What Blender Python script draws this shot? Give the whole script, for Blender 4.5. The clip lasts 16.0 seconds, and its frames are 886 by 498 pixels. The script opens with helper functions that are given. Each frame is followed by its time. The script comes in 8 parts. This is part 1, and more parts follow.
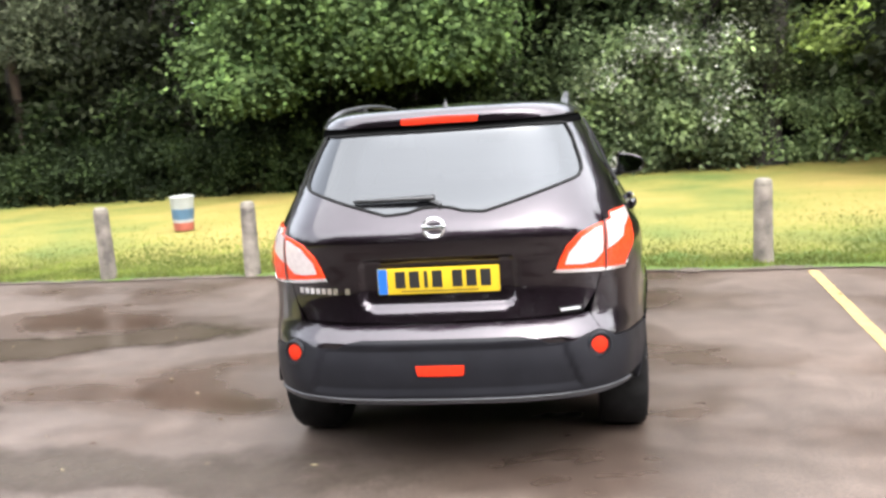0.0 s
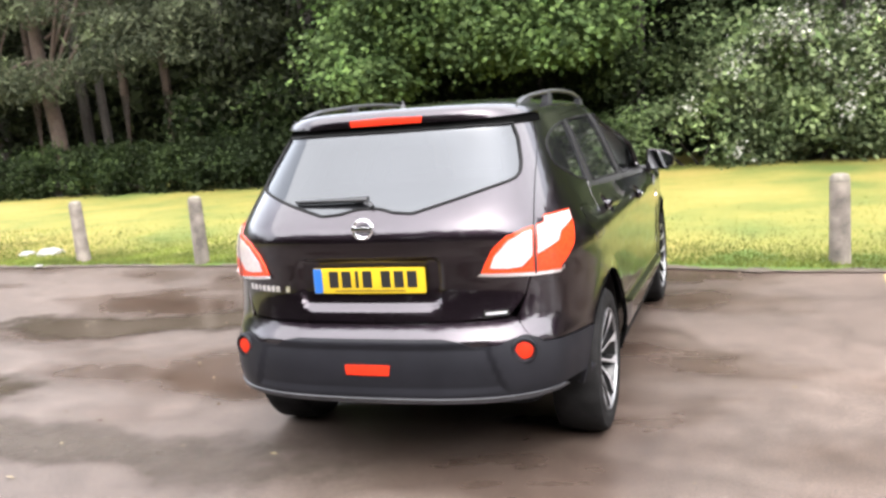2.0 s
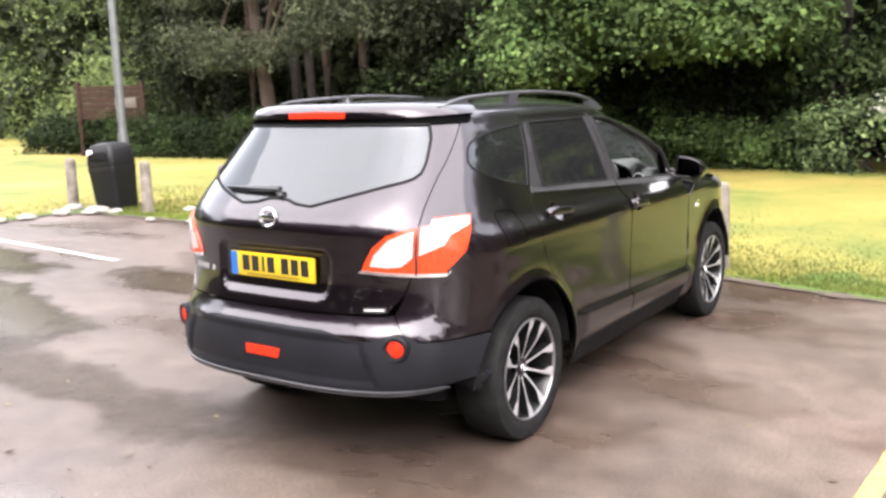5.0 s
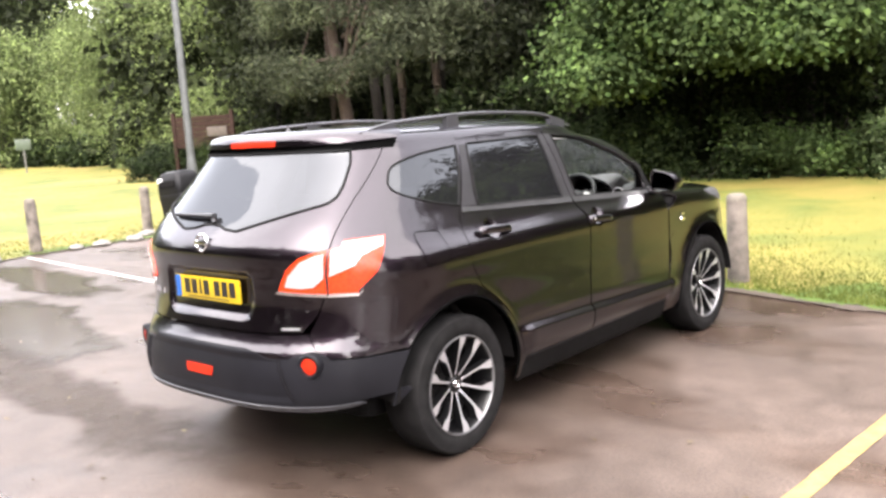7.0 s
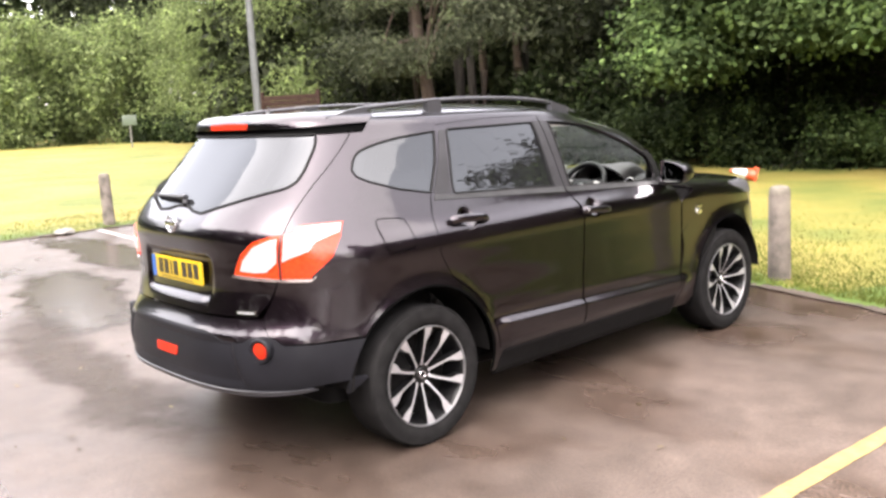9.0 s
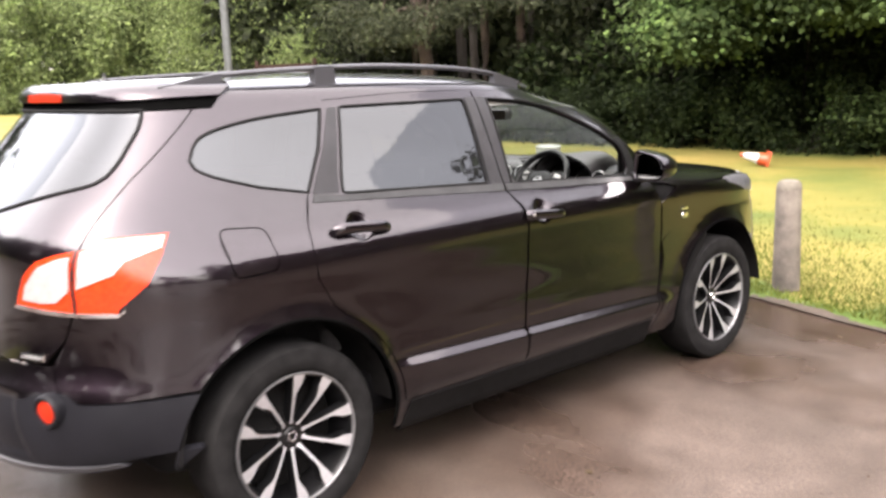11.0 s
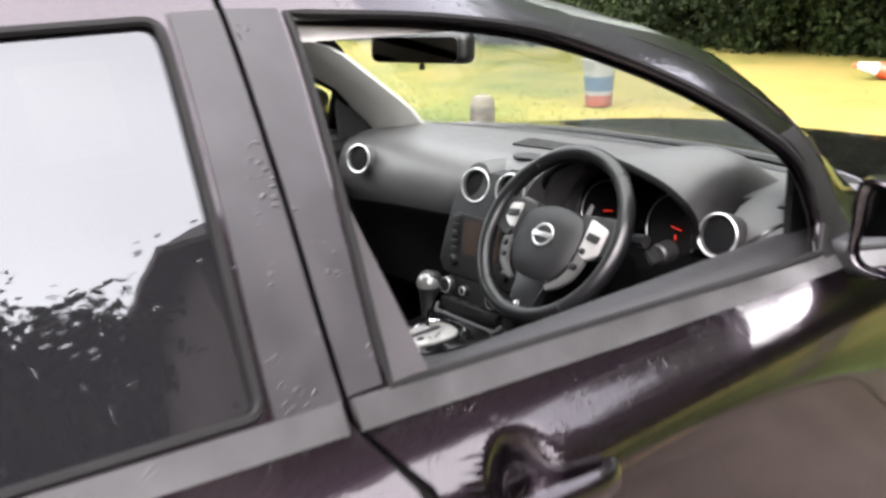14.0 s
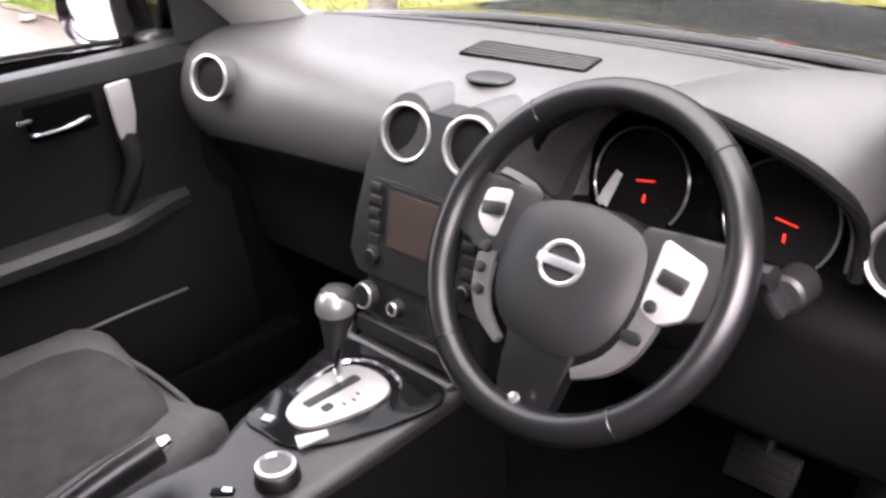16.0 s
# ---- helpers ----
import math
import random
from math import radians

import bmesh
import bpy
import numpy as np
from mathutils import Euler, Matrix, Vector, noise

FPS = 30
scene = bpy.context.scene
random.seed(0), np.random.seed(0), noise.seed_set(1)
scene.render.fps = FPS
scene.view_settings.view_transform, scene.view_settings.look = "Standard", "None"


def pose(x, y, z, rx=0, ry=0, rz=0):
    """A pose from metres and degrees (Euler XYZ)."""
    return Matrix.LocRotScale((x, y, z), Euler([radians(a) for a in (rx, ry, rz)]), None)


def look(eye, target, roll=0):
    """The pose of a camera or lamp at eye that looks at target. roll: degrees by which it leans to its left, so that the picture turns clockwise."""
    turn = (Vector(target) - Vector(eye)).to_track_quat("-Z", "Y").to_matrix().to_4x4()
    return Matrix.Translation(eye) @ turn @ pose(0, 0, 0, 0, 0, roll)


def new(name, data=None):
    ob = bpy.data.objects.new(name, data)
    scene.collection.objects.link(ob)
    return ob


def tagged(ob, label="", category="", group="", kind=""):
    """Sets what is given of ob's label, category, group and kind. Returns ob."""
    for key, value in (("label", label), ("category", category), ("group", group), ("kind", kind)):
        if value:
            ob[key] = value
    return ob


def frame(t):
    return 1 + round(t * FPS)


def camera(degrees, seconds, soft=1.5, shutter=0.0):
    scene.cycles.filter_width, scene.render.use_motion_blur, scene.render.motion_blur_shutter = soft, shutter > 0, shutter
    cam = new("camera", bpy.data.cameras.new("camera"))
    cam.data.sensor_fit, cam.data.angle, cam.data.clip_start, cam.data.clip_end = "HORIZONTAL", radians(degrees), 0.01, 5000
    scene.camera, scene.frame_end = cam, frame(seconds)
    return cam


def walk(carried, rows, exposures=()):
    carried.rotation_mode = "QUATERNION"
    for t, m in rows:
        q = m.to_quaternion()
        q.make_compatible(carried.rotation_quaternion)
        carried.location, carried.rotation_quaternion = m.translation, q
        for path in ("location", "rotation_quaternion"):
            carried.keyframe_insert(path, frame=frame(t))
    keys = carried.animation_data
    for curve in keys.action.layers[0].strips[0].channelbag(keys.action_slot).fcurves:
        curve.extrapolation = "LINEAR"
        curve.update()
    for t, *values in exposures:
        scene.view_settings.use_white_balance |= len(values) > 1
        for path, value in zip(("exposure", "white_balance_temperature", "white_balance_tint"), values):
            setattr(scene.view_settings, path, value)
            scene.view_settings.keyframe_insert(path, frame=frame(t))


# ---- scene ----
# ---- camera and its walk ----
cam = camera(52.8, 16.0, soft=2.8, shutter=0.5)
# seconds, eye, point looked at, lean
PATH = [
    (0.0, (0.616, -3.563, 1.632), (0.304, -1.613, 1.318), -3.96),
    (0.5, (0.841, -3.506, 1.643), (0.428, -1.575, 1.321), -4.04),
    (1.0, (1.131, -3.478, 1.644), (0.636, -1.568, 1.319), -4.75),
    (1.5, (1.367, -3.440, 1.639), (0.791, -1.552, 1.321), -4.16),
    (2.0, (1.576, -3.347, 1.633), (0.912, -1.488, 1.314), -4.49),
    (2.5, (1.796, -3.282, 1.651), (1.064, -1.449, 1.325), -4.25),
    (3.0, (2.095, -3.212, 1.646), (1.256, -1.425, 1.330), -3.79),
    (3.5, (2.294, -3.119, 1.628), (1.384, -1.364, 1.327), -3.93),
    (4.0, (2.479, -3.002, 1.650), (1.500, -1.288, 1.327), -2.71),
    (6.5, (3.474, -2.428, 1.659), (2.203, -0.913, 1.358), -3.27),
    (7.0, (3.641, -2.329, 1.653), (2.333, -0.845, 1.360), -3.83),
    (7.5, (3.756, -2.188, 1.657), (2.410, -0.736, 1.370), -3.55),
    (8.0, (3.870, -2.076, 1.643), (2.485, -0.663, 1.352), -4.00),
    (8.5, (4.034, -1.968, 1.640), (2.594, -0.612, 1.346), -3.79),
    (11.0, (3.509, -0.698, 1.603), (2.032, 0.596, 1.226), -1.94),
    (11.5, (3.173, -0.263, 1.628), (1.718, 1.055, 1.245), -1.57),
    (12.0, (2.851, 0.148, 1.594), (1.358, 1.418, 1.198), -1.92),
    (12.5, (2.477, 0.527, 1.587), (0.997, 1.797, 1.142), -1.63),
    (13.0, (2.151, 0.920, 1.568), (0.669, 2.177, 1.096), -2.76),
    (13.5, (1.828, 1.266, 1.550), (0.307, 2.464, 1.050), -2.45),
    (14.0, (1.501, 1.624, 1.536), (-0.017, 2.787, 0.951), -3.16),
    (14.5, (1.258, 1.881, 1.505), (-0.277, 2.995, 0.872), -0.92),
    (15.0, (0.999, 2.057, 1.470), (-0.486, 3.182, 0.742), -1.36),
    (15.5, (0.843, 2.128, 1.458), (-0.533, 3.328, 0.642), -2.86),
    (16.0, (0.804, 2.150, 1.451), (-0.493, 3.397, 0.579), -3.60),
]
EXPOSURES = [(0.0, 3.59, 6450, 11), (3.0, 3.64, 6550, 14), (8.0, 3.64, 6800, 17), (11.0, 3.52, 6950, 18), (13.0, 3.72, 6650, 16), (14.5, 4.12, 6680, 19), (15.2, 4.38, 6720, 23), (16.0, 4.48, 6750, 28)]
walk(cam, [(t, look(eye, aim, lean)) for t, eye, aim, lean in PATH], EXPOSURES)

# ---- world and light: a bright overcast sky after rain ----
world = bpy.data.worlds.new("overcast_sky")
world.use_nodes = True
scene.world = world
wn = world.node_tree.nodes
wl = world.node_tree.links
wn.clear()
w_out = wn.new("ShaderNodeOutputWorld")
w_bg = wn.new("ShaderNodeBackground")
w_sky = wn.new("ShaderNodeTexSky")
w_sky.sky_type = "NISHITA"
w_sky.sun_disc = False
w_sky.sun_elevation = radians(50)
w_sky.sun_rotation = radians(150)
w_sky.air_density = 1.2
w_sky.dust_density = 2.0
w_hsv = wn.new("ShaderNodeHueSaturation")
w_hsv.inputs["Saturation"].default_value = 0.22
w_cloud = wn.new("ShaderNodeTexNoise")
w_cloud.inputs["Scale"].default_value = 2.6
w_cloud.inputs["Detail"].default_value = 2.5
w_map = wn.new("ShaderNodeMapRange")
w_map.inputs["From Min"].default_value = 0.3
w_map.inputs["From Max"].default_value = 0.7
w_map.inputs["To Min"].default_value = 0.87
w_map.inputs["To Max"].default_value = 1.12
w_mul = wn.new("ShaderNodeVectorMath")
w_mul.operation = "SCALE"
wl.new(w_sky.outputs["Color"], w_hsv.inputs["Color"])
wl.new(w_hsv.outputs["Color"], w_mul.inputs[0])
wl.new(w_cloud.outputs["Fac"], w_map.inputs["Value"])
# an overcast sky is brighter overhead than at the horizon
w_dir = wn.new("ShaderNodeTexCoord")
w_sep = wn.new("ShaderNodeSeparateXYZ")
w_up = wn.new("ShaderNodeMapRange")
w_up.inputs["To Min"].default_value = 0.76
w_up.inputs["To Max"].default_value = 1.06
w_both = wn.new("ShaderNodeMath")
w_both.operation = "MULTIPLY"
wl.new(w_dir.outputs["Generated"], w_sep.inputs[0])
wl.new(w_sep.outputs["Z"], w_up.inputs["Value"])
wl.new(w_map.outputs["Result"], w_both.inputs[0])
wl.new(w_up.outputs["Result"], w_both.inputs[1])
wl.new(w_both.outputs[0], w_mul.inputs["Scale"])
wl.new(w_mul.outputs["Vector"], w_bg.inputs["Color"])
wl.new(w_bg.outputs["Background"], w_out.inputs["Surface"])
w_bg.inputs["Strength"].default_value = 0.14

sun_data = bpy.data.lights.new("sun", "SUN")
sun_data.energy = 0.9
sun_data.angle = radians(150)
sun_data.color = (1.0, 0.96, 0.9)
sun = new("sun", sun_data)
sun.matrix_world = look((5.9, -8.2, 14), (0, 2, 0))


# ---- materials ----
def nodes_of(name):
    m = bpy.data.materials.new(name)
    m.use_nodes = True
    n, l = m.node_tree.nodes, m.node_tree.links
    return m, n, l, n["Principled BSDF"]


def noise_node(n, l, scale, detail=4.0, rough=0.55, coord="Object"):
    tc = n.new("ShaderNodeTexCoord")
    tx = n.new("ShaderNodeTexNoise")
    tx.inputs["Scale"].default_value = scale
    tx.inputs["Detail"].default_value = detail
    tx.inputs["Roughness"].default_value = rough
    l.new(tc.outputs[coord], tx.inputs["Vector"])
    return tx


def ramp(n, l, src, stops):
    r = n.new("ShaderNodeValToRGB")
    while len(r.color_ramp.elements) < len(stops):
        r.color_ramp.elements.new(0.5)
    for e, (p, c) in zip(r.color_ramp.elements, stops):
        e.position, e.color = p, (*c, 1)
    l.new(src, r.inputs["Fac"])
    return r


def bump(n, l, src, b, strength, dist=0.01):
    bp = n.new("ShaderNodeBump")
    bp.inputs["Strength"].default_value = strength
    bp.inputs["Distance"].default_value = dist
    l.new(src, bp.inputs["Height"])
    l.new(bp.outputs["Normal"], b.inputs["Normal"])
    return bp


COLOUR_SCALE = 0.65   # non-metal base colours scaled down so reflected sky reads brighter beside them


def rain(n, l, targets, scale, strength, patch, lo, hi, dist, runs=0.55):
    """Rain beads: small rounded bumps of uneven size, gathered in patches, with faint runs between them."""
    tc = n.new("ShaderNodeTexCoord")
    wob = noise_node(n, l, scale * 0.6, 2.0)
    ad = n.new("ShaderNodeMixRGB")
    ad.blend_type = "ADD"
    ad.inputs["Fac"].default_value = 0.012
    l.new(tc.outputs["Object"], ad.inputs["Color1"])
    l.new(wob.outputs["Color"], ad.inputs["Color2"])
    d = n.new("ShaderNodeTexVoronoi")
    d.inputs["Scale"].default_value = scale
    l.new(ad.outputs["Color"], d.inputs["Vector"])
    dr = n.new("ShaderNodeMapRange")
    dr.interpolation_type = "SMOOTHSTEP"
    dr.inputs["From Min"].default_value, dr.inputs["From Max"].default_value = 0.08, 0.42
    dr.inputs["To Min"].default_value, dr.inputs["To Max"].default_value = 1.0, 0.0
    l.new(d.outputs["Distance"], dr.inputs["Value"])
    k = noise_node(n, l, patch, 2.0)
    km = n.new("ShaderNodeMapRange")
    km.inputs["From Min"].default_value, km.inputs["From Max"].default_value = lo, hi
    l.new(k.outputs["Fac"], km.inputs["Value"])
    mu = n.new("ShaderNodeMath")
    mu.operation = "MULTIPLY"
    l.new(dr.outputs["Result"], mu.inputs[0])
    l.new(km.outputs["Result"], mu.inputs[1])
    mp = n.new("ShaderNodeMapping")
    mp.inputs["Scale"].default_value = (26.0, 26.0, 5.0)
    l.new(tc.outputs["Object"], mp.inputs["Vector"])
    st = n.new("ShaderNodeTexNoise")
    st.inputs["Scale"].default_value = 1.0
    st.inputs["Detail"].default_value = 4.0
    l.new(mp.outputs["Vector"], st.inputs["Vector"])
    ma = n.new("ShaderNodeMath")
    ma.operation = "MULTIPLY_ADD"
    ma.inputs[1].default_value = runs
    l.new(st.outputs["Fac"], ma.inputs[0])
    l.new(mu.outputs[0], ma.inputs[2])
    bp = n.new("ShaderNodeBump")
    bp.inputs["Strength"].default_value, bp.inputs["Distance"].default_value = strength, dist
    l.new(ma.outputs[0], bp.inputs["Height"])
    for t in targets:
        l.new(bp.outputs["Normal"], t)


def surface(name, color, rough=0.5, metal=0.0, vary=0.25, scale=6.0, bump_scale=0.0, bump_strength=0.2, coat=0.0, spec=0.5, bump_dist=0.004, rough_vary=0.15, drops=0.0, coat_ior=1.5, coat_rough=0.03):
    """A surface with broad and fine variation of its colour, gloss and relief."""
    m, n, l, b = nodes_of(name)
    a = noise_node(n, l, scale)
    if metal < 0.5:
        color = tuple(c * COLOUR_SCALE for c in color)
    lo = tuple(max(0.0, c * (1 - vary)) for c in color)
    hi = tuple(min(1.0, c * (1 + vary)) for c in color)
    r = ramp(n, l, a.outputs["Fac"], [(0.3, lo), (0.7, hi)])
    l.new(r.outputs["Color"], b.inputs["Base Color"])
    b.inputs["Metallic"].default_value = metal
    mr = n.new("ShaderNodeMapRange")
    mr.inputs["To Min"].default_value = max(0.0, rough - rough_vary * rough)
    mr.inputs["To Max"].default_value = min(1.0, rough + rough_vary * rough)
    f = noise_node(n, l, scale * 5)
    l.new(f.outputs["Fac"], mr.inputs["Value"])
    l.new(mr.outputs["Result"], b.inputs["Roughness"])
    b.inputs["Specular IOR Level"].default_value = spec
    b.inputs["Coat Weight"].default_value = coat
    b.inputs["Coat Roughness"].default_value = coat_rough
    b.inputs["Coat IOR"].default_value = coat_ior
    if bump_scale:
        g = noise_node(n, l, bump_scale)
        bump(n, l, g.outputs["Fac"], b, bump_strength, bump_dist)
    if drops:
        rain(n, l, [b.inputs["Normal"], b.inputs["Coat Normal"]], 125.0, drops, 20.0, 0.55, 0.66, 0.0016)
    return m


def paint_material():
    m, n, l, b = nodes_of("car_paint")
    a = noise_node(n, l, 900.0, 1.0)
    r = ramp(n, l, a.outputs["Fac"], [(0.35, (0.0075, 0.0046, 0.0062)), (0.75, (0.029, 0.018, 0.024))])
    l.new(r.outputs["Color"], b.inputs["Base Color"])
    b.inputs["Metallic"].default_value = 0.95
    b.inputs["Roughness"].default_value = 0.3
    b.inputs["Coat Weight"].default_value = 1.0
    b.inputs["Coat Tint"].default_value = (0.92, 0.96, 1.0, 1)
    b.inputs["Coat IOR"].default_value = 1.5
    # rain film and drying marks in the gloss
    w = noise_node(n, l, 3.5, 6.0)
    mr = n.new("ShaderNodeMapRange")
    mr.inputs["From Min"].default_value, mr.inputs["From Max"].default_value = 0.35, 0.7
    mr.inputs["To Min"].default_value, mr.inputs["To Max"].default_value = 0.02, 0.09
    l.new(w.outputs["Fac"], mr.inputs["Value"])
    l.new(mr.outputs["Result"], b.inputs["Coat Roughness"])
    rain(n, l, [b.inputs["Coat Normal"]], 150.0, 0.34, 22.0, 0.55, 0.66, 0.0010, 0.7)
    return m


def pane_material(name, tint, base=(0.0, 0.0, 0.0), mix=0.0, ior=1.5, drops=0.0):
    """Glass as one sheet: gloss by Fresnel over a tinted see-through sheet; mix: share of film, dark for privacy, pale
    for painted glare; drops: rain beads.
    """
    m = bpy.data.materials.new(name)
    m.use_nodes = True
    n, l = m.node_tree.nodes, m.node_tree.links
    n.clear()
    out = n.new("ShaderNodeOutputMaterial")
    clear = n.new("ShaderNodeBsdfTransparent")
    clear.inputs["Color"].default_value = (*tint, 1)
    film = n.new("ShaderNodeBsdfDiffuse")
    film.inputs["Color"].default_value = (*base, 1)
    body = n.new("ShaderNodeMixShader")
    body.inputs[0].default_value = mix
    gloss = n.new("ShaderNodeBsdfGlossy")
    gloss.inputs["Roughness"].default_value = 0.015
    gloss.inputs["Color"].default_value = (0.93, 0.97, 1.0, 1)
    lw = n.new("ShaderNodeLayerWeight")
    lw.inputs["Blend"].default_value = 0.5
    pw = n.new("ShaderNodeMath")
    pw.operation = "POWER"
    pw.inputs[1].default_value = 5.0
    fr = n.new("ShaderNodeMapRange")
    f0 = ((ior - 1) / (ior + 1)) ** 2
    fr.inputs["To Min"].default_value = f0
    l.new(lw.outputs["Facing"], pw.inputs[0])
    l.new(pw.outputs[0], fr.inputs["Value"])
    top = n.new("ShaderNodeMixShader")
    l.new(clear.outputs[0], body.inputs[1])
    l.new(film.outputs[0], body.inputs[2])
    l.new(fr.outputs[0], top.inputs[0])
    l.new(body.outputs[0], top.inputs[1])
    l.new(gloss.outputs[0], top.inputs[2])
    l.new(top.outputs[0], out.inputs["Surface"])
    if drops:
        rain(n, l, [gloss.inputs["Normal"]], 85.0, drops, 26.0, 0.58, 0.68, 0.0008, 0.6)
    return m


def asphalt_material():
    m, n, l, b = nodes_of("wet_asphalt")
    broad = noise_node(n, l, 0.45, 5.0, 0.6)
    fine = noise_node(n, l, 70.0, 4.0, 0.75)
    mid = noise_node(n, l, 5.0, 5.0, 0.6)
    c1 = ramp(n, l, broad.outputs["Fac"], [(0.3, (0.046, 0.036, 0.030)), (0.7, (0.082, 0.065, 0.055))])
    c2 = ramp(n, l, fine.outputs["Fac"], [(0.38, (0.45, 0.45, 0.45)), (0.63, (1.5, 1.47, 1.44))])
    c3 = ramp(n, l, mid.outputs["Fac"], [(0.3, (0.72, 0.69, 0.67)), (0.7, (1.2, 1.18, 1.18))])
    mx = n.new("ShaderNodeMix")
    mx.data_type, mx.blend_type = "RGBA", "MULTIPLY"
    mx.inputs["Factor"].default_value = 1.0
    l.new(c1.outputs["Color"], mx.inputs[6])
    l.new(c2.outputs["Color"], mx.inputs[7])
    mx2 = n.new("ShaderNodeMix")
    mx2.data_type, mx2.blend_type = "RGBA", "MULTIPLY"
    mx2.inputs["Factor"].default_value = 1.0
    l.new(mx.outputs[2], mx2.inputs[6])
    l.new(c3.outputs["Color"], mx2.inputs[7])
    # damp hollows: darker and glossier where the surface holds water
    tc = n.new("ShaderNodeTexCoord")
    mp = n.new("ShaderNodeMapping")
    mp.inputs["Scale"].default_value = (0.45, 0.8, 1.0)
    mp.inputs["Location"].default_value = (3.1, 0.4, 0)
    l.new(tc.outputs["Object"], mp.inputs["Vector"])
    wet = n.new("ShaderNodeTexNoise")
    wet.inputs["Scale"].default_value = 1.0
    wet.inputs["Detail"].default_value = 5.0
    wet.inputs["Distortion"].default_value = 0.25
    l.new(mp.outputs["Vector"], wet.inputs["Vector"])
    wm = n.new("ShaderNodeMapRange")
    wm.inputs["From Min"].default_value, wm.inputs["From Max"].default_value = 0.47, 0.66
    l.new(wet.outputs["Fac"], wm.inputs["Value"])
    dk = n.new("ShaderNodeMix")
    dk.data_type, dk.blend_type = "RGBA", "MULTIPLY"
    l.new(wm.outputs["Result"], dk.inputs["Factor"])
    l.new(mx2.outputs[2], dk.inputs[6])
    dk.inputs[7].default_value = (0.60, 0.53, 0.49, 1)
    # asphalt colour brightened beyond the bay line to make up for its light
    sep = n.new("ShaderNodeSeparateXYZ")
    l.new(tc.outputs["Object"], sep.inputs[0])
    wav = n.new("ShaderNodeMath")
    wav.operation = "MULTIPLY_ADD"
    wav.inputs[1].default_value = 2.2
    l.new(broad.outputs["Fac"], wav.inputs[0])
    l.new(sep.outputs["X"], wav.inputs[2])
    past_edge = n.new("ShaderNodeMapRange")
    past_edge.inputs["From Min"].default_value, past_edge.inputs["From Max"].default_value = 1.6, 4.6
    l.new(wav.outputs[0], past_edge.inputs["Value"])
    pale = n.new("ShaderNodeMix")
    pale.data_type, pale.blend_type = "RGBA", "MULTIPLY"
    l.new(past_edge.outputs["Result"], pale.inputs["Factor"])
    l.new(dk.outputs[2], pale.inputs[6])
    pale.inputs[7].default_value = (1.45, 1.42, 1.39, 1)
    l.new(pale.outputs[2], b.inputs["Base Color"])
    rr = n.new("ShaderNodeMapRange")
    rr.inputs["To Min"].default_value, rr.inputs["To Max"].default_value = 0.44, 0.17
    b.inputs["Specular IOR Level"].default_value = 0.36
    l.new(wm.outputs["Result"], rr.inputs["Value"])
    l.new(rr.outputs["Result"], b.inputs["Roughness"])
    bs = n.new("ShaderNodeMapRange")
    bs.inputs["To Min"].default_value, bs.inputs["To Max"].default_value = 0.5, 0.12
    l.new(wm.outputs["Result"], bs.inputs["Value"])
    bp = bump(n, l, fine.outputs["Fac"], b, 0.5, 0.006)
    l.new(bs.outputs["Result"], bp.inputs["Strength"])
    return m


def leaf_material(name, dark, light, contrast=0.7):
    m, n, l, b = nodes_of(name)
    g = n.new("ShaderNodeNewGeometry")
    dark, light = (tuple(c * COLOUR_SCALE for c in q) for q in (dark, light))
    r = ramp(n, l, g.outputs["Random Per Island"], [(0.0, dark), (0.8, light), (1.0, tuple(min(1, c * 1.25) for c in light))])
    # lighter and darker sprays
    co = n.new("ShaderNodeTexCoord")
    nz = n.new("ShaderNodeTexNoise")
    nz.inputs["Scale"].default_value = 1.15
    nz.inputs["Detail"].default_value = 3
    l.new(co.outputs["Object"], nz.inputs["Vector"])
    spray = ramp(n, l, nz.outputs["Fac"], [(p, tuple(1 + contrast * (q - 1) for q in c)) for p, c in ((0.36, (0.42, 0.40, 0.42)), (0.52, (0.95, 0.95, 0.95)), (0.68, (1.9, 2.0, 1.6)))])
    mul = n.new("ShaderNodeMix")
    mul.data_type = "RGBA"
    mul.blend_type = "MULTIPLY"
    mul.inputs[0].default_value = 1
    tint = next(o for o in mul.outputs if o.type == "RGBA")
    ins = [i for i in mul.inputs if i.type == "RGBA"]
    l.new(r.outputs["Color"], ins[0])
    l.new(spray.outputs["Color"], ins[1])
    l.new(tint, b.inputs["Base Color"])
    b.inputs["Roughness"].default_value = 0.65
    b.inputs["Specular IOR Level"].default_value = 0.06
    tr = n.new("ShaderNodeBsdfTranslucent")
    l.new(tint, tr.inputs["Color"])
    mix = n.new("ShaderNodeMixShader")
    mix.inputs[0].default_value = 0.35
    out = n["Material Output"]
    l.new(b.outputs[0], mix.inputs[1])
    l.new(tr.outputs[0], mix.inputs[2])
    l.new(mix.outputs[0], out.inputs["Surface"])
    return m


PAINT = paint_material()
PLASTIC = surface("dark_bumper_plastic", (0.011, 0.011, 0.0135), 0.40, vary=0.2, spec=0.11, bump_scale=350, bump_strength=0.15, bump_dist=0.001)
BLACK = surface("black_trim", (0.008, 0.008, 0.009), 0.4, vary=0.3)
BELT = surface("belt_rubber", (0.035, 0.035, 0.036), 0.42, vary=0.35, spec=0.4, scale=12, rough_vary=0.4, drops=0.25)
MATT_BLACK = surface("underbody_black", (0.007, 0.0065, 0.0065), 0.8, vary=0.3, spec=0.1)
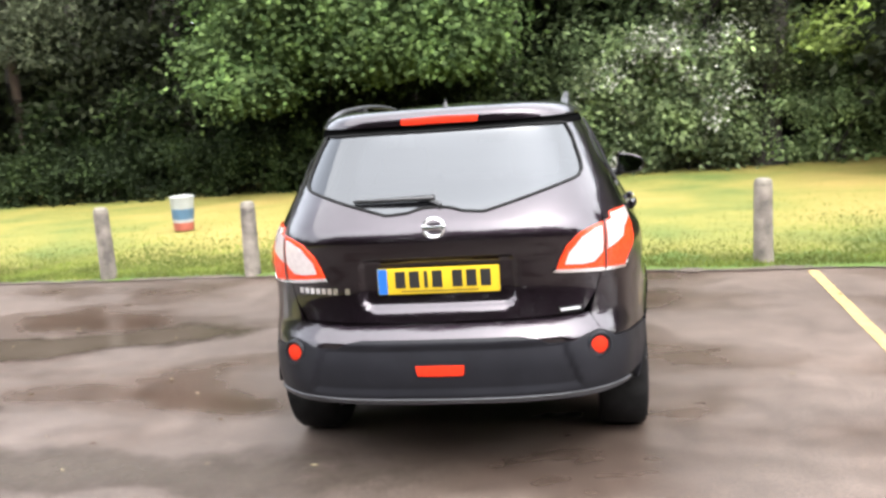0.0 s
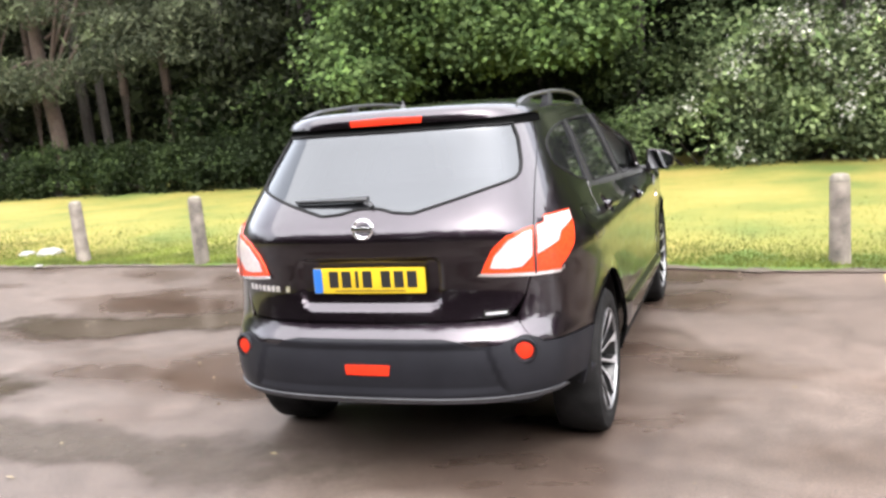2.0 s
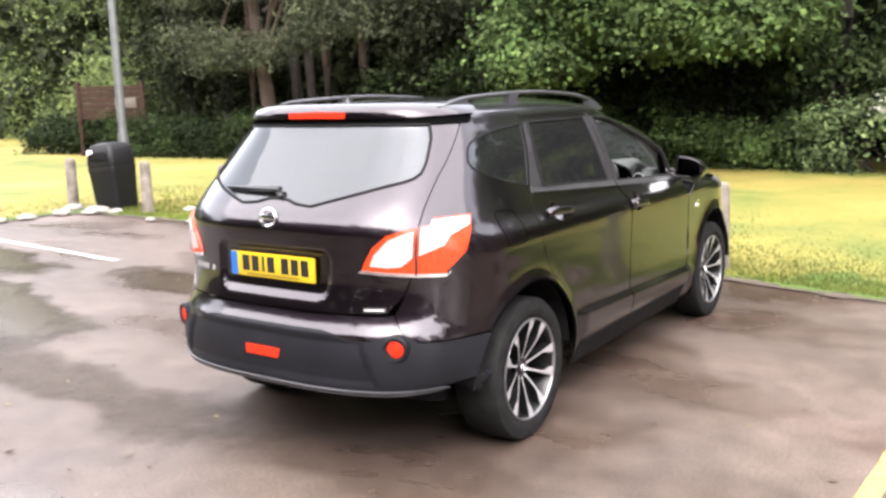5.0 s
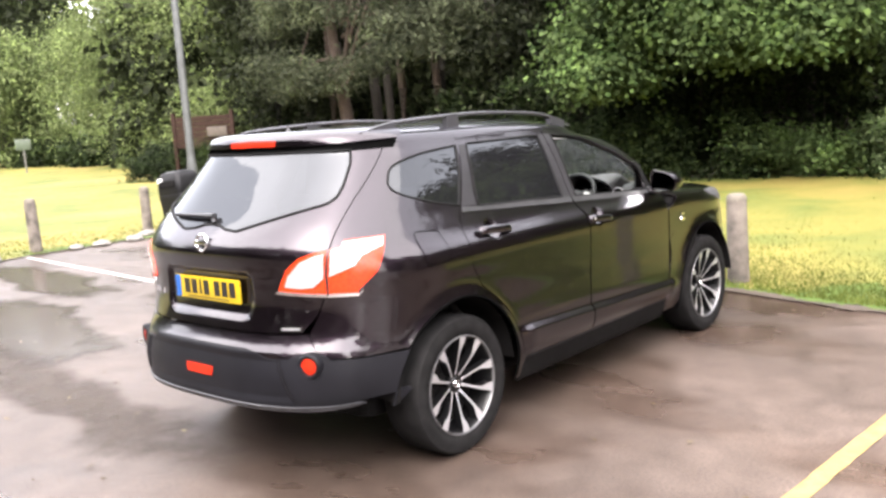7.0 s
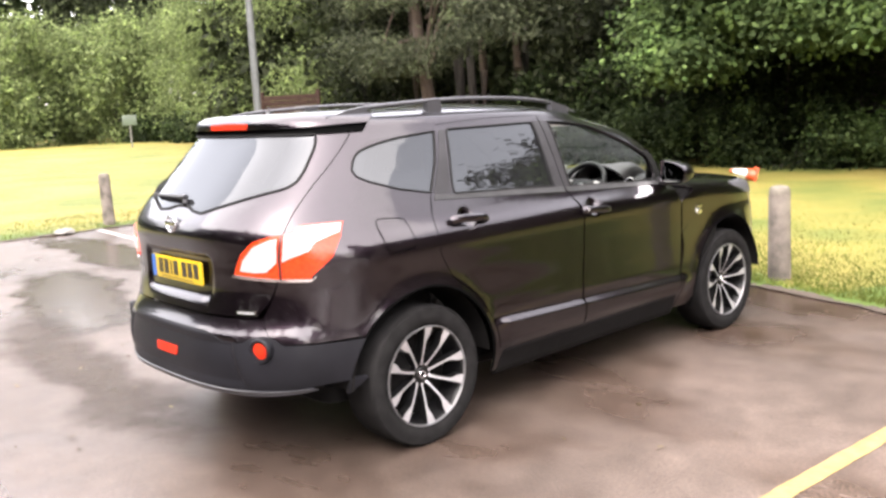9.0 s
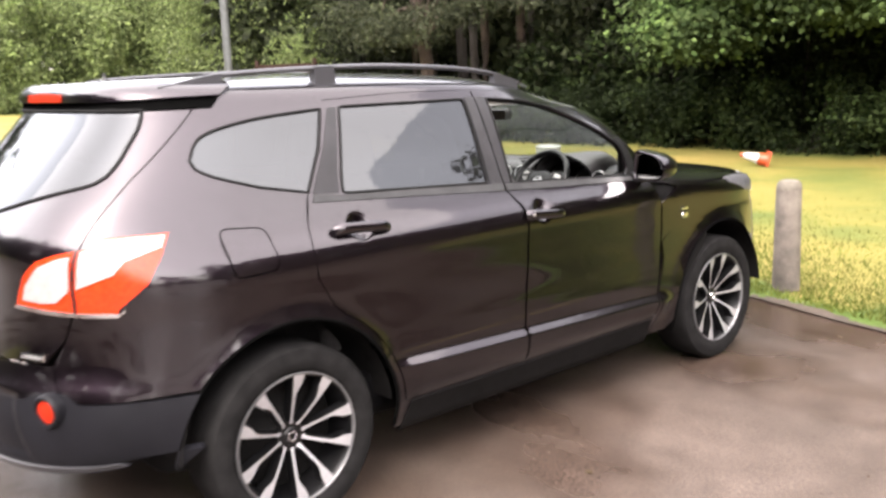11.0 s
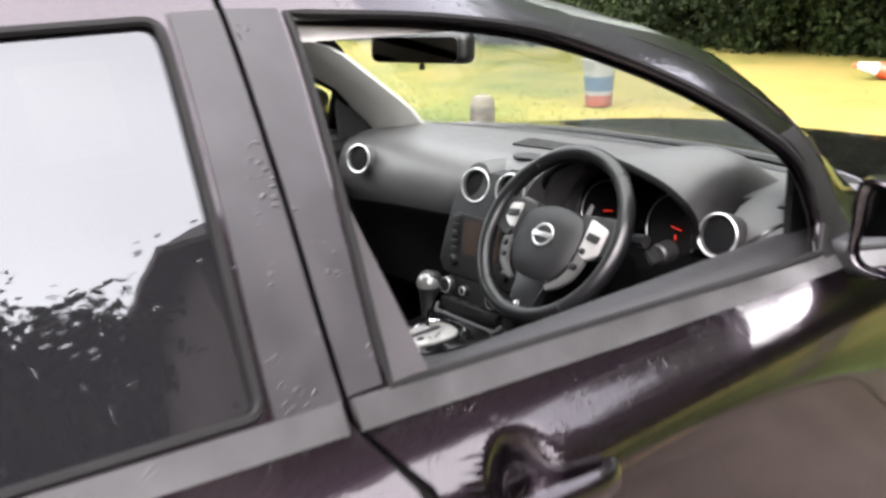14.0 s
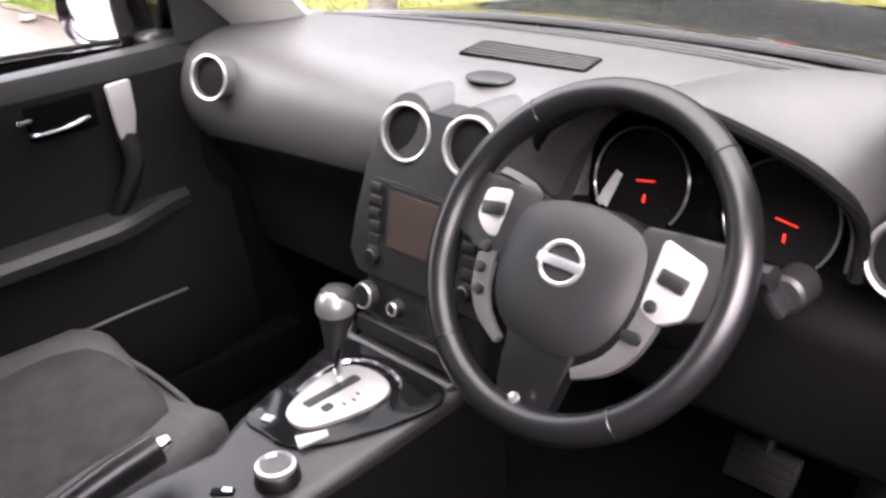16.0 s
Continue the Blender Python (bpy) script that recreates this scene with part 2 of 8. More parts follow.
PILLAR = surface("black_pillar_film", (0.020, 0.019, 0.021), 0.42, vary=0.4, scale=9, spec=0.3, coat=0.10, coat_ior=1.45, coat_rough=0.24, rough_vary=0.4, drops=0.8)
PRIVACY = pane_material("privacy_glass", (0.05, 0.05, 0.055), (0.008, 0.008, 0.009), 0.7, 1.70, drops=0.18)
SEAL = surface("window_rubber", (0.006, 0.006, 0.006), 0.7, vary=0.3, spec=0.15)
# a pale film is mixed in to stand for glare on the screen
SCREEN_GLASS = pane_material("windscreen_glass", (0.80, 0.86, 0.81), (0.45, 0.49, 0.47), 0.16, 1.5)
CLEAR = pane_material("clear_glass", (0.86, 0.92, 0.88), ior=1.5)
CHROME = surface("chrome", (0.8, 0.8, 0.82), 0.12, metal=1.0, vary=0.05)
SILVER = surface("satin_silver", (0.62, 0.62, 0.63), 0.3, metal=0.85, vary=0.06)
# near-black without gloss: the shade of hollows put into a colour
HOLLOW_SHADE = surface("hollow_shade", (0.004, 0.004, 0.004), 0.9, vary=0.2, spec=0.0)
ALLOY = surface("machined_alloy", (0.50, 0.50, 0.52), 0.38, metal=0.75, vary=0.08, scale=20)
RIM_EDGE = surface("dull_rim_edge", (0.17, 0.17, 0.175), 0.4, metal=0.7, vary=0.3, scale=9)
WHEEL_BLACK = surface("gloss_black_wheel", (0.006, 0.006, 0.0065), 0.3, vary=0.3, spec=0.3)
RUBBER = surface("tyre_rubber", (0.0145, 0.014, 0.014), 0.8, vary=0.35, spec=0.06, scale=18, bump_scale=220, bump_strength=0.2)
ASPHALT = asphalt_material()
LENS_RED = surface("red_lens", (0.63, 0.046, 0.010), 0.25, vary=0.2, scale=60, coat=0.15, spec=0.3)
LENS_CLEAR = surface("clear_lens_over_silver", (0.46, 0.40, 0.39), 0.25, vary=0.10, scale=40, coat=0.6)
LENS_HEAD = surface("head_lamp_lens", (0.10, 0.10, 0.11), 0.3, vary=0.4, scale=25, coat=0.2)
LENS_BRAKE = surface("brake_lens", (0.5, 0.026, 0.008), 0.4, vary=0.15, scale=60, spec=0.15)
PLATE_Y = surface("yellow_plate", (0.55, 0.38, 0.012), 0.35, vary=0.04, scale=3)
PLATE_B = surface("blue_band", (0.012, 0.11, 0.42), 0.35, vary=0.05)
PLATE_K = surface("plate_black", (0.01, 0.01, 0.01), 0.4, vary=0.1)
MIRROR = surface("mirror_glass", (0.85, 0.87, 0.88), 0.02, metal=1.0, vary=0.01)
LINING = surface("grey_roof_lining", (0.58, 0.57, 0.54), 0.9, vary=0.06, scale=9, bump_scale=500, bump_strength=0.1)
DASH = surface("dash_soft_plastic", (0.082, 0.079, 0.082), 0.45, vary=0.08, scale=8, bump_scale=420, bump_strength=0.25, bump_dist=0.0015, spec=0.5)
# dark plastic that also carries lower dash and console shade in its colour
DASH_LOW = surface("dark_shaded_plastic", (0.0065, 0.0062, 0.0068), 0.75, spec=0.08, vary=0.1, scale=8, bump_scale=420, bump_strength=0.2, bump_dist=0.0015)
CONSOLE = surface("console_grey_plastic", (0.022, 0.021, 0.0225), 0.42, vary=0.08, scale=8, bump_scale=400, bump_strength=0.15, bump_dist=0.001)
LEATHER = surface("wheel_leather", (0.008, 0.008, 0.009), 0.33, spec=0.42, vary=0.06, scale=14, rough_vary=0.03, bump_scale=900, bump_strength=0.03, bump_dist=0.0004)
BOSS = surface("boss_plastic", (0.016, 0.016, 0.0175), 0.5, spec=0.3, vary=0.1, scale=12, bump_scale=350, bump_strength=0.2, bump_dist=0.001)
FABRIC = surface("seat_fabric", (0.052, 0.05, 0.051), 0.9, spec=0.15, vary=0.2, scale=25, bump_scale=700, bump_strength=0.5, bump_dist=0.002)
FABRIC_TRIM = surface("seat_bolster_fabric", (0.082, 0.08, 0.082), 0.85, vary=0.12, scale=30, bump_scale=700, bump_strength=0.4, bump_dist=0.002)
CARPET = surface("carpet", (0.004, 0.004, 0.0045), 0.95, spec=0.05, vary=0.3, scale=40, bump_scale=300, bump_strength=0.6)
GLOSS_BLACK = surface("piano_black", (0.008, 0.008, 0.009), 0.10, vary=0.1, spec=0.16)
# holds the trim tail's shade in its colour; also the dial's own grey
TAIL_SILVER = surface("darkened_silver_plastic", (0.10, 0.098, 0.098), 0.45, metal=0.3, vary=0.06, scale=25)
GATE_SILVER = surface("gate_silver", (0.42, 0.408, 0.40), 0.36, metal=0.6, vary=0.06, scale=25)
SCREEN_MAT = surface("screen_glass", (0.075, 0.055, 0.048), 0.12, vary=0.08, scale=5)
DIAL_RED = bpy.data.materials.new("lit_red_needle")
DIAL_RED.use_nodes = True
DIAL_RED.node_tree.nodes["Principled BSDF"].inputs["Base Color"].default_value = (0.6, 0.03, 0.02, 1)
DIAL_RED.node_tree.nodes["Principled BSDF"].inputs["Emission Color"].default_value = (1.0, 0.06, 0.03, 1)
DIAL_RED.node_tree.nodes["Principled BSDF"].inputs["Emission Strength"].default_value = 0.05
PAPER = surface("white_paper", (0.8, 0.8, 0.78), 0.7, vary=0.03)
PILLAR_TRIM = surface("pillar_trim_grey", (0.055, 0.05, 0.053), 0.6, vary=0.1, bump_scale=300, bump_strength=0.2, bump_dist=0.001)


# ---- mesh helpers ----
def mesh_object(name, verts, faces, material, parent=None, label="", smooth=True, normals=None):
    me = bpy.data.meshes.new(name)
    me.from_pydata([tuple(v) for v in verts], [], [tuple(f) for f in faces])
    me.materials.append(material)
    if smooth:
        me.shade_smooth()
    if normals is not None:
        me.normals_split_custom_set_from_vertices([tuple(q) for q in normals])
    ob = new(name, me)
    if parent is not None:
        ob.parent = parent
    if label:
        ob["label"] = label
    return ob


def part(name, bm, material, parent=None, label="", smooth=True):
    """Links a bmesh as one mesh object under a thing or a part."""
    me = bpy.data.meshes.new(name)
    bmesh.ops.recalc_face_normals(bm, faces=bm.faces)
    bm.to_mesh(me)
    bm.free()
    me.materials.append(material)
    if smooth:
        me.shade_smooth()
        me.set_sharp_from_angle(angle=radians(38))
    ob = new(name, me)
    if parent is not None:
        ob.parent = parent
    if label:
        ob["label"] = label
    return ob


def thing(name, label, category, at=None, group="", kind=""):
    e = new(name)
    e.empty_display_size = 0.1
    if at is not None:
        e.matrix_world = at
    return tagged(e, label, category, group, kind)


def box(bm, size, m=None, bevel=0.0, seg=2):
    """A box with rounded edges, placed by m."""
    r = bmesh.ops.create_cube(bm, size=1.0)
    vs = r["verts"]
    for v in vs:
        v.co = Vector((v.co.x * size[0], v.co.y * size[1], v.co.z * size[2]))
    if bevel:
        es = list({e for v in vs for e in v.link_edges})
        out = bmesh.ops.bevel(bm, geom=es, offset=bevel, segments=seg, profile=0.6, affect="EDGES")
        vs = list({v for f in out["faces"] for v in f.verts} | {v for v in vs if v.is_valid})
    if m is not None:
        bmesh.ops.transform(bm, matrix=m, verts=vs)
    return vs


def lathe(bm, profile, seg=32, m=None, close=False):
    """Turns a profile of (radius, height) about the z axis."""
    rings = []
    for r, h in profile:
        rings.append([bm.verts.new((r * math.cos(2 * math.pi * i / seg), r * math.sin(2 * math.pi * i / seg), h)) for i in range(seg)])
    n = len(rings)
    for a in range(n if close else n - 1):
        p, q = rings[a], rings[(a + 1) % n]
        for i in range(seg):
            bm.faces.new((p[i], p[(i + 1) % seg], q[(i + 1) % seg], q[i]))
    if not close:
        for ring in (rings[0], rings[-1]):
            bm.faces.new(ring)
    vs = [v for ring in rings for v in ring]
    if m is not None:
        bmesh.ops.transform(bm, matrix=m, verts=vs)
    return vs


def tube(bm, path, radius, seg=10, closed=False, flat=1.0, up=(0, 0, 1), cap=True):
    """A tube along a path of points; radius may be a function of 0..1; flat: height of its section against its width."""
    pts = [Vector(p) for p in path]
    n = len(pts)
    rings = []
    for i, p in enumerate(pts):
        a = pts[(i - 1) % n] if closed or i else p
        b = pts[(i + 1) % n] if closed or i < n - 1 else p
        d = (b - a).normalized()
        side = d.cross(Vector(up))
        if side.length < 1e-4:
            side = d.cross(Vector((1, 0, 0)))
        side.normalize()
        top = side.cross(d)
        r = radius(i / max(1, n - 1)) if callable(radius) else radius
        rings.append([bm.verts.new(p + side * (r * math.cos(2 * math.pi * k / seg)) + top * (r * flat * math.sin(2 * math.pi * k / seg))) for k in range(seg)])
    for i in range(n if closed else n - 1):
        p, q = rings[i], rings[(i + 1) % n]
        for k in range(seg):
            bm.faces.new((p[k], p[(k + 1) % seg], q[(k + 1) % seg], q[k]))
    if not closed and cap:
        bm.faces.new(rings[0])
        bm.faces.new(list(reversed(rings[-1])))
    return [v for r in rings for v in r]


def slab(bm, outline, thick, m=None, bevel=0.0):
    """A flat shape with this outline (x, y), thick along z, its edges rounded."""
    low = [bm.verts.new((x, y, 0)) for x, y in outline]
    f = bm.faces.new(low)
    top = bmesh.ops.extrude_face_region(bm, geom=[f])
    up = [g for g in top["geom"] if isinstance(g, bmesh.types.BMVert)]
    for v in up:
        v.co.z += thick
    vs = low + up
    if bevel:
        es = [e for v in up for e in v.link_edges if all(w in up for w in e.verts)]
        out = bmesh.ops.bevel(bm, geom=list(set(es)), offset=bevel, segments=2, profile=0.6, affect="EDGES")
        vs = list({v for f in out["faces"] for v in f.verts} | {v for v in vs if v.is_valid})
    if m is not None:
        bmesh.ops.transform(bm, matrix=m, verts=vs)
    return vs


def smooth_line(pts, step=0.03, closed=False):
    """Points along a smooth curve through the given ones."""
    p = np.array(pts, float)
    n = len(p)
    out = []
    for i in range(n if closed else n - 1):
        if closed:
            a, b, c, d = p[(i - 1) % n], p[i], p[(i + 1) % n], p[(i + 2) % n]
        else:
            a, b, c, d = p[max(i - 1, 0)], p[i], p[i + 1], p[min(i + 2, n - 1)]
        k = max(2, int(np.linalg.norm(c - b) / step))
        for t in np.arange(k) / k:
            out.append(0.5 * ((2 * b) + (c - a) * t + (2 * a - 5 * b + 4 * c - d) * t**2 + (3 * b - a - 3 * c + d) * t**3))
    if not closed:
        out.append(p[-1])
    return np.array(out)


def resample(q, n):
    d = np.r_[0, np.cumsum(np.linalg.norm(np.diff(q, axis=0), axis=1))]
    t = np.linspace(0, d[-1], n)
    return np.stack([np.interp(t, d, q[:, k]) for k in range(q.shape[1])], 1)


def rounded(pts, radius, k=5):
    """A closed outline with its corners rounded."""
    p = np.array(pts, float)
    out = []
    n = len(p)
    rs = radius if isinstance(radius, (list, tuple)) else [radius] * n
    for i in range(n):
        a, b, c = p[i - 1], p[i], p[(i + 1) % n]
        la, lc = np.linalg.norm(a - b), np.linalg.norm(c - b)
        r = min(rs[i], la * 0.45, lc * 0.45)
        s, e = b + (a - b) / la * r, b + (c - b) / lc * r
        for t in np.linspace(0, 1, k):
            out.append((1 - t) ** 2 * s + 2 * t * (1 - t) * b + t**2 * e)
    return np.array(out)


def arc(cx, cy, r, a0, a1, k=24):
    return [(cx + r * math.cos(radians(a)), cy + r * math.sin(radians(a))) for a in np.linspace(a0, a1, k)]


# ---- the car's skin: level lines from sill to roof, each a plan curve round the car ----
from mathutils import geometry

# per level: height beside the car, at its rear and at its front; half width; rear and front ends of the plan curve, their lengths and squareness
Z_MID = [0.20, 0.27, 0.42, 0.54, 0.62, 0.70, 0.85, 0.998, 1.08, 1.20, 1.35, 1.505, 1.595, 1.635, 1.648]
Z_REAR = [0.30, 0.36, 0.44, 0.54, 0.635, 0.70, 0.85, 0.98, 1.10, 1.20, 1.35, 1.515, 1.594, 1.612, 1.62]
Z_FRONT = [0.20, 0.25, 0.38, 0.52, 0.60, 0.69, 0.84, 0.995, 1.095, 1.20, 1.35, 1.49, 1.55, 1.585, 1.60]
HALF = [0.79, 0.855, 0.885, 0.893, 0.891, 0.888, 0.889, 0.887, 0.846, 0.79, 0.7255, 0.648, 0.575, 0.36, 0.0]
REAR_Y = [0.12, 0.05, 0.0, -0.008, 0.01, 0.038, 0.070, 0.076, 0.070, 0.132, 0.285, 0.435, 0.456, 0.53, 0.60]
REAR_L = [0.80, 0.88, 0.90, 0.90, 0.90, 0.88, 0.86, 0.85, 0.85, 0.80, 0.74, 0.66, 0.62, 0.55, 0.50]
REAR_N = [3.2, 3.2, 3.2, 3.2, 3.2, 3.2, 3.2, 3.3, 3.4, 3.6, 3.9, 4.2, 4.0, 3.0, 3.0]
FRONT_Y = [4.34, 4.43, 4.52, 4.535, 4.53, 4.52, 4.48, 4.36, 3.53, 3.36, 3.06, 2.74, 2.58, 2.47, 2.42]
FRONT_L = [0.85, 0.88, 0.90, 0.90, 0.90, 0.92, 0.98, 1.05, 0.80, 0.84, 0.84, 0.78, 0.70, 0.60, 0.55]
FRONT_N = [2.5, 2.5, 2.5, 2.5, 2.6, 2.7, 2.85, 3.0, 2.8, 2.8, 2.8, 2.9, 2.9, 2.6, 2.5]
LEVELS = len(Z_MID)
AXLE_R, AXLE_F, HUB_Z = 0.886, 3.651, 0.345
HANDLES, DISH = ((1.222, 1.055), (2.188, 0.998)), 0.056


def plan_curve(k, s):
    """Points of level k; s runs 0 (rear middle) 1 (side, rear) 2 (side, front) 3 (front middle)."""
    x, y = np.zeros_like(s), np.zeros_like(s)
    yr, yf = REAR_Y[k], FRONT_Y[k]
    a, b = yr + REAR_L[k], yf - FRONT_L[k]
    for lo, n, end, length, sign in ((0, REAR_N[k], a, REAR_L[k], -1), (2, FRONT_N[k], b, FRONT_L[k], 1)):
        m = (s >= lo) & (s <= lo + 1)
        t = (s[m] - lo if sign < 0 else 3 - s[m]) * math.pi / 2
        q = (np.abs(np.sin(t)) ** n + np.abs(np.cos(t)) ** n) ** (1 / n)
        x[m] = HALF[k] * np.sin(t) / q
        y[m] = end + sign * length * np.cos(t) / q
    m = (s > 1) & (s < 2)
    x[m], y[m] = HALF[k], a + (b - a) * (s[m] - 1)
    x = x * (1.0 - 0.004 * (y - 2.0) ** 2)
    ra = np.clip((a + 0.3 - y) / (a + 0.3 - yr), 0, 1) ** 1.6
    fa = np.clip((y - b + 0.5) / (yf - b + 0.5), 0, 1) ** 1.8
    z = Z_MID[k] + (Z_REAR[k] - Z_MID[k]) * ra + (Z_FRONT[k] - Z_MID[k]) * fa
    return np.stack([x, y, z], -1)


def skin_raw(s, v):
    s, v = np.asarray(s, float), np.clip(np.asarray(v, float), 0, LEVELS - 1 - 1e-6)
    k = np.floor(v).astype(int)
    t = (v - k)[:, None]
    every = np.stack([plan_curve(j, s) for j in range(LEVELS)])
    i = np.arange(len(s))
    a, b = every[np.maximum(k - 1, 0), i], every[k, i]
    c, d = every[np.minimum(k + 1, LEVELS - 1), i], every[np.minimum(k + 2, LEVELS - 1), i]
    p = 0.5 * (2 * b + (c - a) * t + (2 * a - 5 * b + 4 * c - d) * t**2 + (3 * b - a - 3 * c + d) * t**3)
    # windscreen pillars arch outwards and up
    u = np.exp(-(((p[:, 1] - 2.84) / 0.21) ** 2)) * np.clip((p[:, 2] - 1.11) / 0.12, 0, 1) * np.clip((np.abs(p[:, 0]) - 0.30) / 0.25, 0, 1)
    return p + u[:, None] * np.array([0.026, 0.022, 0.044])


def step(e0, e1, x):
    t = np.clip((x - e0) / (e1 - e0), 0, 1)
    return t * t * (3 - 2 * t)


def relief(p):
    """How far the pressed shape stands out from the plain skin: wheel-arch flares, door creases, the number plate's recess."""
    x, y, z = p.T
    side = step(0.35, 0.7, y) * step(4.45, 4.2, y) * step(1.15, 1.1, z)
    out = np.zeros(len(p))
    for cy in (AXLE_R, AXLE_F):
        d = np.hypot(y - cy, z - HUB_Z)
        out += side * 0.021 * np.exp(-((np.maximum(d - 0.405, 0) / 0.062) ** 2))
    mid = step(1.28, 1.45, y) * step(3.2, 3.06, y)
    crease = 0.526 - 0.034 * (y - 1.37)
    ledge = np.clip((crease + 0.018 - z) / 0.034, 0, 1)
    out += mid * (0.032 * (0.8 * ledge + 0.2 * ledge * ledge * (3 - 2 * ledge)) * step(0.30, 0.43, z))
    # the doors' shoulder swells below the window line
    out += side * step(3.55, 2.95, y) * 0.010 * step(1.115, 1.01, z)
    # the dark lower bumper's corners stand proud of its middle
    out -= step(0.30, 0.2, y) * 0.014 * step(0.535, 0.505, np.abs(x) - 0.35 * np.clip(0.62 - z, 0, 1)) * step(0.655, 0.625, z) * step(0.43, 0.47, z)
    # finger dishes behind the door handles
    for hy, hz in HANDLES:
        d = np.hypot(y - hy, z - hz - 0.016) / DISH
        out -= (y > 0.5) * 0.024 * step(1.0, 0.3, d)
    back = step(0.32, 0.22, y)
    # the painted ledge of the rear bumper leans outwards to the dark plastic
    out += step(0.36, 0.22, y) * 0.011 * step(0.738, 0.655, z)
    dx, dz = np.abs(x) - 0.295 + 0.25 * np.clip(0.86 - z, 0, 1), np.abs(z - 0.902) - 0.066
    far = np.hypot(np.maximum(dx, 0), np.maximum(dz, 0)) + np.minimum(np.maximum(dx, dz), 0) - 0.035
    out -= back * 0.018 * step(0.018, -0.016, far)
    return out


def skin(s, v):
    p = skin_raw(s, v)
    return p + relief(p)[:, None] * skin_normal(s, v, skin_raw)


def skin_normal(s, v, f):
    e = 2e-3
    s, v = np.asarray(s, float), np.asarray(v, float)
    ds = f(np.clip(s + e, 0, 3), v) - f(np.clip(s - e, 0, 3), v)
    dv = f(s, np.minimum(v + e, LEVELS - 1.001)) - f(s, np.maximum(v - e, 0))
    n = np.cross(ds, dv)
    return n / np.maximum(np.linalg.norm(n, axis=1), 1e-12)[:, None]


GS, GV = [q.ravel() for q in np.meshgrid(np.linspace(0.0, 3.0, 301), np.linspace(0.0, LEVELS - 1.02, 160))]
GRID = skin_raw(GS, GV)


def locate(pts, axes, lo=0.0, hi=3.0, vlo=0.0, vhi=20.0):
    """The skin's (s, v) where it shows these two coordinates (axes: 'yz' seen from the side, 'xz' from behind, 'xy' from above)."""
    ax = ["xyz".index(c) for c in axes]
    pts = np.array(pts, float)
    ok = np.where((GS >= lo) & (GS <= hi) & (GV >= vlo) & (GV <= vhi))[0]
    near = ok[np.argmin(((GRID[ok][None, :, ax] - pts[:, None]) ** 2).sum(-1), 1)]
    s, v = GS[near].copy(), GV[near].copy()
    for _ in range(6):
        p = skin_raw(s, v)[:, ax]
        a = (skin_raw(np.clip(s + 1e-3, 0, 3), v)[:, ax] - p) / 1e-3
        b = (skin_raw(s, v + 1e-3)[:, ax] - p) / 1e-3
        r = pts - p
        det = a[:, 0] * b[:, 1] - a[:, 1] * b[:, 0]
        det = np.where(np.abs(det) < 1e-6, 1e-6, det)
        s = np.clip(s + np.clip((r[:, 0] * b[:, 1] - r[:, 1] * b[:, 0]) / det, -0.1, 0.1), lo, hi)
        v = np.clip(v + np.clip((a[:, 0] * r[:, 1] - a[:, 1] * r[:, 0]) / det, -0.5, 0.5), max(vlo, 0), min(vhi, LEVELS - 1.02))
    return np.stack([s, v], 1)


def dense(pts, gap=0.02):
    pts = np.array(pts, float)
    out = []
    for a, b in zip(pts, np.roll(pts, -1, 0)):
        k = max(1, int(np.linalg.norm(b - a) / gap))
        out += [a + (b - a) * t for t in np.arange(k) / k]
    return np.array(out)


def inside(poly, q):
    x, y = q.T
    hit = np.zeros(len(q), bool)
    for (x0, y0), (x1, y1) in zip(poly, np.roll(poly, -1, 0)):
        if y0 != y1:
            hit ^= ((y0 > y) != (y1 > y)) & (x < (x1 - x0) * (y - y0) / (y1 - y0) + x0)
    return hit


def mixed(runs):
    """An outline in (s, v) from runs of points, each with its own axes: 'yz' side, 'xz' rear, 'xf' front, 'xy' from above, 'sv' as they stand."""
    out = []
    for axes, pts in runs:
        pts = np.array(pts, float)
        if axes == "sv":
            out.append(pts)
        elif axes == "xz":
            out.append(locate(pts, "xz", 0.0, 1.0, 0.0, 12.6))
        elif axes == "xf":
            out.append(locate(pts, "xz", 2.0, 3.0, 0.0, 12.6))
        elif axes == "xy":
            out.append(locate(pts, "xy", 2.0, 3.0, 6.0, 12.0))
        else:
            out.append(locate(pts, "yz", 0.3, 2.98))
    ring = np.concatenate(out)
    d = []
    for a, b in zip(ring, np.roll(ring, -1, 0)):
        k = max(1, int(np.linalg.norm((b - a) * (1.35, 0.13)) / 0.02))
        d += [a + (b - a) * t for t in np.arange(k) / k]
    return np.array(d)


U, V_ = 1.35, 0.13   # metres of skin to one step of s and of v, about


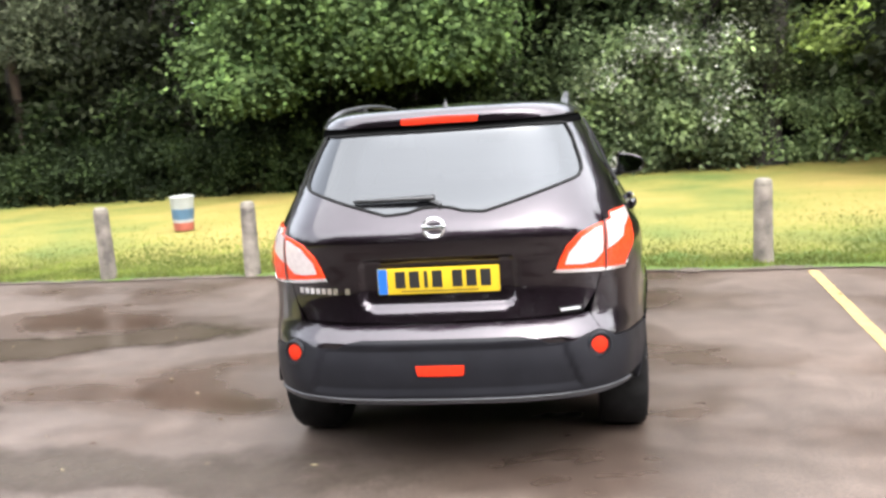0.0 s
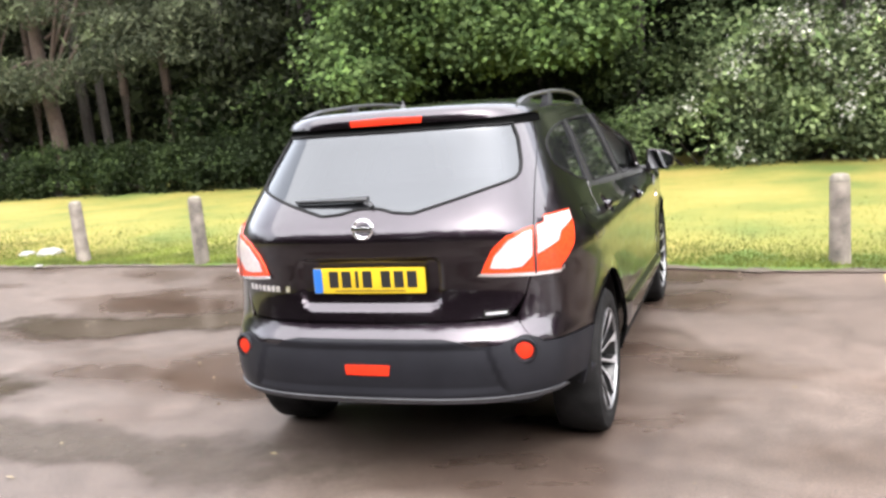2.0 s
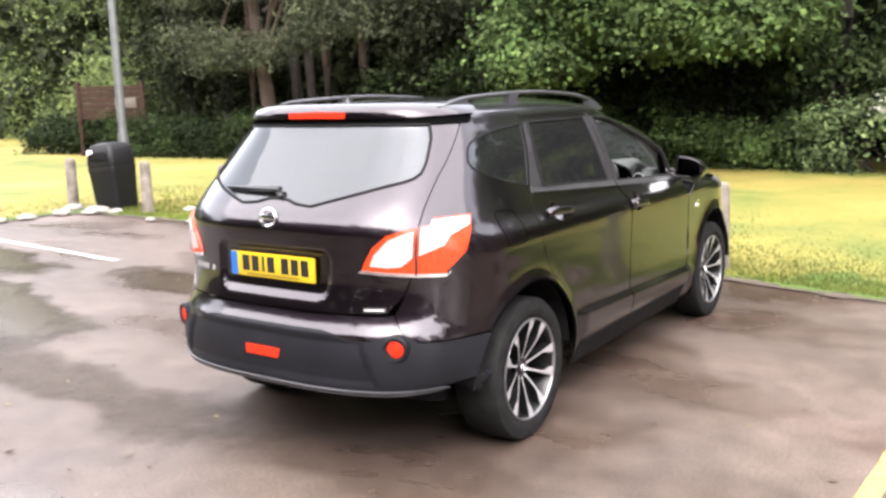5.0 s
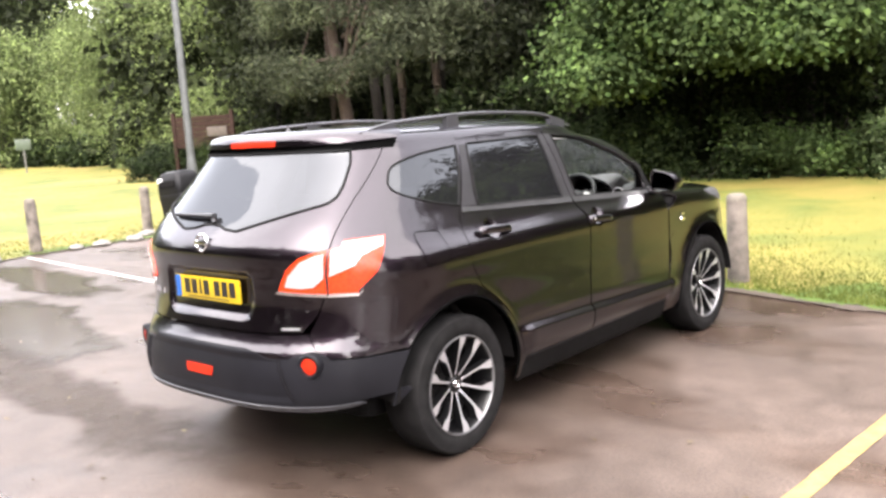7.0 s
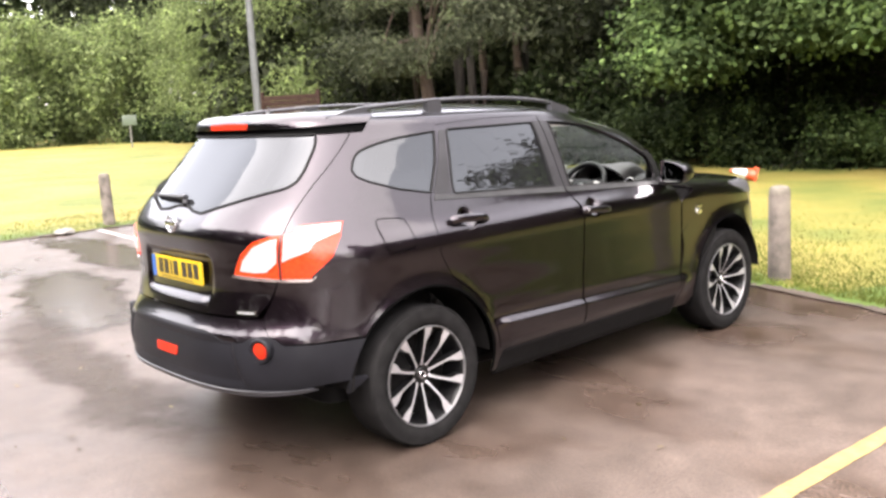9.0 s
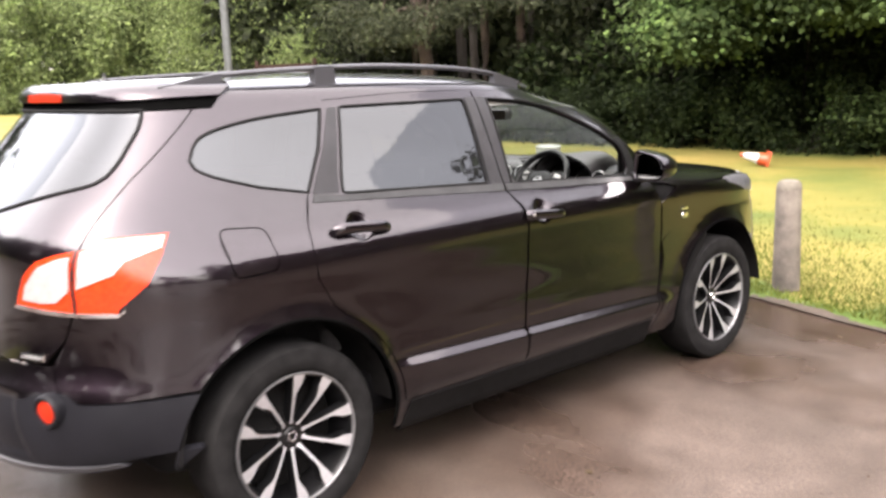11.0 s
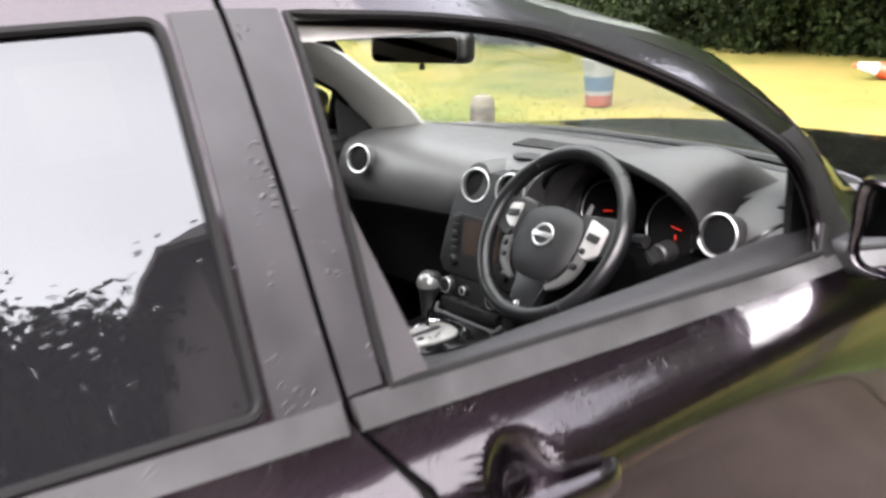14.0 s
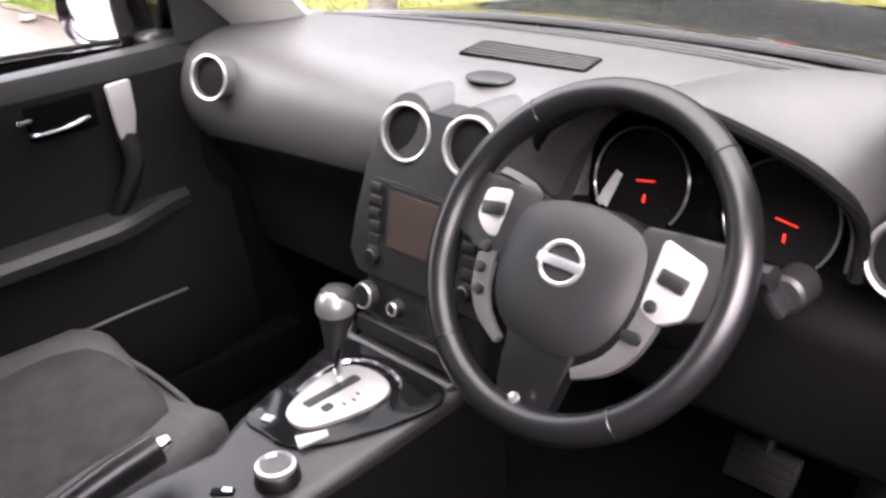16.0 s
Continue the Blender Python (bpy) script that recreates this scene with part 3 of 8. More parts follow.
def panel(name, outline, axes="yz", holes=(), material=None, parent=None, label="", lift=0.0, depth=0.012, gap=0.0, spacing=0.035,
          flip=False, both=False, zone=(0.0, 3.0, 0.0, 20.0), dish=None):
    """A pressed panel that follows the skin inside an outline. flip: on the car's left side. both: an outline given for x >= 0, mirrored over the middle."""
    def to_sv(pts):
        if axes == "sv":
            return np.array(pts, float)
        if axes == "mixed":
            return mixed(pts)
        return locate(dense(pts), axes, *zone)
    ring = to_sv(outline) * (U, V_)
    if gap:
        nxt, prv = np.roll(ring, -1, 0), np.roll(ring, 1, 0)
        t = nxt - prv
        t /= np.maximum(np.linalg.norm(t, axis=1), 1e-9)[:, None]
        area = np.sum(ring[:, 0] * nxt[:, 1] - nxt[:, 0] * ring[:, 1])
        middle = ring[:, 0] < 1e-3
        ring = ring + gap * np.sign(area) * np.stack([-t[:, 1], t[:, 0]], 1)
        if both:
            ring[middle, 0] = 0.0
    hole = [to_sv(h) * (U, V_) for h in holes]
    lo, hi = ring.min(0), ring.max(0)
    gx, gy = np.meshgrid(np.arange(lo[0] + spacing / 2, hi[0], spacing), np.arange(lo[1] + spacing / 2, hi[1], spacing))
    q = np.stack([gx.ravel(), gy.ravel()], 1)
    ok = inside(ring, q)
    for h in hole:
        ok &= ~inside(h, q)
    rim = np.concatenate([ring, *hole])
    q = q[ok]
    if len(q):
        q = q[np.min(((q[:, None] - rim[None]) ** 2).sum(-1), 1) > (spacing * 0.45) ** 2]
    if dish is not None:
        fan = [(dish[0] + r * math.cos(a), dish[1] + 0.016 + r * math.sin(a)) for r in np.linspace(0.004, DISH + 0.006, 15) for a in np.linspace(0, 2 * math.pi, 44, endpoint=False)]
        fan = locate(fan, "yz", 0.8, 2.3, 5, 9) * (U, V_)
        # close rows along the pressed crease low on the door
        low = [(y, 0.526 - 0.034 * (y - 1.37) + dz) for dz in (-0.030, -0.020, -0.010, 0.0, 0.010, 0.020, 0.030) for y in np.arange(1.30, 3.1, 0.025)]
        low = locate(low, "yz", 0.8, 2.3, 0.5, 5) * (U, V_)
        low = low[inside(ring, low)]
        low = low[np.min(((low[:, None] - rim[None]) ** 2).sum(-1), 1) > 0.008 ** 2]
        fan = np.concatenate([fan, low])
        q = np.concatenate([q[np.min(((q[:, None] - fan[None]) ** 2).sum(-1), 1) > (spacing * 0.4) ** 2], fan])
    pts = np.concatenate([rim, q])
    edges, base = [], 0
    for loop in (ring, *hole):
        edges += [(base + i, base + (i + 1) % len(loop)) for i in range(len(loop))]
        base += len(loop)
    vs, _, fs, *_ = geometry.delaunay_2d_cdt([Vector(p) for p in pts], edges, [], 0, 1e-6)
    vs = np.array([tuple(v) for v in vs])
    fs = [tuple(f) for f in fs]
    mid = np.array([vs[list(f)].mean(0) for f in fs])
    keep = inside(ring, mid)
    for h in hole:
        keep &= ~inside(h, mid)
    fs = [f for f, k in zip(fs, keep) if k]
    s, v = np.clip(vs[:, 0] / U, 0, 3), np.clip(vs[:, 1] / V_, 0, LEVELS - 1.02)
    pos, nor = skin(s, v), skin_normal(s, v, skin)
    # the skin's normals point outwards on the right half
    if np.sum(nor[:, 0] * np.sign(pos[:, 0] + 1e-9)) + np.sum(nor[:, 2] * (pos[:, 2] > 1.55)) < 0 and not (axes == "xz"):
        nor = -nor
    if axes == "xz" and np.sum(nor[:, 1]) > 0:
        nor = -nor
    pos = pos + lift * nor
    a, b, c = pos[[f[0] for f in fs]], pos[[f[1] for f in fs]], pos[[f[2] for f in fs]]
    if np.sum(np.cross(b - a, c - a) * nor[[f[0] for f in fs]]) < 0:
        fs = [f[::-1] for f in fs]
    use = sorted({i for f in fs for i in f})
    at = {i: j for j, i in enumerate(use)}
    fs = [tuple(at[i] for i in f) for f in fs]
    pos, nor = pos[use], nor[use]
    sides = [(1, pos, nor, fs)]
    if both or flip:
        m = np.array([-1, 1, 1])
        sides = ([(1, pos, nor, fs)] if both else []) + [(-1, pos * m, nor * m, [f[::-1] for f in fs])]
    V3, N3, F3 = [], [], []
    for _, p, n, f in sides:
        o = sum(len(x) for x in V3)
        V3.append(p), N3.append(n)
        F3 += [tuple(i + o for i in g) for g in f]
        if depth:
            count = {}
            for g in f:
                for i, j in ((g[0], g[1]), (g[1], g[2]), (g[2], g[0])):
                    count[(i, j)] = 1
            border = [(i, j) for i, j in count if (j, i) not in count and not (both and abs(p[i, 0]) < 1e-4 and abs(p[j, 0]) < 1e-4)]
            idx = sorted({i for e in border for i in e})
            o2 = o + len(p)
            a1 = {i: o2 + 2 * k for k, i in enumerate(idx)}
            rimv, rimn = [], []
            turn = {i: np.zeros(3) for i in idx}
            for i, j in border:
                w = np.cross(p[j] - p[i], n[i])
                turn[i] += w
                turn[j] += w
            for i in idx:
                w = turn[i] / max(1e-9, float(np.linalg.norm(turn[i])))
                rimv += [p[i], p[i] - depth * n[i]]
                rimn += [0.3 * n[i] + w, w]
            V3.append(np.array(rimv)), N3.append(np.array(rimn))
            F3 += [(a1[j], a1[i], a1[i] + 1, a1[j] + 1) for i, j in border]
    V3, N3 = np.concatenate(V3), np.concatenate(N3)
    return mesh_object(name, V3, F3, material, parent, label, True, N3)


def on_skin(y=None, z=None, x=None, lift=0.0, zone=(0.0, 3.0, 0.0, 20.0)):
    """The point of the skin at (y, z) of the side or (x, z) of the rear, and its outward normal."""
    q = locate([(y, z)], "yz", *zone) if x is None else locate([(abs(x), z)], "xz", 0, 1.2, 0, 12.5)
    p, n = skin(q[:, 0], q[:, 1])[0], skin_normal(q[:, 0], q[:, 1], skin)[0]
    if n[0] < 0:
        n = -n
    p = p + lift * n
    return Vector(p), Vector(n)

# ---- the car ----
car = thing("car", "near-black purple seven-seat crossover car, wet from rain, driver's window open", "car")

# outlines on the side (y, z) and on the rear (x, z)
QUARTER = smooth_line([(0.645, 1.355), (0.685, 1.415), (0.76, 1.45), (0.94, 1.482), (1.215, 1.503)], 0.02).tolist() + \
    [(1.15, 1.36), (1.055, 1.212)] + smooth_line([(0.87, 1.248), (0.71, 1.298), (0.655, 1.328)], 0.03).tolist()
REAR_PANE = rounded([(1.30, 1.508), (1.955, 1.51), (1.935, 1.16), (1.20, 1.195), (1.215, 1.26)], [0.02, 0.02, 0.015, 0.02, 0.03])
FRONT_PANE = smooth_line([(2.085, 1.507), (2.31, 1.487), (2.52, 1.447), (2.70, 1.363), (2.855, 1.232), (2.885, 1.14)], 0.03).tolist() + [(2.85, 1.105), (2.065, 1.145)]
FRONT_PANE = [(y + 0.008, z) for y, z in FRONT_PANE]
FRONT_PANE_LEFT = smooth_line([(2.085, 1.507), (2.31, 1.487), (2.55, 1.455), (2.69, 1.405), (2.82, 1.342), (2.965, 1.25)], 0.03).tolist() + [(2.978, 1.235), (2.98, 1.115), (2.965, 1.102), (2.065, 1.145)]
B_LINE = [(2.02, 1.548), (2.02, 1.13), (2.07, 1.05), (2.085, 0.97), (2.075, 0.77), (2.045, 0.48), (2.04, 0.375)]
C_LINE = [(1.235, 1.535), (1.16, 1.36), (1.05, 1.21), (1.01, 1.10), (0.992, 1.02), (1.0, 0.92), (1.06, 0.81)]
REAR_DOOR = C_LINE + arc(AXLE_R, HUB_Z, 0.475, 62, 8, 14) + [(1.365, 0.375)] + B_LINE[::-1] + [(1.6, 1.55)]
FRONT_DOOR = B_LINE + [(2.992, 0.375), (3.036, 0.50), (3.0655, 0.75), (3.0655, 0.95), (3.0, 1.075)] + \
    [(2.95, 1.14), (2.93, 1.25), (2.785, 1.388), (2.575, 1.482), (2.33, 1.53)]
FRONT_DOOR_LEFT = B_LINE + [(2.98, 0.375), (3.02, 0.50), (3.05, 0.75), (3.05, 0.95), (3.05, 1.06), (3.045, 1.12), (3.01, 1.25), (2.86, 1.375), (2.64, 1.475), (2.33, 1.53)]
FUEL = rounded([(0.665, 1.135), (0.845, 1.12), (0.858, 0.975), (0.68, 0.965)], 0.04)
SEAM = [(0.63, 0.745), (0.66, 0.82), (0.69, 0.92), (0.70, 1.0), (0.70, 1.10), (0.672, 1.31), (0.615, 1.535)]
ARCH = 0.44


def s_at(v, x):
    """s of the front part where level v is x wide."""
    s = np.linspace(2.0, 3.0, 400)
    return float(s[np.argmin(np.abs(skin_raw(s, np.full(400, float(v)))[:, 0] - x))])


def pillar_edge(extra):
    return [(s_at(v, x + extra), v) for v, x in ((11.75, 0.50), (11.0, 0.555), (10.0, 0.61), (9.0, 0.655), (8.3, 0.69))]


SEAM_TOP = locate([(0.60, 1.56)], "xz", 0, 1, 0, 12.6)[0]
BODY_SIDE = [("xz", SEAM), ("sv", [(SEAM_TOP[0], 11.8), (1.0, 11.8), (1.5, 11.8), (2.0, 11.8)]), ("sv", pillar_edge(0.0)),
             ("yz", [(3.07, 1.06), (3.07, 0.75), (3.045, 0.50), (3.0, 0.26), (2.2, 0.26), (1.36, 0.26)] + arc(AXLE_R, HUB_Z, ARCH, -10, 141, 30) + [(0.30, 0.622)]),
             ("xz", [(0.72, 0.628), (0.67, 0.66)])]
REAR_GLASS = [(0.0, 1.528), (0.30, 1.53), (0.555, 1.527), (0.585, 1.47), (0.615, 1.37), (0.622, 1.325), (0.605, 1.297), (0.40, 1.24), (0.21, 1.19), (0.12, 1.197), (0.06, 1.213), (0.0, 1.217)]
HATCH = [(0.0, 0.738), (0.35, 0.738), (0.60, 0.742)] + SEAM[1:] + [(0.60, 1.55), (0.30, 1.562), (0.0, 1.565)]
CLAD_TOP = [(0.0, 0.668), (0.33, 0.668), (0.40, 0.655), (0.455, 0.636), (0.56, 0.634), (0.60, 0.652), (0.65, 0.664), (0.695, 0.648), (0.72, 0.625)]


def build_side(flip):
    o = dict(parent=car, flip=flip)
    side = panel("body_side", BODY_SIDE, "mixed", material=PAINT, gap=0.002, spacing=0.028,
                 holes=[[("yz", REAR_DOOR)], [("yz", FRONT_DOOR_LEFT if flip else FRONT_DOOR)], [("yz", QUARTER)], [("yz", FUEL)]], **o)
    # black liner added behind the panels: gaps read dark, no light leaks in
    panel("inner_liner", [("yz", [(0.42, 1.30), (0.55, 1.52), (1.2, 1.56), (2.3, 1.55)] + ([(2.70, 1.49), (3.03, 1.27), (3.06, 1.05)] if flip else [(2.64, 1.485), (2.96, 1.235), (3.05, 1.05)]) + [(3.05, 0.30), (1.4, 0.28)] +
                           arc(AXLE_R, HUB_Z, 0.47, 0, 140, 16) + [(0.42, 0.65)])], "mixed",
          holes=[[("yz", dense(REAR_PANE))], [("yz", dense(FRONT_PANE_LEFT if flip else FRONT_PANE))], [("yz", dense(QUARTER))]], material=MATT_BLACK, lift=-0.022, depth=0.0, spacing=0.07, **o)
    panel("fuel_flap", FUEL, material=PAINT, gap=0.0055, spacing=0.03, **o)
    for name, ring, pane in (("rear_door", REAR_DOOR, REAR_PANE), ("front_door", FRONT_DOOR_LEFT if flip else FRONT_DOOR, FRONT_PANE_LEFT if flip else FRONT_PANE)):
        door = panel(name, ring, holes=[pane], material=PAINT, gap=0.003, spacing=0.017, dish=HANDLES[0] if name == "rear_door" else HANDLES[1], **o)
        q = dict(parent=door, flip=flip)
        first = name == "rear_door"
        if first:
            panel("glass", pane, material=PRIVACY, lift=-0.004, depth=0.004, **q)
            panel("frame_film", [(1.245, 1.505), (1.285, 1.505), (1.20, 1.27), (1.185, 1.197), (1.07, 1.205), (1.17, 1.36)], material=PILLAR, lift=0.002, depth=0.0, **q)
            panel("pillar_film", [(1.965, 1.515), (2.0165, 1.515), (2.0165, 1.145), (1.945, 1.15)], material=PILLAR, lift=0.002, depth=0.0, **q)
            belt = [(1.075, 1.202), (1.2, 1.188), (1.6, 1.17), (2.013, 1.148), (2.013, 1.118), (1.6, 1.143), (1.06, 1.175)]
        else:
            panel("pillar_film", [(2.0235, 1.515), (2.083, 1.512), (2.064, 1.15), (2.0235, 1.15)], material=PILLAR, lift=0.002, depth=0.0, **q)
            belt = [(2.027, 1.147), (2.4, 1.126), (2.83, 1.10), (2.93, 1.098), (2.95, 1.072), (2.4, 1.096), (2.027, 1.117)]
            if flip:
                panel("glass", pane, material=CLEAR, lift=-0.006, depth=0.0, **q)
            if not flip:
                panel("corner_trim", [(2.898, 1.13), (2.866, 1.238), (2.825, 1.282), (2.885, 1.285), (2.93, 1.235), (2.975, 1.13), (2.985, 1.09), (2.85, 1.095)], material=SEAL, lift=0.006, depth=0.006, spacing=0.03, **q)
        panel("belt_moulding", belt, material=BELT, lift=0.005, depth=0.006, spacing=0.03, **q)
        # black rubber round the window opening
        bm = bmesh.new()
        ring_sv = locate(dense(pane, 0.03), "yz", 0.3, 2.98)
        p3 = skin(ring_sv[:, 0], ring_sv[:, 1]) + 0.001 * np.array([1, 0, 0])
        tube(bm, p3 * ([-1, 1, 1] if flip else [1, 1, 1]), 0.0055, 6, closed=True)
        part("window_seal", bm, SEAL, door)
        # pull handle on two feet
        hy, hz = HANDLES[0] if first else HANDLES[1]
        bm = bmesh.new()
        pts = []
        for a in np.linspace(-0.115, 0.115, 15):
            sv = locate([(hy + a, hz - 0.07 * a)], "yz", 0.8, 2.3, 5, 9)
            p, n = Vector(skin_raw(sv[:, 0], sv[:, 1])[0]), Vector(skin_normal(sv[:, 0], sv[:, 1], skin_raw)[0])
            n = n if n.x > 0 else -n
            bow = 0.024 * (1 - (abs(a) / 0.118) ** 8) + 0.011
            pts.append(p + n * bow)
        tube(bm, [(-q_.x if flip else q_.x, q_.y, q_.z) for q_ in pts], lambda t: 0.0125 + 0.003 * step(0.25, 0.0, t) + 0.002 * math.sin(math.pi * t), 12, flat=1.45, up=(0, 0, 1))
        h = part("door_handle", bm, PAINT, door, "body-coloured pull handle")
        if not first and not flip:
            bm = bmesh.new()
            p, n = on_skin(hy - 0.10, hz + 0.005, lift=0.036, zone=(0.8, 2.3, 5, 9))
            lathe(bm, [(0.0075, 0), (0.0075, 0.003), (0.005, 0.004)], 12, Matrix.Translation(p) @ Matrix.Rotation(radians(90), 4, "Y"))
            part("key_lock", bm, SILVER, h)
    panel("quarter_glass", [("yz", QUARTER)], "mixed", material=PRIVACY, lift=-0.003, depth=0.004, **o)
    bm = bmesh.new()
    ring_sv = mixed([("yz", dense(QUARTER, 0.03))])
    p3 = skin(ring_sv[:, 0], ring_sv[:, 1])
    tube(bm, p3 * ([-1, 1, 1] if flip else [1, 1, 1]), 0.006, 6, closed=True)
    part("quarter_seal", bm, SEAL, car)
    panel("sill", [(1.40, 0.365), (2.98, 0.365), (2.99, 0.24), (1.36, 0.24)], material=MATT_BLACK, lift=0.006, depth=0.02, **o)
    # front wing, wheel-arch lips and liners
    panel("front_wing", [("yz", [(3.0715, 1.05), (3.0725, 0.75), (3.0475, 0.50), (3.005, 0.27), (3.15, 0.27)] + arc(AXLE_F, HUB_Z, ARCH, 190, 25, 26)[1:] +
                                 [(4.10, 0.62), (4.13, 0.80)]), ("sv", [(2.40, 6.95), (2.32, 7.04), (2.15, 7.16), (2.105, 7.4), (2.09, 7.8), (2.0, 7.85)])], "mixed", material=PAINT, gap=0.002, spacing=0.03, **o)
    for cy, a0, a1 in ((AXLE_R, -8, 150), (AXLE_F, 12, 192)):
        bm = bmesh.new()
        lip = []
        for y, z in arc(cy, HUB_Z, ARCH + 0.004, a0, a1, 30):
            p, n = on_skin(y, z, lift=-0.004)
            lip.append((-p.x if flip else p.x, p.y, p.z))
        tube(bm, lip, 0.008, 8, up=(1, 0, 0))
        # the lip takes the wheel arch's shade as its colour
        part("arch_lip", bm, HOLLOW_SHADE, car)
        bm = bmesh.new()
        sx = -1 if flip else 1
        rows = []
        for y, z in arc(cy, HUB_Z, ARCH - 0.002, 4, 176, 30):
            rows.append((bm.verts.new((sx * 0.872, y, z)), bm.verts.new((sx * 0.56, y, z))))
        hub = bm.verts.new((sx * 0.56, cy, HUB_Z))
        for a, b in zip(rows, rows[1:]):
            bm.faces.new((a[0], a[1], b[1], b[0]))
            bm.faces.new((a[1], hub, b[1]))
        part("arch_liner", bm, MATT_BLACK, car)
    # exterior mirror
    sx = -1 if flip else 1
    m = Matrix.Translation((0.972, 2.90, 1.148) if sx > 0 else (-0.935, 2.94, 1.15)) @ Matrix.Diagonal((sx, 1, 1, 1)) @ Matrix.Rotation(radians(-4), 4, "Z")
    out = smooth_line([(-0.098, -0.062), (0.03, -0.066), (0.078, -0.050), (0.098, -0.012), (0.086, 0.030), (0.040, 0.062), (-0.03, 0.078), (-0.095, 0.080), (-0.106, 0.01)], 0.012, True)
    mid_ = np.array([0.0, 0.005])
    out = mid_ + (out - mid_) * ([1.12, 1.08] if flip else [0.92, 0.93])
    bm = bmesh.new()
    rows = []
    for k, y in ((0.84, -0.008), (0.93, -0.046), (1.0, -0.044), (1.03, -0.02), (1.0, 0.02), (0.90, 0.055), (0.70, 0.085), (0.38, 0.105)):
        rows.append([bm.verts.new(m @ Vector((*(mid_ + (q - mid_) * k), 0)).xzy + m.to_3x3() @ Vector((0, y, 0))) for q in out])
    for a, b in zip(rows, rows[1:]):
        for i in range(len(out)):
            bm.faces.new((a[i], a[(i + 1) % len(out)], b[(i + 1) % len(out)], b[i]))
    bm.faces.new(rows[0])
    bm.faces.new(rows[-1])
    mir = part("door_mirror", bm, PAINT, car, "painted mirror shell")
    bm = bmesh.new()
    slab(bm, [tuple(mid_ + (q - mid_) * 0.85) for q in out], 0.003, m @ Matrix.Translation((0, -0.03, 0)) @ Matrix.Rotation(radians(95 if flip else 84.5), 4, "X"))
    part("mirror_glass", bm, MIRROR, mir, smooth=False)
    bm = bmesh.new()
    box(bm, (0.10, 0.075, 0.05), m @ Matrix.Translation((-0.12, 0.015, -0.058)), 0.018, 3)
    part("mirror_foot", bm, BLACK, mir)
    # roof rail on three feet
    bm = bmesh.new()
    top = smooth_line([(0.552, 0.645, 1.598), (0.556, 0.84, 1.636), (0.556, 1.25, 1.655), (0.552, 1.62, 1.658), (0.543, 2.05, 1.637), (0.533, 2.30, 1.600), (0.522, 2.48, 1.548)], 0.05)
    tube(bm, top * [sx, 1, 1], lambda t: 0.0145 * min(1, 0.55 + 4 * min(t, 1 - t)), 10, flat=0.7)
    rail = part("roof_rail", bm, surface_rail, car, "dark satin rail")
    for y0, y1 in ((0.62, 0.86), (1.25, 1.345), (2.24, 2.40)):
        bm = bmesh.new()
        lo, hi = [], []
        for y in np.linspace(y0, y1, 7):
            zt = float(np.interp(y, top[:, 1], top[:, 2])) + 0.006
            hi.append((sx * float(np.interp(y, top[:, 1], top[:, 0])), y, zt))
        for y, (px, py, pz) in zip(np.linspace(y0, y1, 7), hi):
            w = 0.019
            sv = locate([(px * sx, y)], "xy", 0.3, 2.9, 11.0, 13.0)
            zb = float(skin_raw(sv[:, 0], sv[:, 1])[0, 2]) - 0.004
            ring = [bm.verts.new((px + dx, py, zz)) for dx, zz in ((-w, zb), (w, zb - 0.01), (w * 0.8, max(pz, zb)), (-w * 0.8, max(pz, zb + 0.002)))]
            lo.append(ring)
        for a, b in zip(lo, lo[1:]):
            for i in range(4):
                bm.faces.new((a[i], a[(i + 1) % 4], b[(i + 1) % 4], b[i]))
        bm.faces.new(lo[0])
        bm.faces.new(lo[-1])
        part("rail_foot", bm, surface_rail, rail)
    # rear lamp in two halves either side of the hatch seam
    lamp = panel("rear_lamp", [("xz", [(0.497, 0.933), (0.515, 0.975), (0.545, 1.03), (0.60, 1.078), (0.66, 1.10), (0.73, 1.115)]),
                               ("yz", [(0.32, 1.14), (0.507, 1.14), (0.47, 1.075), (0.415, 0.995), (0.33, 0.922)]), ("xz", [(0.78, 0.908), (0.70, 0.915)])],
                 "mixed", material=LENS_RED, lift=0.010, depth=0.016, spacing=0.02, **o)
    q = dict(parent=lamp, flip=flip, depth=0.003, spacing=0.02)
    panel("reversing_lens", [("xz", [(0.532, 0.952), (0.55, 1.0), (0.605, 1.06), (0.66, 1.085), (0.687, 1.09), (0.687, 0.986), (0.650, 0.949), (0.60, 0.945)])], "mixed", material=LENS_CLEAR, lift=0.0125, **q)
    panel("indicator_lens", [("xz", [(0.706, 1.104), (0.728, 1.110)]), ("yz", [(0.31, 1.132), (0.40, 1.135), (0.494, 1.134), (0.474, 1.098), (0.43, 1.087), (0.36, 1.066)]), ("xz", [(0.775, 1.03), (0.706, 0.992)])], "mixed", material=LENS_CLEAR, lift=0.0125, **q)
    panel("lamp_seam", [("xz", [(0.693, 0.91), (0.6935, 1.0), (0.6935, 1.11), (0.7005, 1.11), (0.7005, 1.0), (0.700, 0.91)])], "mixed", material=BLACK, lift=0.0135, **q)
    panel("lamp_foot", [("xz", [(0.48, 0.922), (0.497, 0.934), (0.70, 0.916), (0.79, 0.908)]), ("yz", [(0.345, 0.928), (0.34, 0.914)]), ("xz", [(0.78, 0.896), (0.70, 0.902), (0.55, 0.915)])], "mixed", material=CHROME, lift=0.012, **q)
    # reflector in its round bezel
    p, n = on_skin(x=0.652, z=0.606)
    face = Matrix.Translation((sx * p.x, p.y, p.z)) @ Vector((sx * 0.35, -0.93, 0)).to_track_quat("Z", "Y").to_matrix().to_4x4()
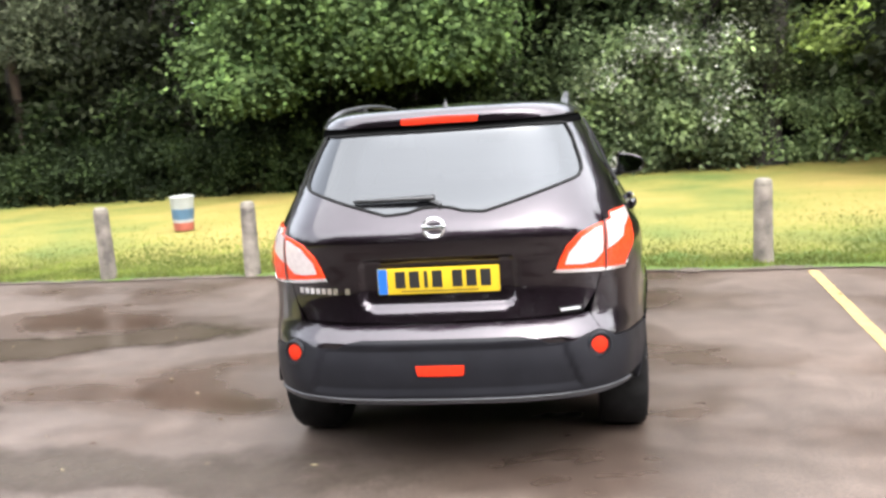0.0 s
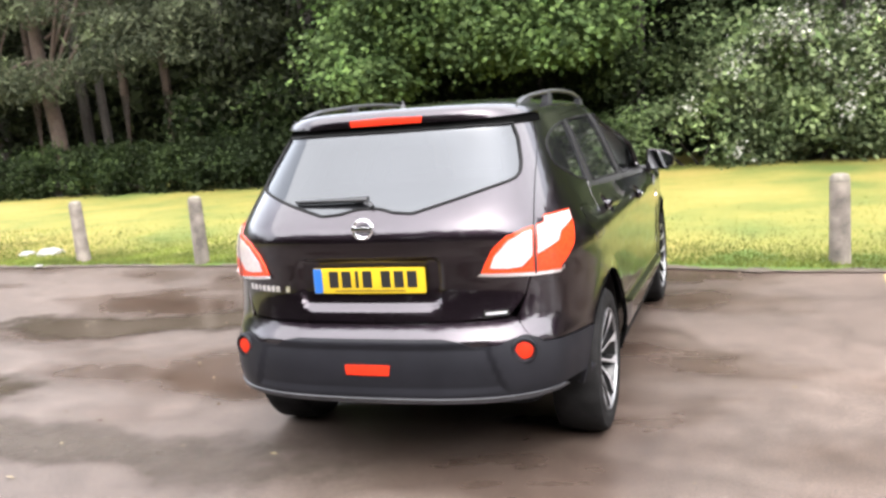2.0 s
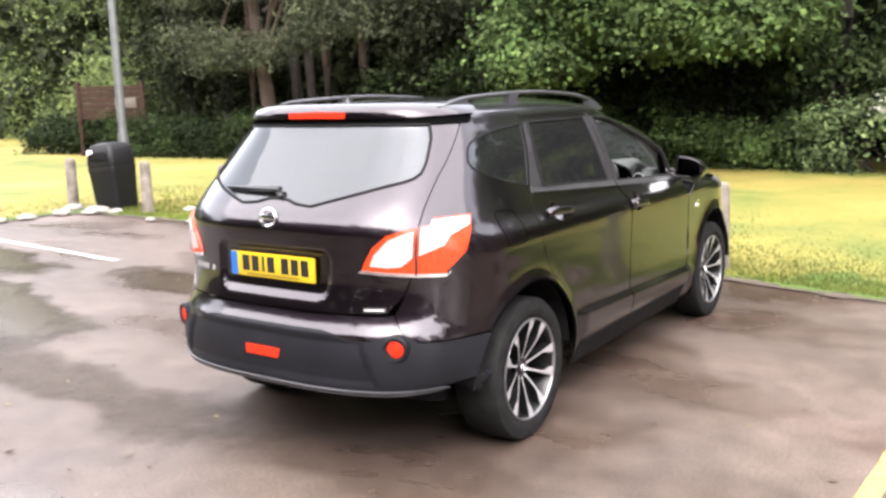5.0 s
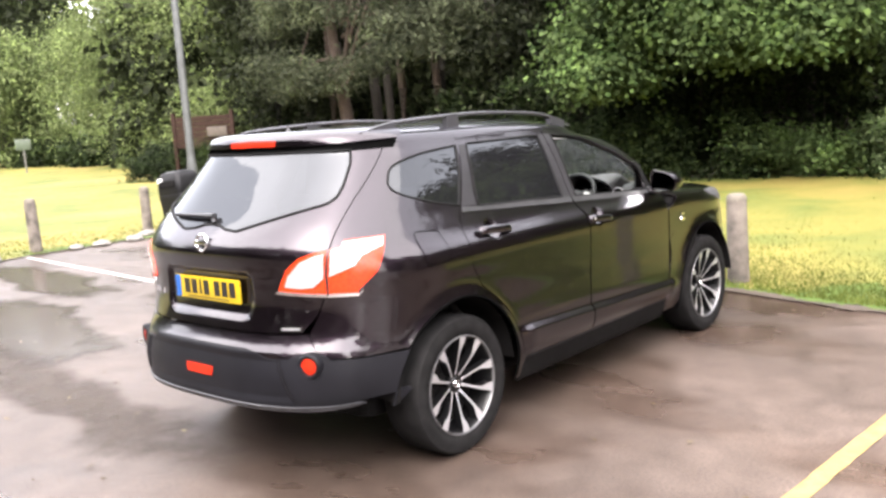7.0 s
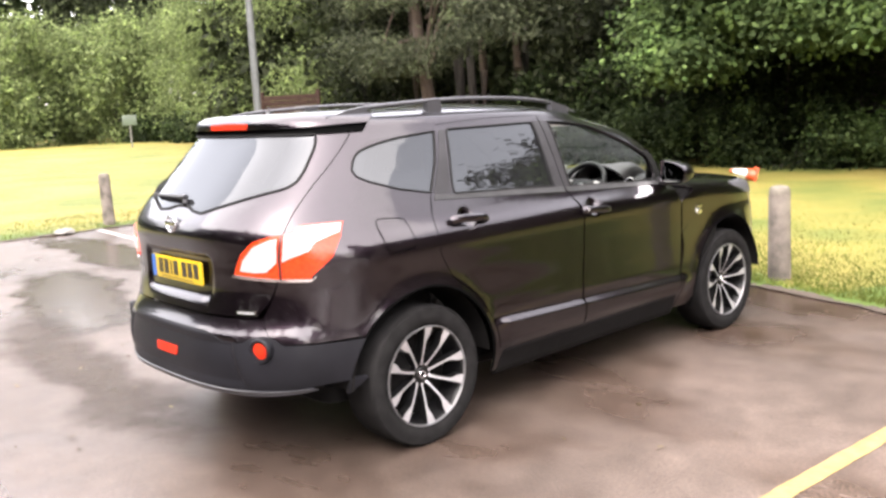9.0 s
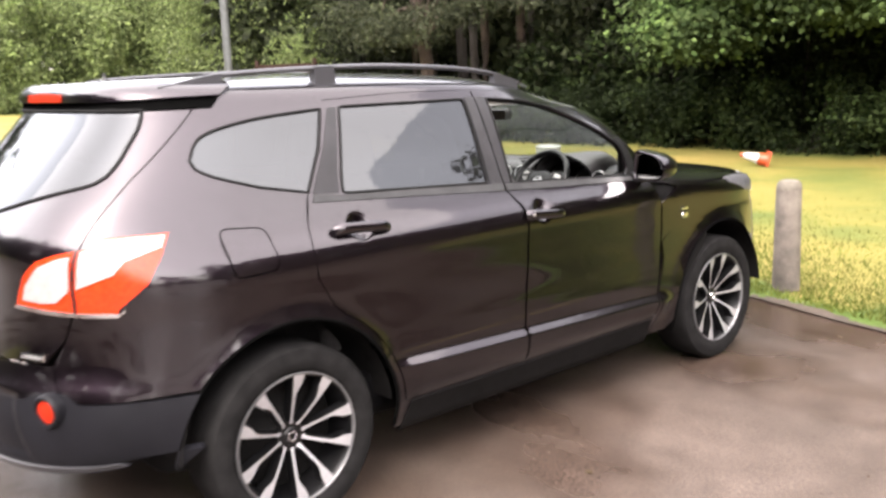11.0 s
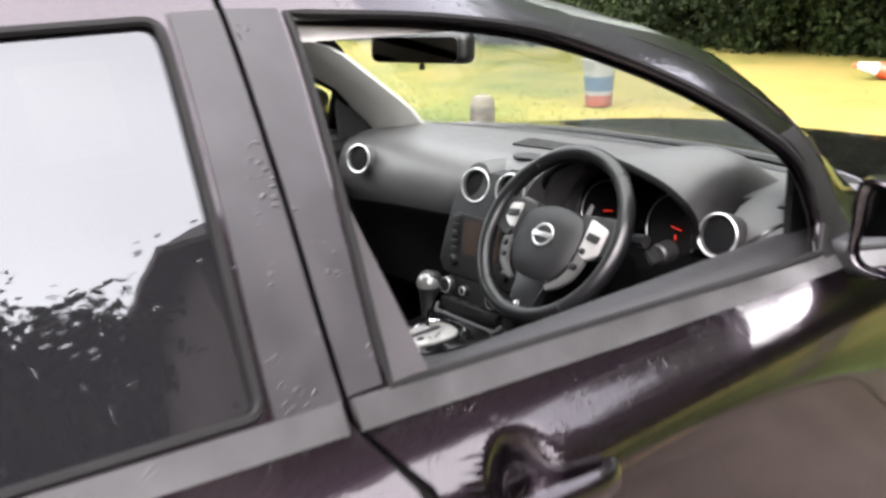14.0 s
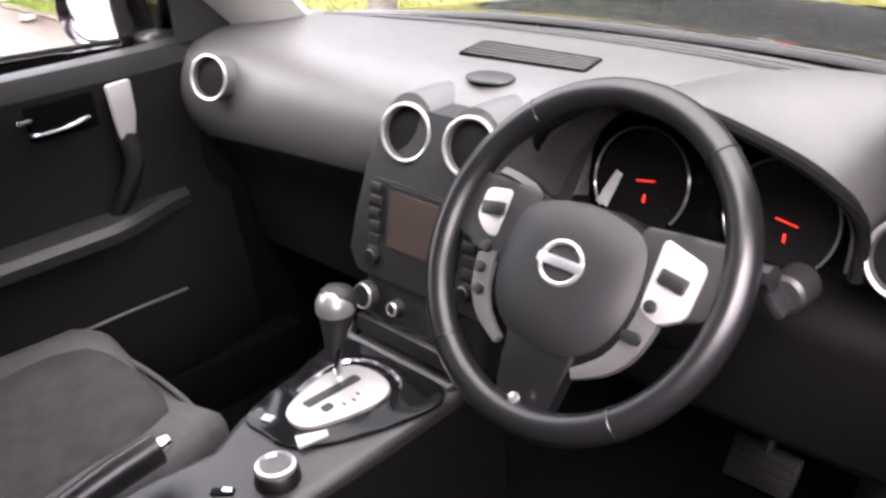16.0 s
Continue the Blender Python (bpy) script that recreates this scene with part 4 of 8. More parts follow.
    bm = bmesh.new()
    lathe(bm, [(0.058, -0.03), (0.057, 0.012), (0.050, 0.020), (0.040, 0.017), (0.039, 0.004), (0.039, -0.01)], 32, face)
    bez = part("reflector_bezel", bm, PLASTIC, car)
    bm = bmesh.new()
    lathe(bm, [(0.0385, -0.01), (0.038, 0.012), (0.03, 0.015), (0.0005, 0.016)], 28, face)
    part("reflector", bm, LENS_BRAKE, bez)
    # front end
    panel("headlamp", [("sv", [(2.27, 7.13), (2.23, 6.9), (2.30, 6.45), (2.5, 6.2), (2.58, 6.5), (2.45, 6.9), (2.36, 7.1)])], "mixed", material=LENS_HEAD, lift=0.006, depth=0.012, **o)


surface_rail = surface("rail_satin", (0.055, 0.055, 0.06), 0.35, metal=0.5, vary=0.1)
for flip in (False, True):
    build_side(flip)

# rear hatch
hatch = panel("hatch", [("xz", HATCH)], "mixed", holes=[[("xz", REAR_GLASS)]], material=PAINT, gap=0.0035, spacing=0.015, parent=car, both=True)
panel("rear_glass", [("xz", REAR_GLASS)], "mixed", material=PRIVACY, lift=-0.004, depth=0.004, parent=hatch, both=True)
half = resample(np.array(REAR_GLASS), 60)[1:-1]
half = locate(half, "xz", 0.0, 1.0, 0.0, 12.6)
half = skin(half[:, 0], half[:, 1])
bm = bmesh.new()
tube(bm, np.concatenate([half, half[::-1] * [-1, 1, 1]]), 0.0075, 6, closed=True)
part("glass_seal", bm, SEAL, hatch)
panel("spoiler", [("sv", [(0.0, 11.42), (0.5, 11.42), (0.74, 11.5), (0.80, 11.9), (0.78, 12.35), (0.5, 12.5), (0.0, 12.6)])], "mixed", material=PAINT, lift=0.022, depth=0.028, spacing=0.025, parent=hatch, both=True)
# the shade under the spoiler's edge, laid on as a dark strip
panel("spoiler_shadow_strip", [("sv", [(0.0, 11.12), (0.5, 11.1), (0.71, 11.15), (0.74, 11.48), (0.5, 11.42), (0.0, 11.42)])], "mixed", material=HOLLOW_SHADE, lift=0.006, depth=0.006, spacing=0.03, parent=hatch, both=True)
panel("brake_light", [("xz", [(0.0, 1.562), (0.172, 1.56), (0.175, 1.583), (0.0, 1.586)])], "mixed", material=LENS_BRAKE, lift=0.027, depth=0.01, spacing=0.02, parent=hatch, both=True)

# roof, screen, bonnet and front
panel("roof", [("sv", [(0.0, 11.6), (0.5, 11.6), (0.9, 11.83), (2.0, 11.83), (s_at(11.83, 0.49), 11.83), (2.75, 11.78), (3.0, 11.75), (3.0, 13.97), (1.5, 13.97), (0.0, 13.97)])],
      "mixed", material=PAINT, gap=0.0, spacing=0.03, parent=car, both=True, depth=0.0)
SCREEN = pillar_edge(0.0) + [(2.7, 8.12), (3.0, 8.1), (3.0, 11.72), (2.75, 11.75)]
panel("windscreen", [("sv", SCREEN)], "mixed", material=SCREEN_GLASS, lift=-0.004, depth=0.0, spacing=0.04, parent=car, both=True)
panel("bonnet", [("sv", [(3.0, 7.05), (2.55, 7.08), (2.3, 7.12), (2.14, 7.25), (2.12, 7.6), (2.2, 7.98), (2.6, 8.0), (3.0, 8.02)])], "mixed", material=PAINT, spacing=0.03, parent=car, both=True)
panel("cowl", [("sv", [(2.15, 7.98), (2.6, 8.0), (3.0, 8.02), (3.0, 8.14), (2.7, 8.16), (2.3, 8.3)])], "mixed", material=BLACK, lift=-0.004, spacing=0.04, parent=car, both=True)
bumper_f = panel("front_bumper", [("sv", [(3.0, 1.0), (2.5, 1.15), (2.2, 1.75)]), ("yz", arc(AXLE_F, HUB_Z, ARCH, 6, 22, 8) + [(4.10, 0.62), (4.12, 0.80)]), ("sv", [(2.4, 6.9), (2.7, 6.95), (3.0, 7.0)])], "mixed", material=PAINT, spacing=0.04, parent=car, both=True)
panel("grille", [("xf", [(0.0, 0.68), (0.38, 0.69), (0.34, 0.80), (0.0, 0.81)])], "mixed", material=BLACK, lift=0.006, spacing=0.04, parent=bumper_f, both=True)
panel("lower_grille", [("xf", [(0.0, 0.36), (0.55, 0.36), (0.50, 0.50), (0.0, 0.50)])], "mixed", material=BLACK, lift=0.006, spacing=0.04, parent=bumper_f, both=True)

# rear bumper: painted ledge over dark plastic
panel("rear_bumper", [("xz", [(0.0, 0.734), (0.35, 0.734), (0.60, 0.738), (0.625, 0.742), (0.67, 0.66)] + CLAD_TOP[6::-1])], "mixed", material=PAINT, spacing=0.02, parent=car, both=True)
clad = panel("lower_bumper", [("xz", CLAD_TOP), ("yz", [(0.30, 0.617)] + arc(AXLE_R, HUB_Z, ARCH + 0.002, 143, 178, 10)), ("sv", [(0.75, 2.05), (0.5, 1.9), (0.0, 1.85)])], "mixed",
             material=PLASTIC, gap=0.001, lift=0.004, spacing=0.016, depth=0.03, parent=car, both=True)
panel("bumper_lip", [("sv", [(0.0, 1.87), (0.46, 1.90), (0.58, 1.93), (0.60, 1.84), (0.46, 1.68), (0.0, 1.63)])], "mixed", material=surface("grey_lip", (0.03, 0.03, 0.034), 0.35), lift=0.012, spacing=0.03, parent=clad, both=True)
panel("valance", [("sv", [(0.0, 1.9), (0.5, 1.95), (0.62, 2.0), (0.62, 1.3), (0.5, 1.0), (0.0, 1.0)])], "mixed", material=MATT_BLACK, lift=-0.07, spacing=0.05, parent=clad, both=True)
panel("fog_light", [("xz", [(0.0, 0.522), (0.098, 0.523), (0.104, 0.565), (0.0, 0.566)])], "mixed", material=LENS_BRAKE, lift=0.009, depth=0.01, spacing=0.02, parent=clad, both=True)

# number plate in its recess, characters as plain bars
plate = Matrix.Translation((0.004, 0.080, 0.915)) @ Matrix.Rotation(radians(90), 4, "X")
bm = bmesh.new()
slab(bm, rounded([(-0.26, -0.0555), (0.26, -0.0555), (0.26, 0.0555), (-0.26, 0.0555)], 0.008), 0.006, plate, 0.001)
np_ = part("number_plate", bm, PLATE_Y, hatch, "yellow plate with plain black bars")
bm = bmesh.new()
slab(bm, rounded([(-0.258, -0.0535), (-0.218, -0.0535), (-0.218, 0.0535), (-0.258, 0.0535)], 0.006), 0.0015, plate @ Matrix.Translation((0, 0, 0.0062)))
part("blue_band", bm, PLATE_B, np_)
for i, cx in enumerate((-0.162, -0.102, -0.052, -0.004, 0.082, 0.142, 0.202)):
    bm = bmesh.new()
    w = 0.016 if i == 2 else 0.044
    slab(bm, [(cx - w / 2, -0.030), (cx + w / 2, -0.030), (cx + w / 2, 0.042), (cx - w / 2, 0.042)], 0.0012, plate @ Matrix.Translation((0, 0, 0.0062)))
    part("bar", bm, PLATE_K, np_)
bm = bmesh.new()
slab(bm, [(-0.16, -0.047), (0.17, -0.047), (0.17, -0.042), (-0.16, -0.042)], 0.001, plate @ Matrix.Translation((0, 0, 0.0062)))
part("bar", bm, PLATE_K, np_)

# emblem: a ring with a bar
p, n = on_skin(x=0.0, z=1.135, lift=0.003)
face = Matrix.Translation((0, p.y, p.z)) @ Vector((0, -1, 0.12)).to_track_quat("Z", "Y").to_matrix().to_4x4()
bm = bmesh.new()
tube(bm, [face @ Vector((0.043 * math.cos(a), 0.038 * math.sin(a), 0.006)) for a in np.linspace(0, 2 * math.pi, 32, endpoint=False)], 0.0075, 8, closed=True)
em = part("emblem_ring", bm, CHROME, hatch)
bm = bmesh.new()
box(bm, (0.098, 0.018, 0.008), face @ Matrix.Translation((0, 0, 0.012)), 0.002)
part("emblem_bar", bm, CHROME, em)


def badge_bar(x0, x1, z0, z1, material):
    bm = bmesh.new()
    q = locate([(abs(x), z) for x, z in ((x0, z0), (x1, z0), (x1, z1), (x0, z1))], "xz", 0, 1, 0, 12)
    p = skin(q[:, 0], q[:, 1]) * [1, 1, 1]
    vs = [bm.verts.new((math.copysign(a[0], x0 if x0 else x1), a[1] - 0.004, a[2])) for a in p]
    bs = [bm.verts.new((v.co.x, v.co.y + 0.006, v.co.z)) for v in vs]
    bm.faces.new(vs)
    for i in range(4):
        bm.faces.new((vs[i], bs[i], bs[(i + 1) % 4], vs[(i + 1) % 4]))
    return part("badge_bar", bm, material, hatch, smooth=False)


for i in range(9):
    x = -0.635 + i * 0.0285
    if i != 7:
        badge_bar(x, x + 0.021, 0.862, 0.888, CHROME)
badge_bar(0.503, 0.598, 0.752, 0.774, CHROME)
badge_bar(0.51, 0.592, 0.758, 0.768, SILVER)

# rear wiper
bm = bmesh.new()
q = locate(np.stack([np.linspace(0.36, 0.0, 12), np.full(12, 1.243)], 1), "xz", 0, 1, 0, 12.6)
p = skin(q[:, 0], q[:, 1])
p[:, 0] *= -1
nrm = np.array([0, -0.7, 0.7])
tube(bm, p + nrm * 0.018, lambda t: 0.005 + 0.012 * t, 8, flat=0.8)
wip = part("rear_wiper", bm, BLACK, hatch)
bm = bmesh.new()
tube(bm, p + nrm * 0.006, 0.006, 6)
part("wiper_blade", bm, BLACK, wip)
bm = bmesh.new()
tube(bm, [(-0.02, 0.165, 1.243), (0.01, 0.15, 1.232), (0.025, 0.142, 1.222)], 0.012, 8)
part("wiper_arm_base", bm, BLACK, wip)

# fin aerial on the roof's rear and badges on the wings
bm = bmesh.new()
lathe(bm, [(0.022, 0), (0.016, 0.012), (0.006, 0.03), (0.004, 0.045), (0.001, 0.047)], 14, Matrix.Translation((0, 0.66, 1.618)))
part("aerial", bm, BLACK, car)
for sx in (1, -1):
    p, n = on_skin(3.28, 0.862, lift=0.001)
    bm = bmesh.new()
    lathe(bm, [(0.03, 0), (0.028, 0.004), (0.02, 0.005)], 20, Matrix.Translation((sx * p.x, p.y, p.z)) @ Matrix.Rotation(radians(90 * sx), 4, "Y") @ Matrix.Diagonal((0.62, 1, 1, 1)))
    part("wing_badge", bm, CHROME, car)
    bm = bmesh.new()
    p, n = on_skin(3.275, 0.897, lift=0.002)
    box(bm, (0.005, 0.055, 0.018), Matrix.Translation((sx * p.x, p.y, p.z)), 0.001)
    part("wing_badge_bar", bm, CHROME, car)

# wheels
bm = bmesh.new()
lathe(bm, [(0.243, -0.105), (0.30, -0.118), (0.332, -0.112), (0.345, -0.09), (0.347, 0.0), (0.345, 0.09), (0.332, 0.108), (0.30, 0.116), (0.262, 0.112), (0.2475, 0.1)], 64, Matrix.Rotation(radians(90), 4, "Y"), close=True)
tyre_mesh = part("wheel", bm, RUBBER, car, "black tyre on a ten-spoke alloy")
bm = bmesh.new()
R90 = Matrix.Rotation(radians(90), 4, "Y")
lathe(bm, [(0.2475, 0.094), (0.2485, 0.105), (0.2465, 0.110), (0.2415, 0.110), (0.238, 0.104), (0.236, 0.06), (0.238, -0.1)], 64, R90, close=True)
rim_mesh = part("rim", bm, RIM_EDGE, tyre_mesh, "dull machined rim edge")
bm = bmesh.new()
lathe(bm, [(0.2405, 0.100), (0.234, 0.085), (0.222, -0.09), (0.215, -0.09), (0.226, 0.085), (0.2345, 0.1005)], 64, R90, close=True)
barrel_mesh = part("rim_barrel", bm, WHEEL_BLACK, tyre_mesh)
bm = bmesh.new()
lathe(bm, [(0.216, -0.02), (0.12, 0.0), (0.05, 0.035), (0.04, -0.06), (0.15, -0.06), (0.216, -0.06)], 48, R90, close=True)
back_mesh = part("brake_disc", bm, MATT_BLACK, tyre_mesh)


def spoke_shape(a, side_):
    """One spoke: a thin bar from the hub that opens on one side into a broad foot at the rim, black flanks under a machined face."""
    prof = [(0.046, 0.005, 0.012), (0.056, 0.005, 0.0065), (0.09, 0.005, 0.005), (0.125, 0.0055, 0.0055), (0.150, 0.0058, 0.006), (0.165, 0.006, 0.0085), (0.182, 0.0062, 0.017), (0.198, 0.0065, 0.028), (0.220, 0.007, 0.036), (0.242, 0.008, 0.040)]
    face_, flank = bmesh.new(), bmesh.new()
    rot = Matrix.Rotation(a, 4, "X")

    def h(r):
        return 0.052 + 0.0535 * min(1, (r - 0.04) / 0.19) ** 0.8
    fl, fr, bl, br = [], [], [], []
    for r, w0, w1 in prof:
        for side, w, f_, b_ in ((-side_, w0, fl, bl), (side_, w1, fr, br)):
            f_.append(rot @ Vector((h(r), side * w, r)))
            b_.append(rot @ Vector((h(r) - 0.045, side * (w + 0.003), r)))
    va = [[face_.verts.new(q) for q in row] for row in (fl, fr)]
    vl = [[flank.verts.new(q - Vector((0.0008, 0, 0))) for q in row] for row in (fl, fr)]
    vb = [[flank.verts.new(q) for q in row] for row in (bl, br)]
    for i in range(len(prof) - 1):
        face_.faces.new((va[0][i], va[1][i], va[1][i + 1], va[0][i + 1]))
        for k in (0, 1):
            flank.faces.new((vl[k][i], vl[k][i + 1], vb[k][i + 1], vb[k][i]))
    return face_, flank


spokes = []
for i in range(10):
    side_ = 1 if i % 2 else -1
    f_, k_ = spoke_shape(radians(72 * (i // 2) - 20) + side_ * 0.33, side_)
    sp = part("spoke", f_, ALLOY, tyre_mesh)
    spokes.append(sp)
    spokes.append(part("spoke_flank", k_, WHEEL_BLACK, tyre_mesh))
bm = bmesh.new()
lathe(bm, [(0.058, 0.03), (0.056, 0.054), (0.034, 0.056), (0.032, 0.060), (0.028, 0.062), (0.001, 0.063)], 28, R90)
cap_mesh = part("centre_cap", bm, WHEEL_BLACK, tyre_mesh)
bm = bmesh.new()
tube(bm, [(0.064, 0.017 * math.cos(a), 0.017 * math.sin(a)) for a in np.linspace(0, 2 * math.pi, 20, endpoint=False)], 0.003, 6, closed=True, up=(1, 0, 0))
ring_mesh = part("cap_ring", bm, CHROME, tyre_mesh)
subs = [rim_mesh, barrel_mesh, back_mesh, cap_mesh, ring_mesh, *spokes]
tyre_mesh.matrix_local = Matrix.Translation((0.775, AXLE_R, HUB_Z))
for m in (Matrix.Translation((0.768, AXLE_F, HUB_Z)) @ Matrix.Rotation(0.4, 4, "X"), Matrix.Translation((-0.775, AXLE_R, HUB_Z)) @ Matrix.Rotation(math.pi, 4, "Z"),
          Matrix.Translation((-0.768, AXLE_F, HUB_Z)) @ Matrix.Rotation(math.pi, 4, "Z")):
    w = new("wheel", tyre_mesh.data)
    w.parent = car
    w.matrix_local = m
    w["label"] = "black tyre on a ten-spoke alloy"
    for sub in subs:
        c = new(sub.name.split(".")[0], sub.data)
        c.parent = w

# floor pan and dark underside
bm = bmesh.new()
slab(bm, rounded([(-0.60, 0.50), (0.60, 0.50), (0.66, 1.36), (0.78, 3.1), (0.70, 4.3), (-0.70, 4.3), (-0.78, 3.1), (-0.66, 1.36)], 0.1), 0.08, Matrix.Translation((0, 0, 0.24)))
part("floor_pan", bm, MATT_BLACK, car)


# ---- the car's cabin ----
OUTSIDE = set(car.children)
def loft_closed(name, rings, material, parent, label="", sharp=40):
    """A solid lofted through rings of equal length, its ends closed."""
    bm = bmesh.new()
    rows = [[bm.verts.new(p) for p in ring] for ring in rings]
    n = len(rows[0])
    for a, b in zip(rows, rows[1:]):
        for i in range(n):
            bm.faces.new((a[i], a[(i + 1) % n], b[(i + 1) % n], b[i]))
    bm.faces.new(rows[0])
    bm.faces.new(list(reversed(rows[-1])))
    return part(name, bm, material, parent, label)


def dash_profile(x):
    u = x / 0.73
    back = 3.44 - 0.17 * u * u
    end = step(0.60, 0.73, abs(x))
    top = 1.112 - 0.006 * u * u
    pts = [(back, 1.085), (3.24, top), (3.08, top), (3.0, top - 0.012), (2.955, top - 0.05), (2.937, top - 0.105), (2.948, 0.945), (2.99, 0.88), (3.03, 0.81 if x > 0.14 else 0.80), (3.05, 0.745 if x > 0.14 else 0.66)]
    q = smooth_line(pts, 0.035)
    cave = step(0.13, 0.18, x) * step(0.585, 0.54, x)
    q[:, 0] += cave * 0.13 * step(0.955, 0.99, q[:, 1]) * step(top - 0.004, top - 0.03, q[:, 1]) * step(3.06, 2.98, q[:, 0])
    q[:, 0] -= 0.002 * end * np.exp(-(((q[:, 1] - 1.03) / 0.08) ** 2))
    return q


rings = []
for x in np.linspace(-0.735, 0.735, 49):
    q = resample(dash_profile(x), 36)
    rings.append([(x, y, z) for y, z in q] + [(x, 3.30, 0.66), (x, 3.36, 0.9)])
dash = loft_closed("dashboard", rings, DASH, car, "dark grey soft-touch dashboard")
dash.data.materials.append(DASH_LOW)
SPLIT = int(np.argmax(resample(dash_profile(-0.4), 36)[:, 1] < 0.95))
# lower faces take the darker plastic: shade below the fold put into colour
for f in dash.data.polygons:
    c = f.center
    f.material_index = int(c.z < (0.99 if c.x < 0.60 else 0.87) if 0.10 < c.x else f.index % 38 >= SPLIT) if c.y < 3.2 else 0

# seam line along the windscreen and demister slots
bm = bmesh.new()
tube(bm, [(x, 3.325 - 0.15 * (x / 0.73) ** 2, 1.110) for x in np.linspace(-0.62, 0.62, 30)], 0.008, 6, flat=0.35)
part("demister_slot", bm, BLACK, dash)
frame_bm = bmesh.new()
A, B, C_, D_ = Vector((-0.150, 3.100)), Vector((-0.172, 3.188)), Vector((0.062, 3.190)), Vector((0.082, 3.116))
out = rounded([tuple(A), tuple(B), tuple(C_), tuple(D_)][::-1], 0.012)
slab(frame_bm, out, 0.005, Matrix.Translation((0, 0, 1.1105)))
# near-black slab: the shade between the slats put into its colour
grille = part("speaker_grille", frame_bm, HOLLOW_SHADE, dash)
for i in range(5):
    t = (i + 1) / 6
    p, q = A.lerp(B, t), D_.lerp(C_, t)
    bm = bmesh.new()
    tube(bm, [(p.x + 0.006, p.y, 1.1150), (q.x - 0.006, q.y, 1.1150)], 0.0021, 8, flat=0.65)
    part("slat", bm, DASH, grille)
bm = bmesh.new()
lathe(bm, [(0.040, 0), (0.039, 0.0022), (0.030, 0.0032), (0.001, 0.0036)], 28, Matrix.Translation((-0.022, 3.035, 1.1105)) @ Matrix.Diagonal((1, 0.72, 1, 1)))
part("light_sensor_cover", bm, CONSOLE, dash)


VENT_DISC = surface("vent_disc_plastic", (0.008, 0.008, 0.009), 0.55, spec=0.12, vary=0.1, scale=12, bump_scale=350, bump_strength=0.2, bump_dist=0.001)


def round_vent(at, tilt, yaw, r, hood=0.0):
    """A round air vent: a bright ring about a dark pivoting disc."""
    m = Matrix.Translation(at) @ Matrix.Rotation(radians(yaw), 4, "Z") @ Matrix.Rotation(radians(90 - tilt), 4, "X")
    bm = bmesh.new()
    lathe(bm, [(r + 0.002, -0.03), (r + 0.003, 0.004), (r + 0.0015, 0.010), (r - 0.001, 0.010), (r - 0.0035, 0.003), (r - 0.004, -0.02)], 40, m)
    ring = part("air_vent", bm, DASH, dash, "round vent with a bright ring")
    bm = bmesh.new()
    tube(bm, [m @ Vector(((r + 0.0005) * math.cos(a), (r + 0.0005) * math.sin(a), 0.0095)) for a in np.linspace(0, 2 * math.pi, 40, endpoint=False)], 0.0028, 8, closed=True, up=m.to_3x3() @ Vector((0, 0, 1)))
    part("vent_ring", bm, SILVER, ring)
    bm = bmesh.new()
    lathe(bm, [(r - 0.003, 0.000), (r - 0.006, -0.003), (r * 0.88, -0.002), (r * 0.86, 0.001), (r * 0.4, 0.003), (0.001, 0.0035)], 32, m)
    part("vent_disc", bm, VENT_DISC, ring, "dark pivoting disc")
    return ring


round_vent((-0.580, 2.922, 1.054), 14, 18, 0.0375)
round_vent((0.588, 2.932, 1.055), 14, 3, 0.0385)
STACK_T = 16
round_vent((-0.071, 2.918, 1.053), STACK_T, 12, 0.0385)
round_vent((0.050, 2.918, 1.056), STACK_T, 10, 0.0385)

# centre stack: twin hoods over the vents, screen unit, heater panel
rings = []
for z, y0, xl, xr in ((1.085, 2.930, -0.125, 0.095), (1.05, 2.916, -0.140, 0.108), (1.0, 2.895, -0.150, 0.118), (0.93, 2.874, -0.160, 0.128), (0.87, 2.858, -0.165, 0.134), (0.845, 2.855, -0.150, 0.12),
                      (0.835, 2.865, -0.135, 0.108), (0.78, 2.85, -0.140, 0.11), (0.735, 2.835, -0.135, 0.105), (0.66, 2.83, -0.125, 0.10)):
    o = rounded([(xl, 3.0), (xl, y0), (xr, y0), (xr, 3.0)], [0.001, 0.02, 0.02, 0.001], 5)
    rings.append([(x, y, z) for x, y in o])
stack = loft_closed("control_panel", rings, BOSS, dash, "grey centre stack with a screen")
for cx in (-0.078, 0.045):
    rr = []
    for t in np.linspace(0, 1, 9):
        y, z, r = 2.925 + 0.19 * t, 1.055 + 0.012 * t, 0.049 * (1 - 0.55 * t**1.6)
        rr.append([(cx + r * math.cos(a), y + 0.25 * r * math.sin(a), z + r * math.sin(a)) for a in np.linspace(0, 2 * math.pi, 28, endpoint=False)])
    loft_closed("vent_hood", rr, DASH, dash)
face = Matrix.Translation((0.003, 2.880, 0.939)) @ Matrix.Rotation(radians(90 - 10), 4, "X")
bm = bmesh.new()
slab(bm, rounded([(-0.132, -0.075), (0.105, -0.075), (0.100, 0.050), (-0.122, 0.050)], 0.012), 0.006, face, 0.002)
unit = part("head_unit", bm, BLACK, stack, "satin black radio and screen unit")
bm = bmesh.new()
slab(bm, rounded([(-0.084, -0.051), (0.056, -0.051), (0.056, 0.046), (-0.084, 0.046)], 0.005), 0.0025, face @ Matrix.Translation((0, 0, 0.006)))
part("screen_frame", bm, CONSOLE, unit)
bm = bmesh.new()
slab(bm, rounded([(-0.076, -0.043), (0.048, -0.043), (0.048, 0.038), (-0.076, 0.038)], 0.004), 0.0045, face @ Matrix.Translation((0, 0, 0.006)))
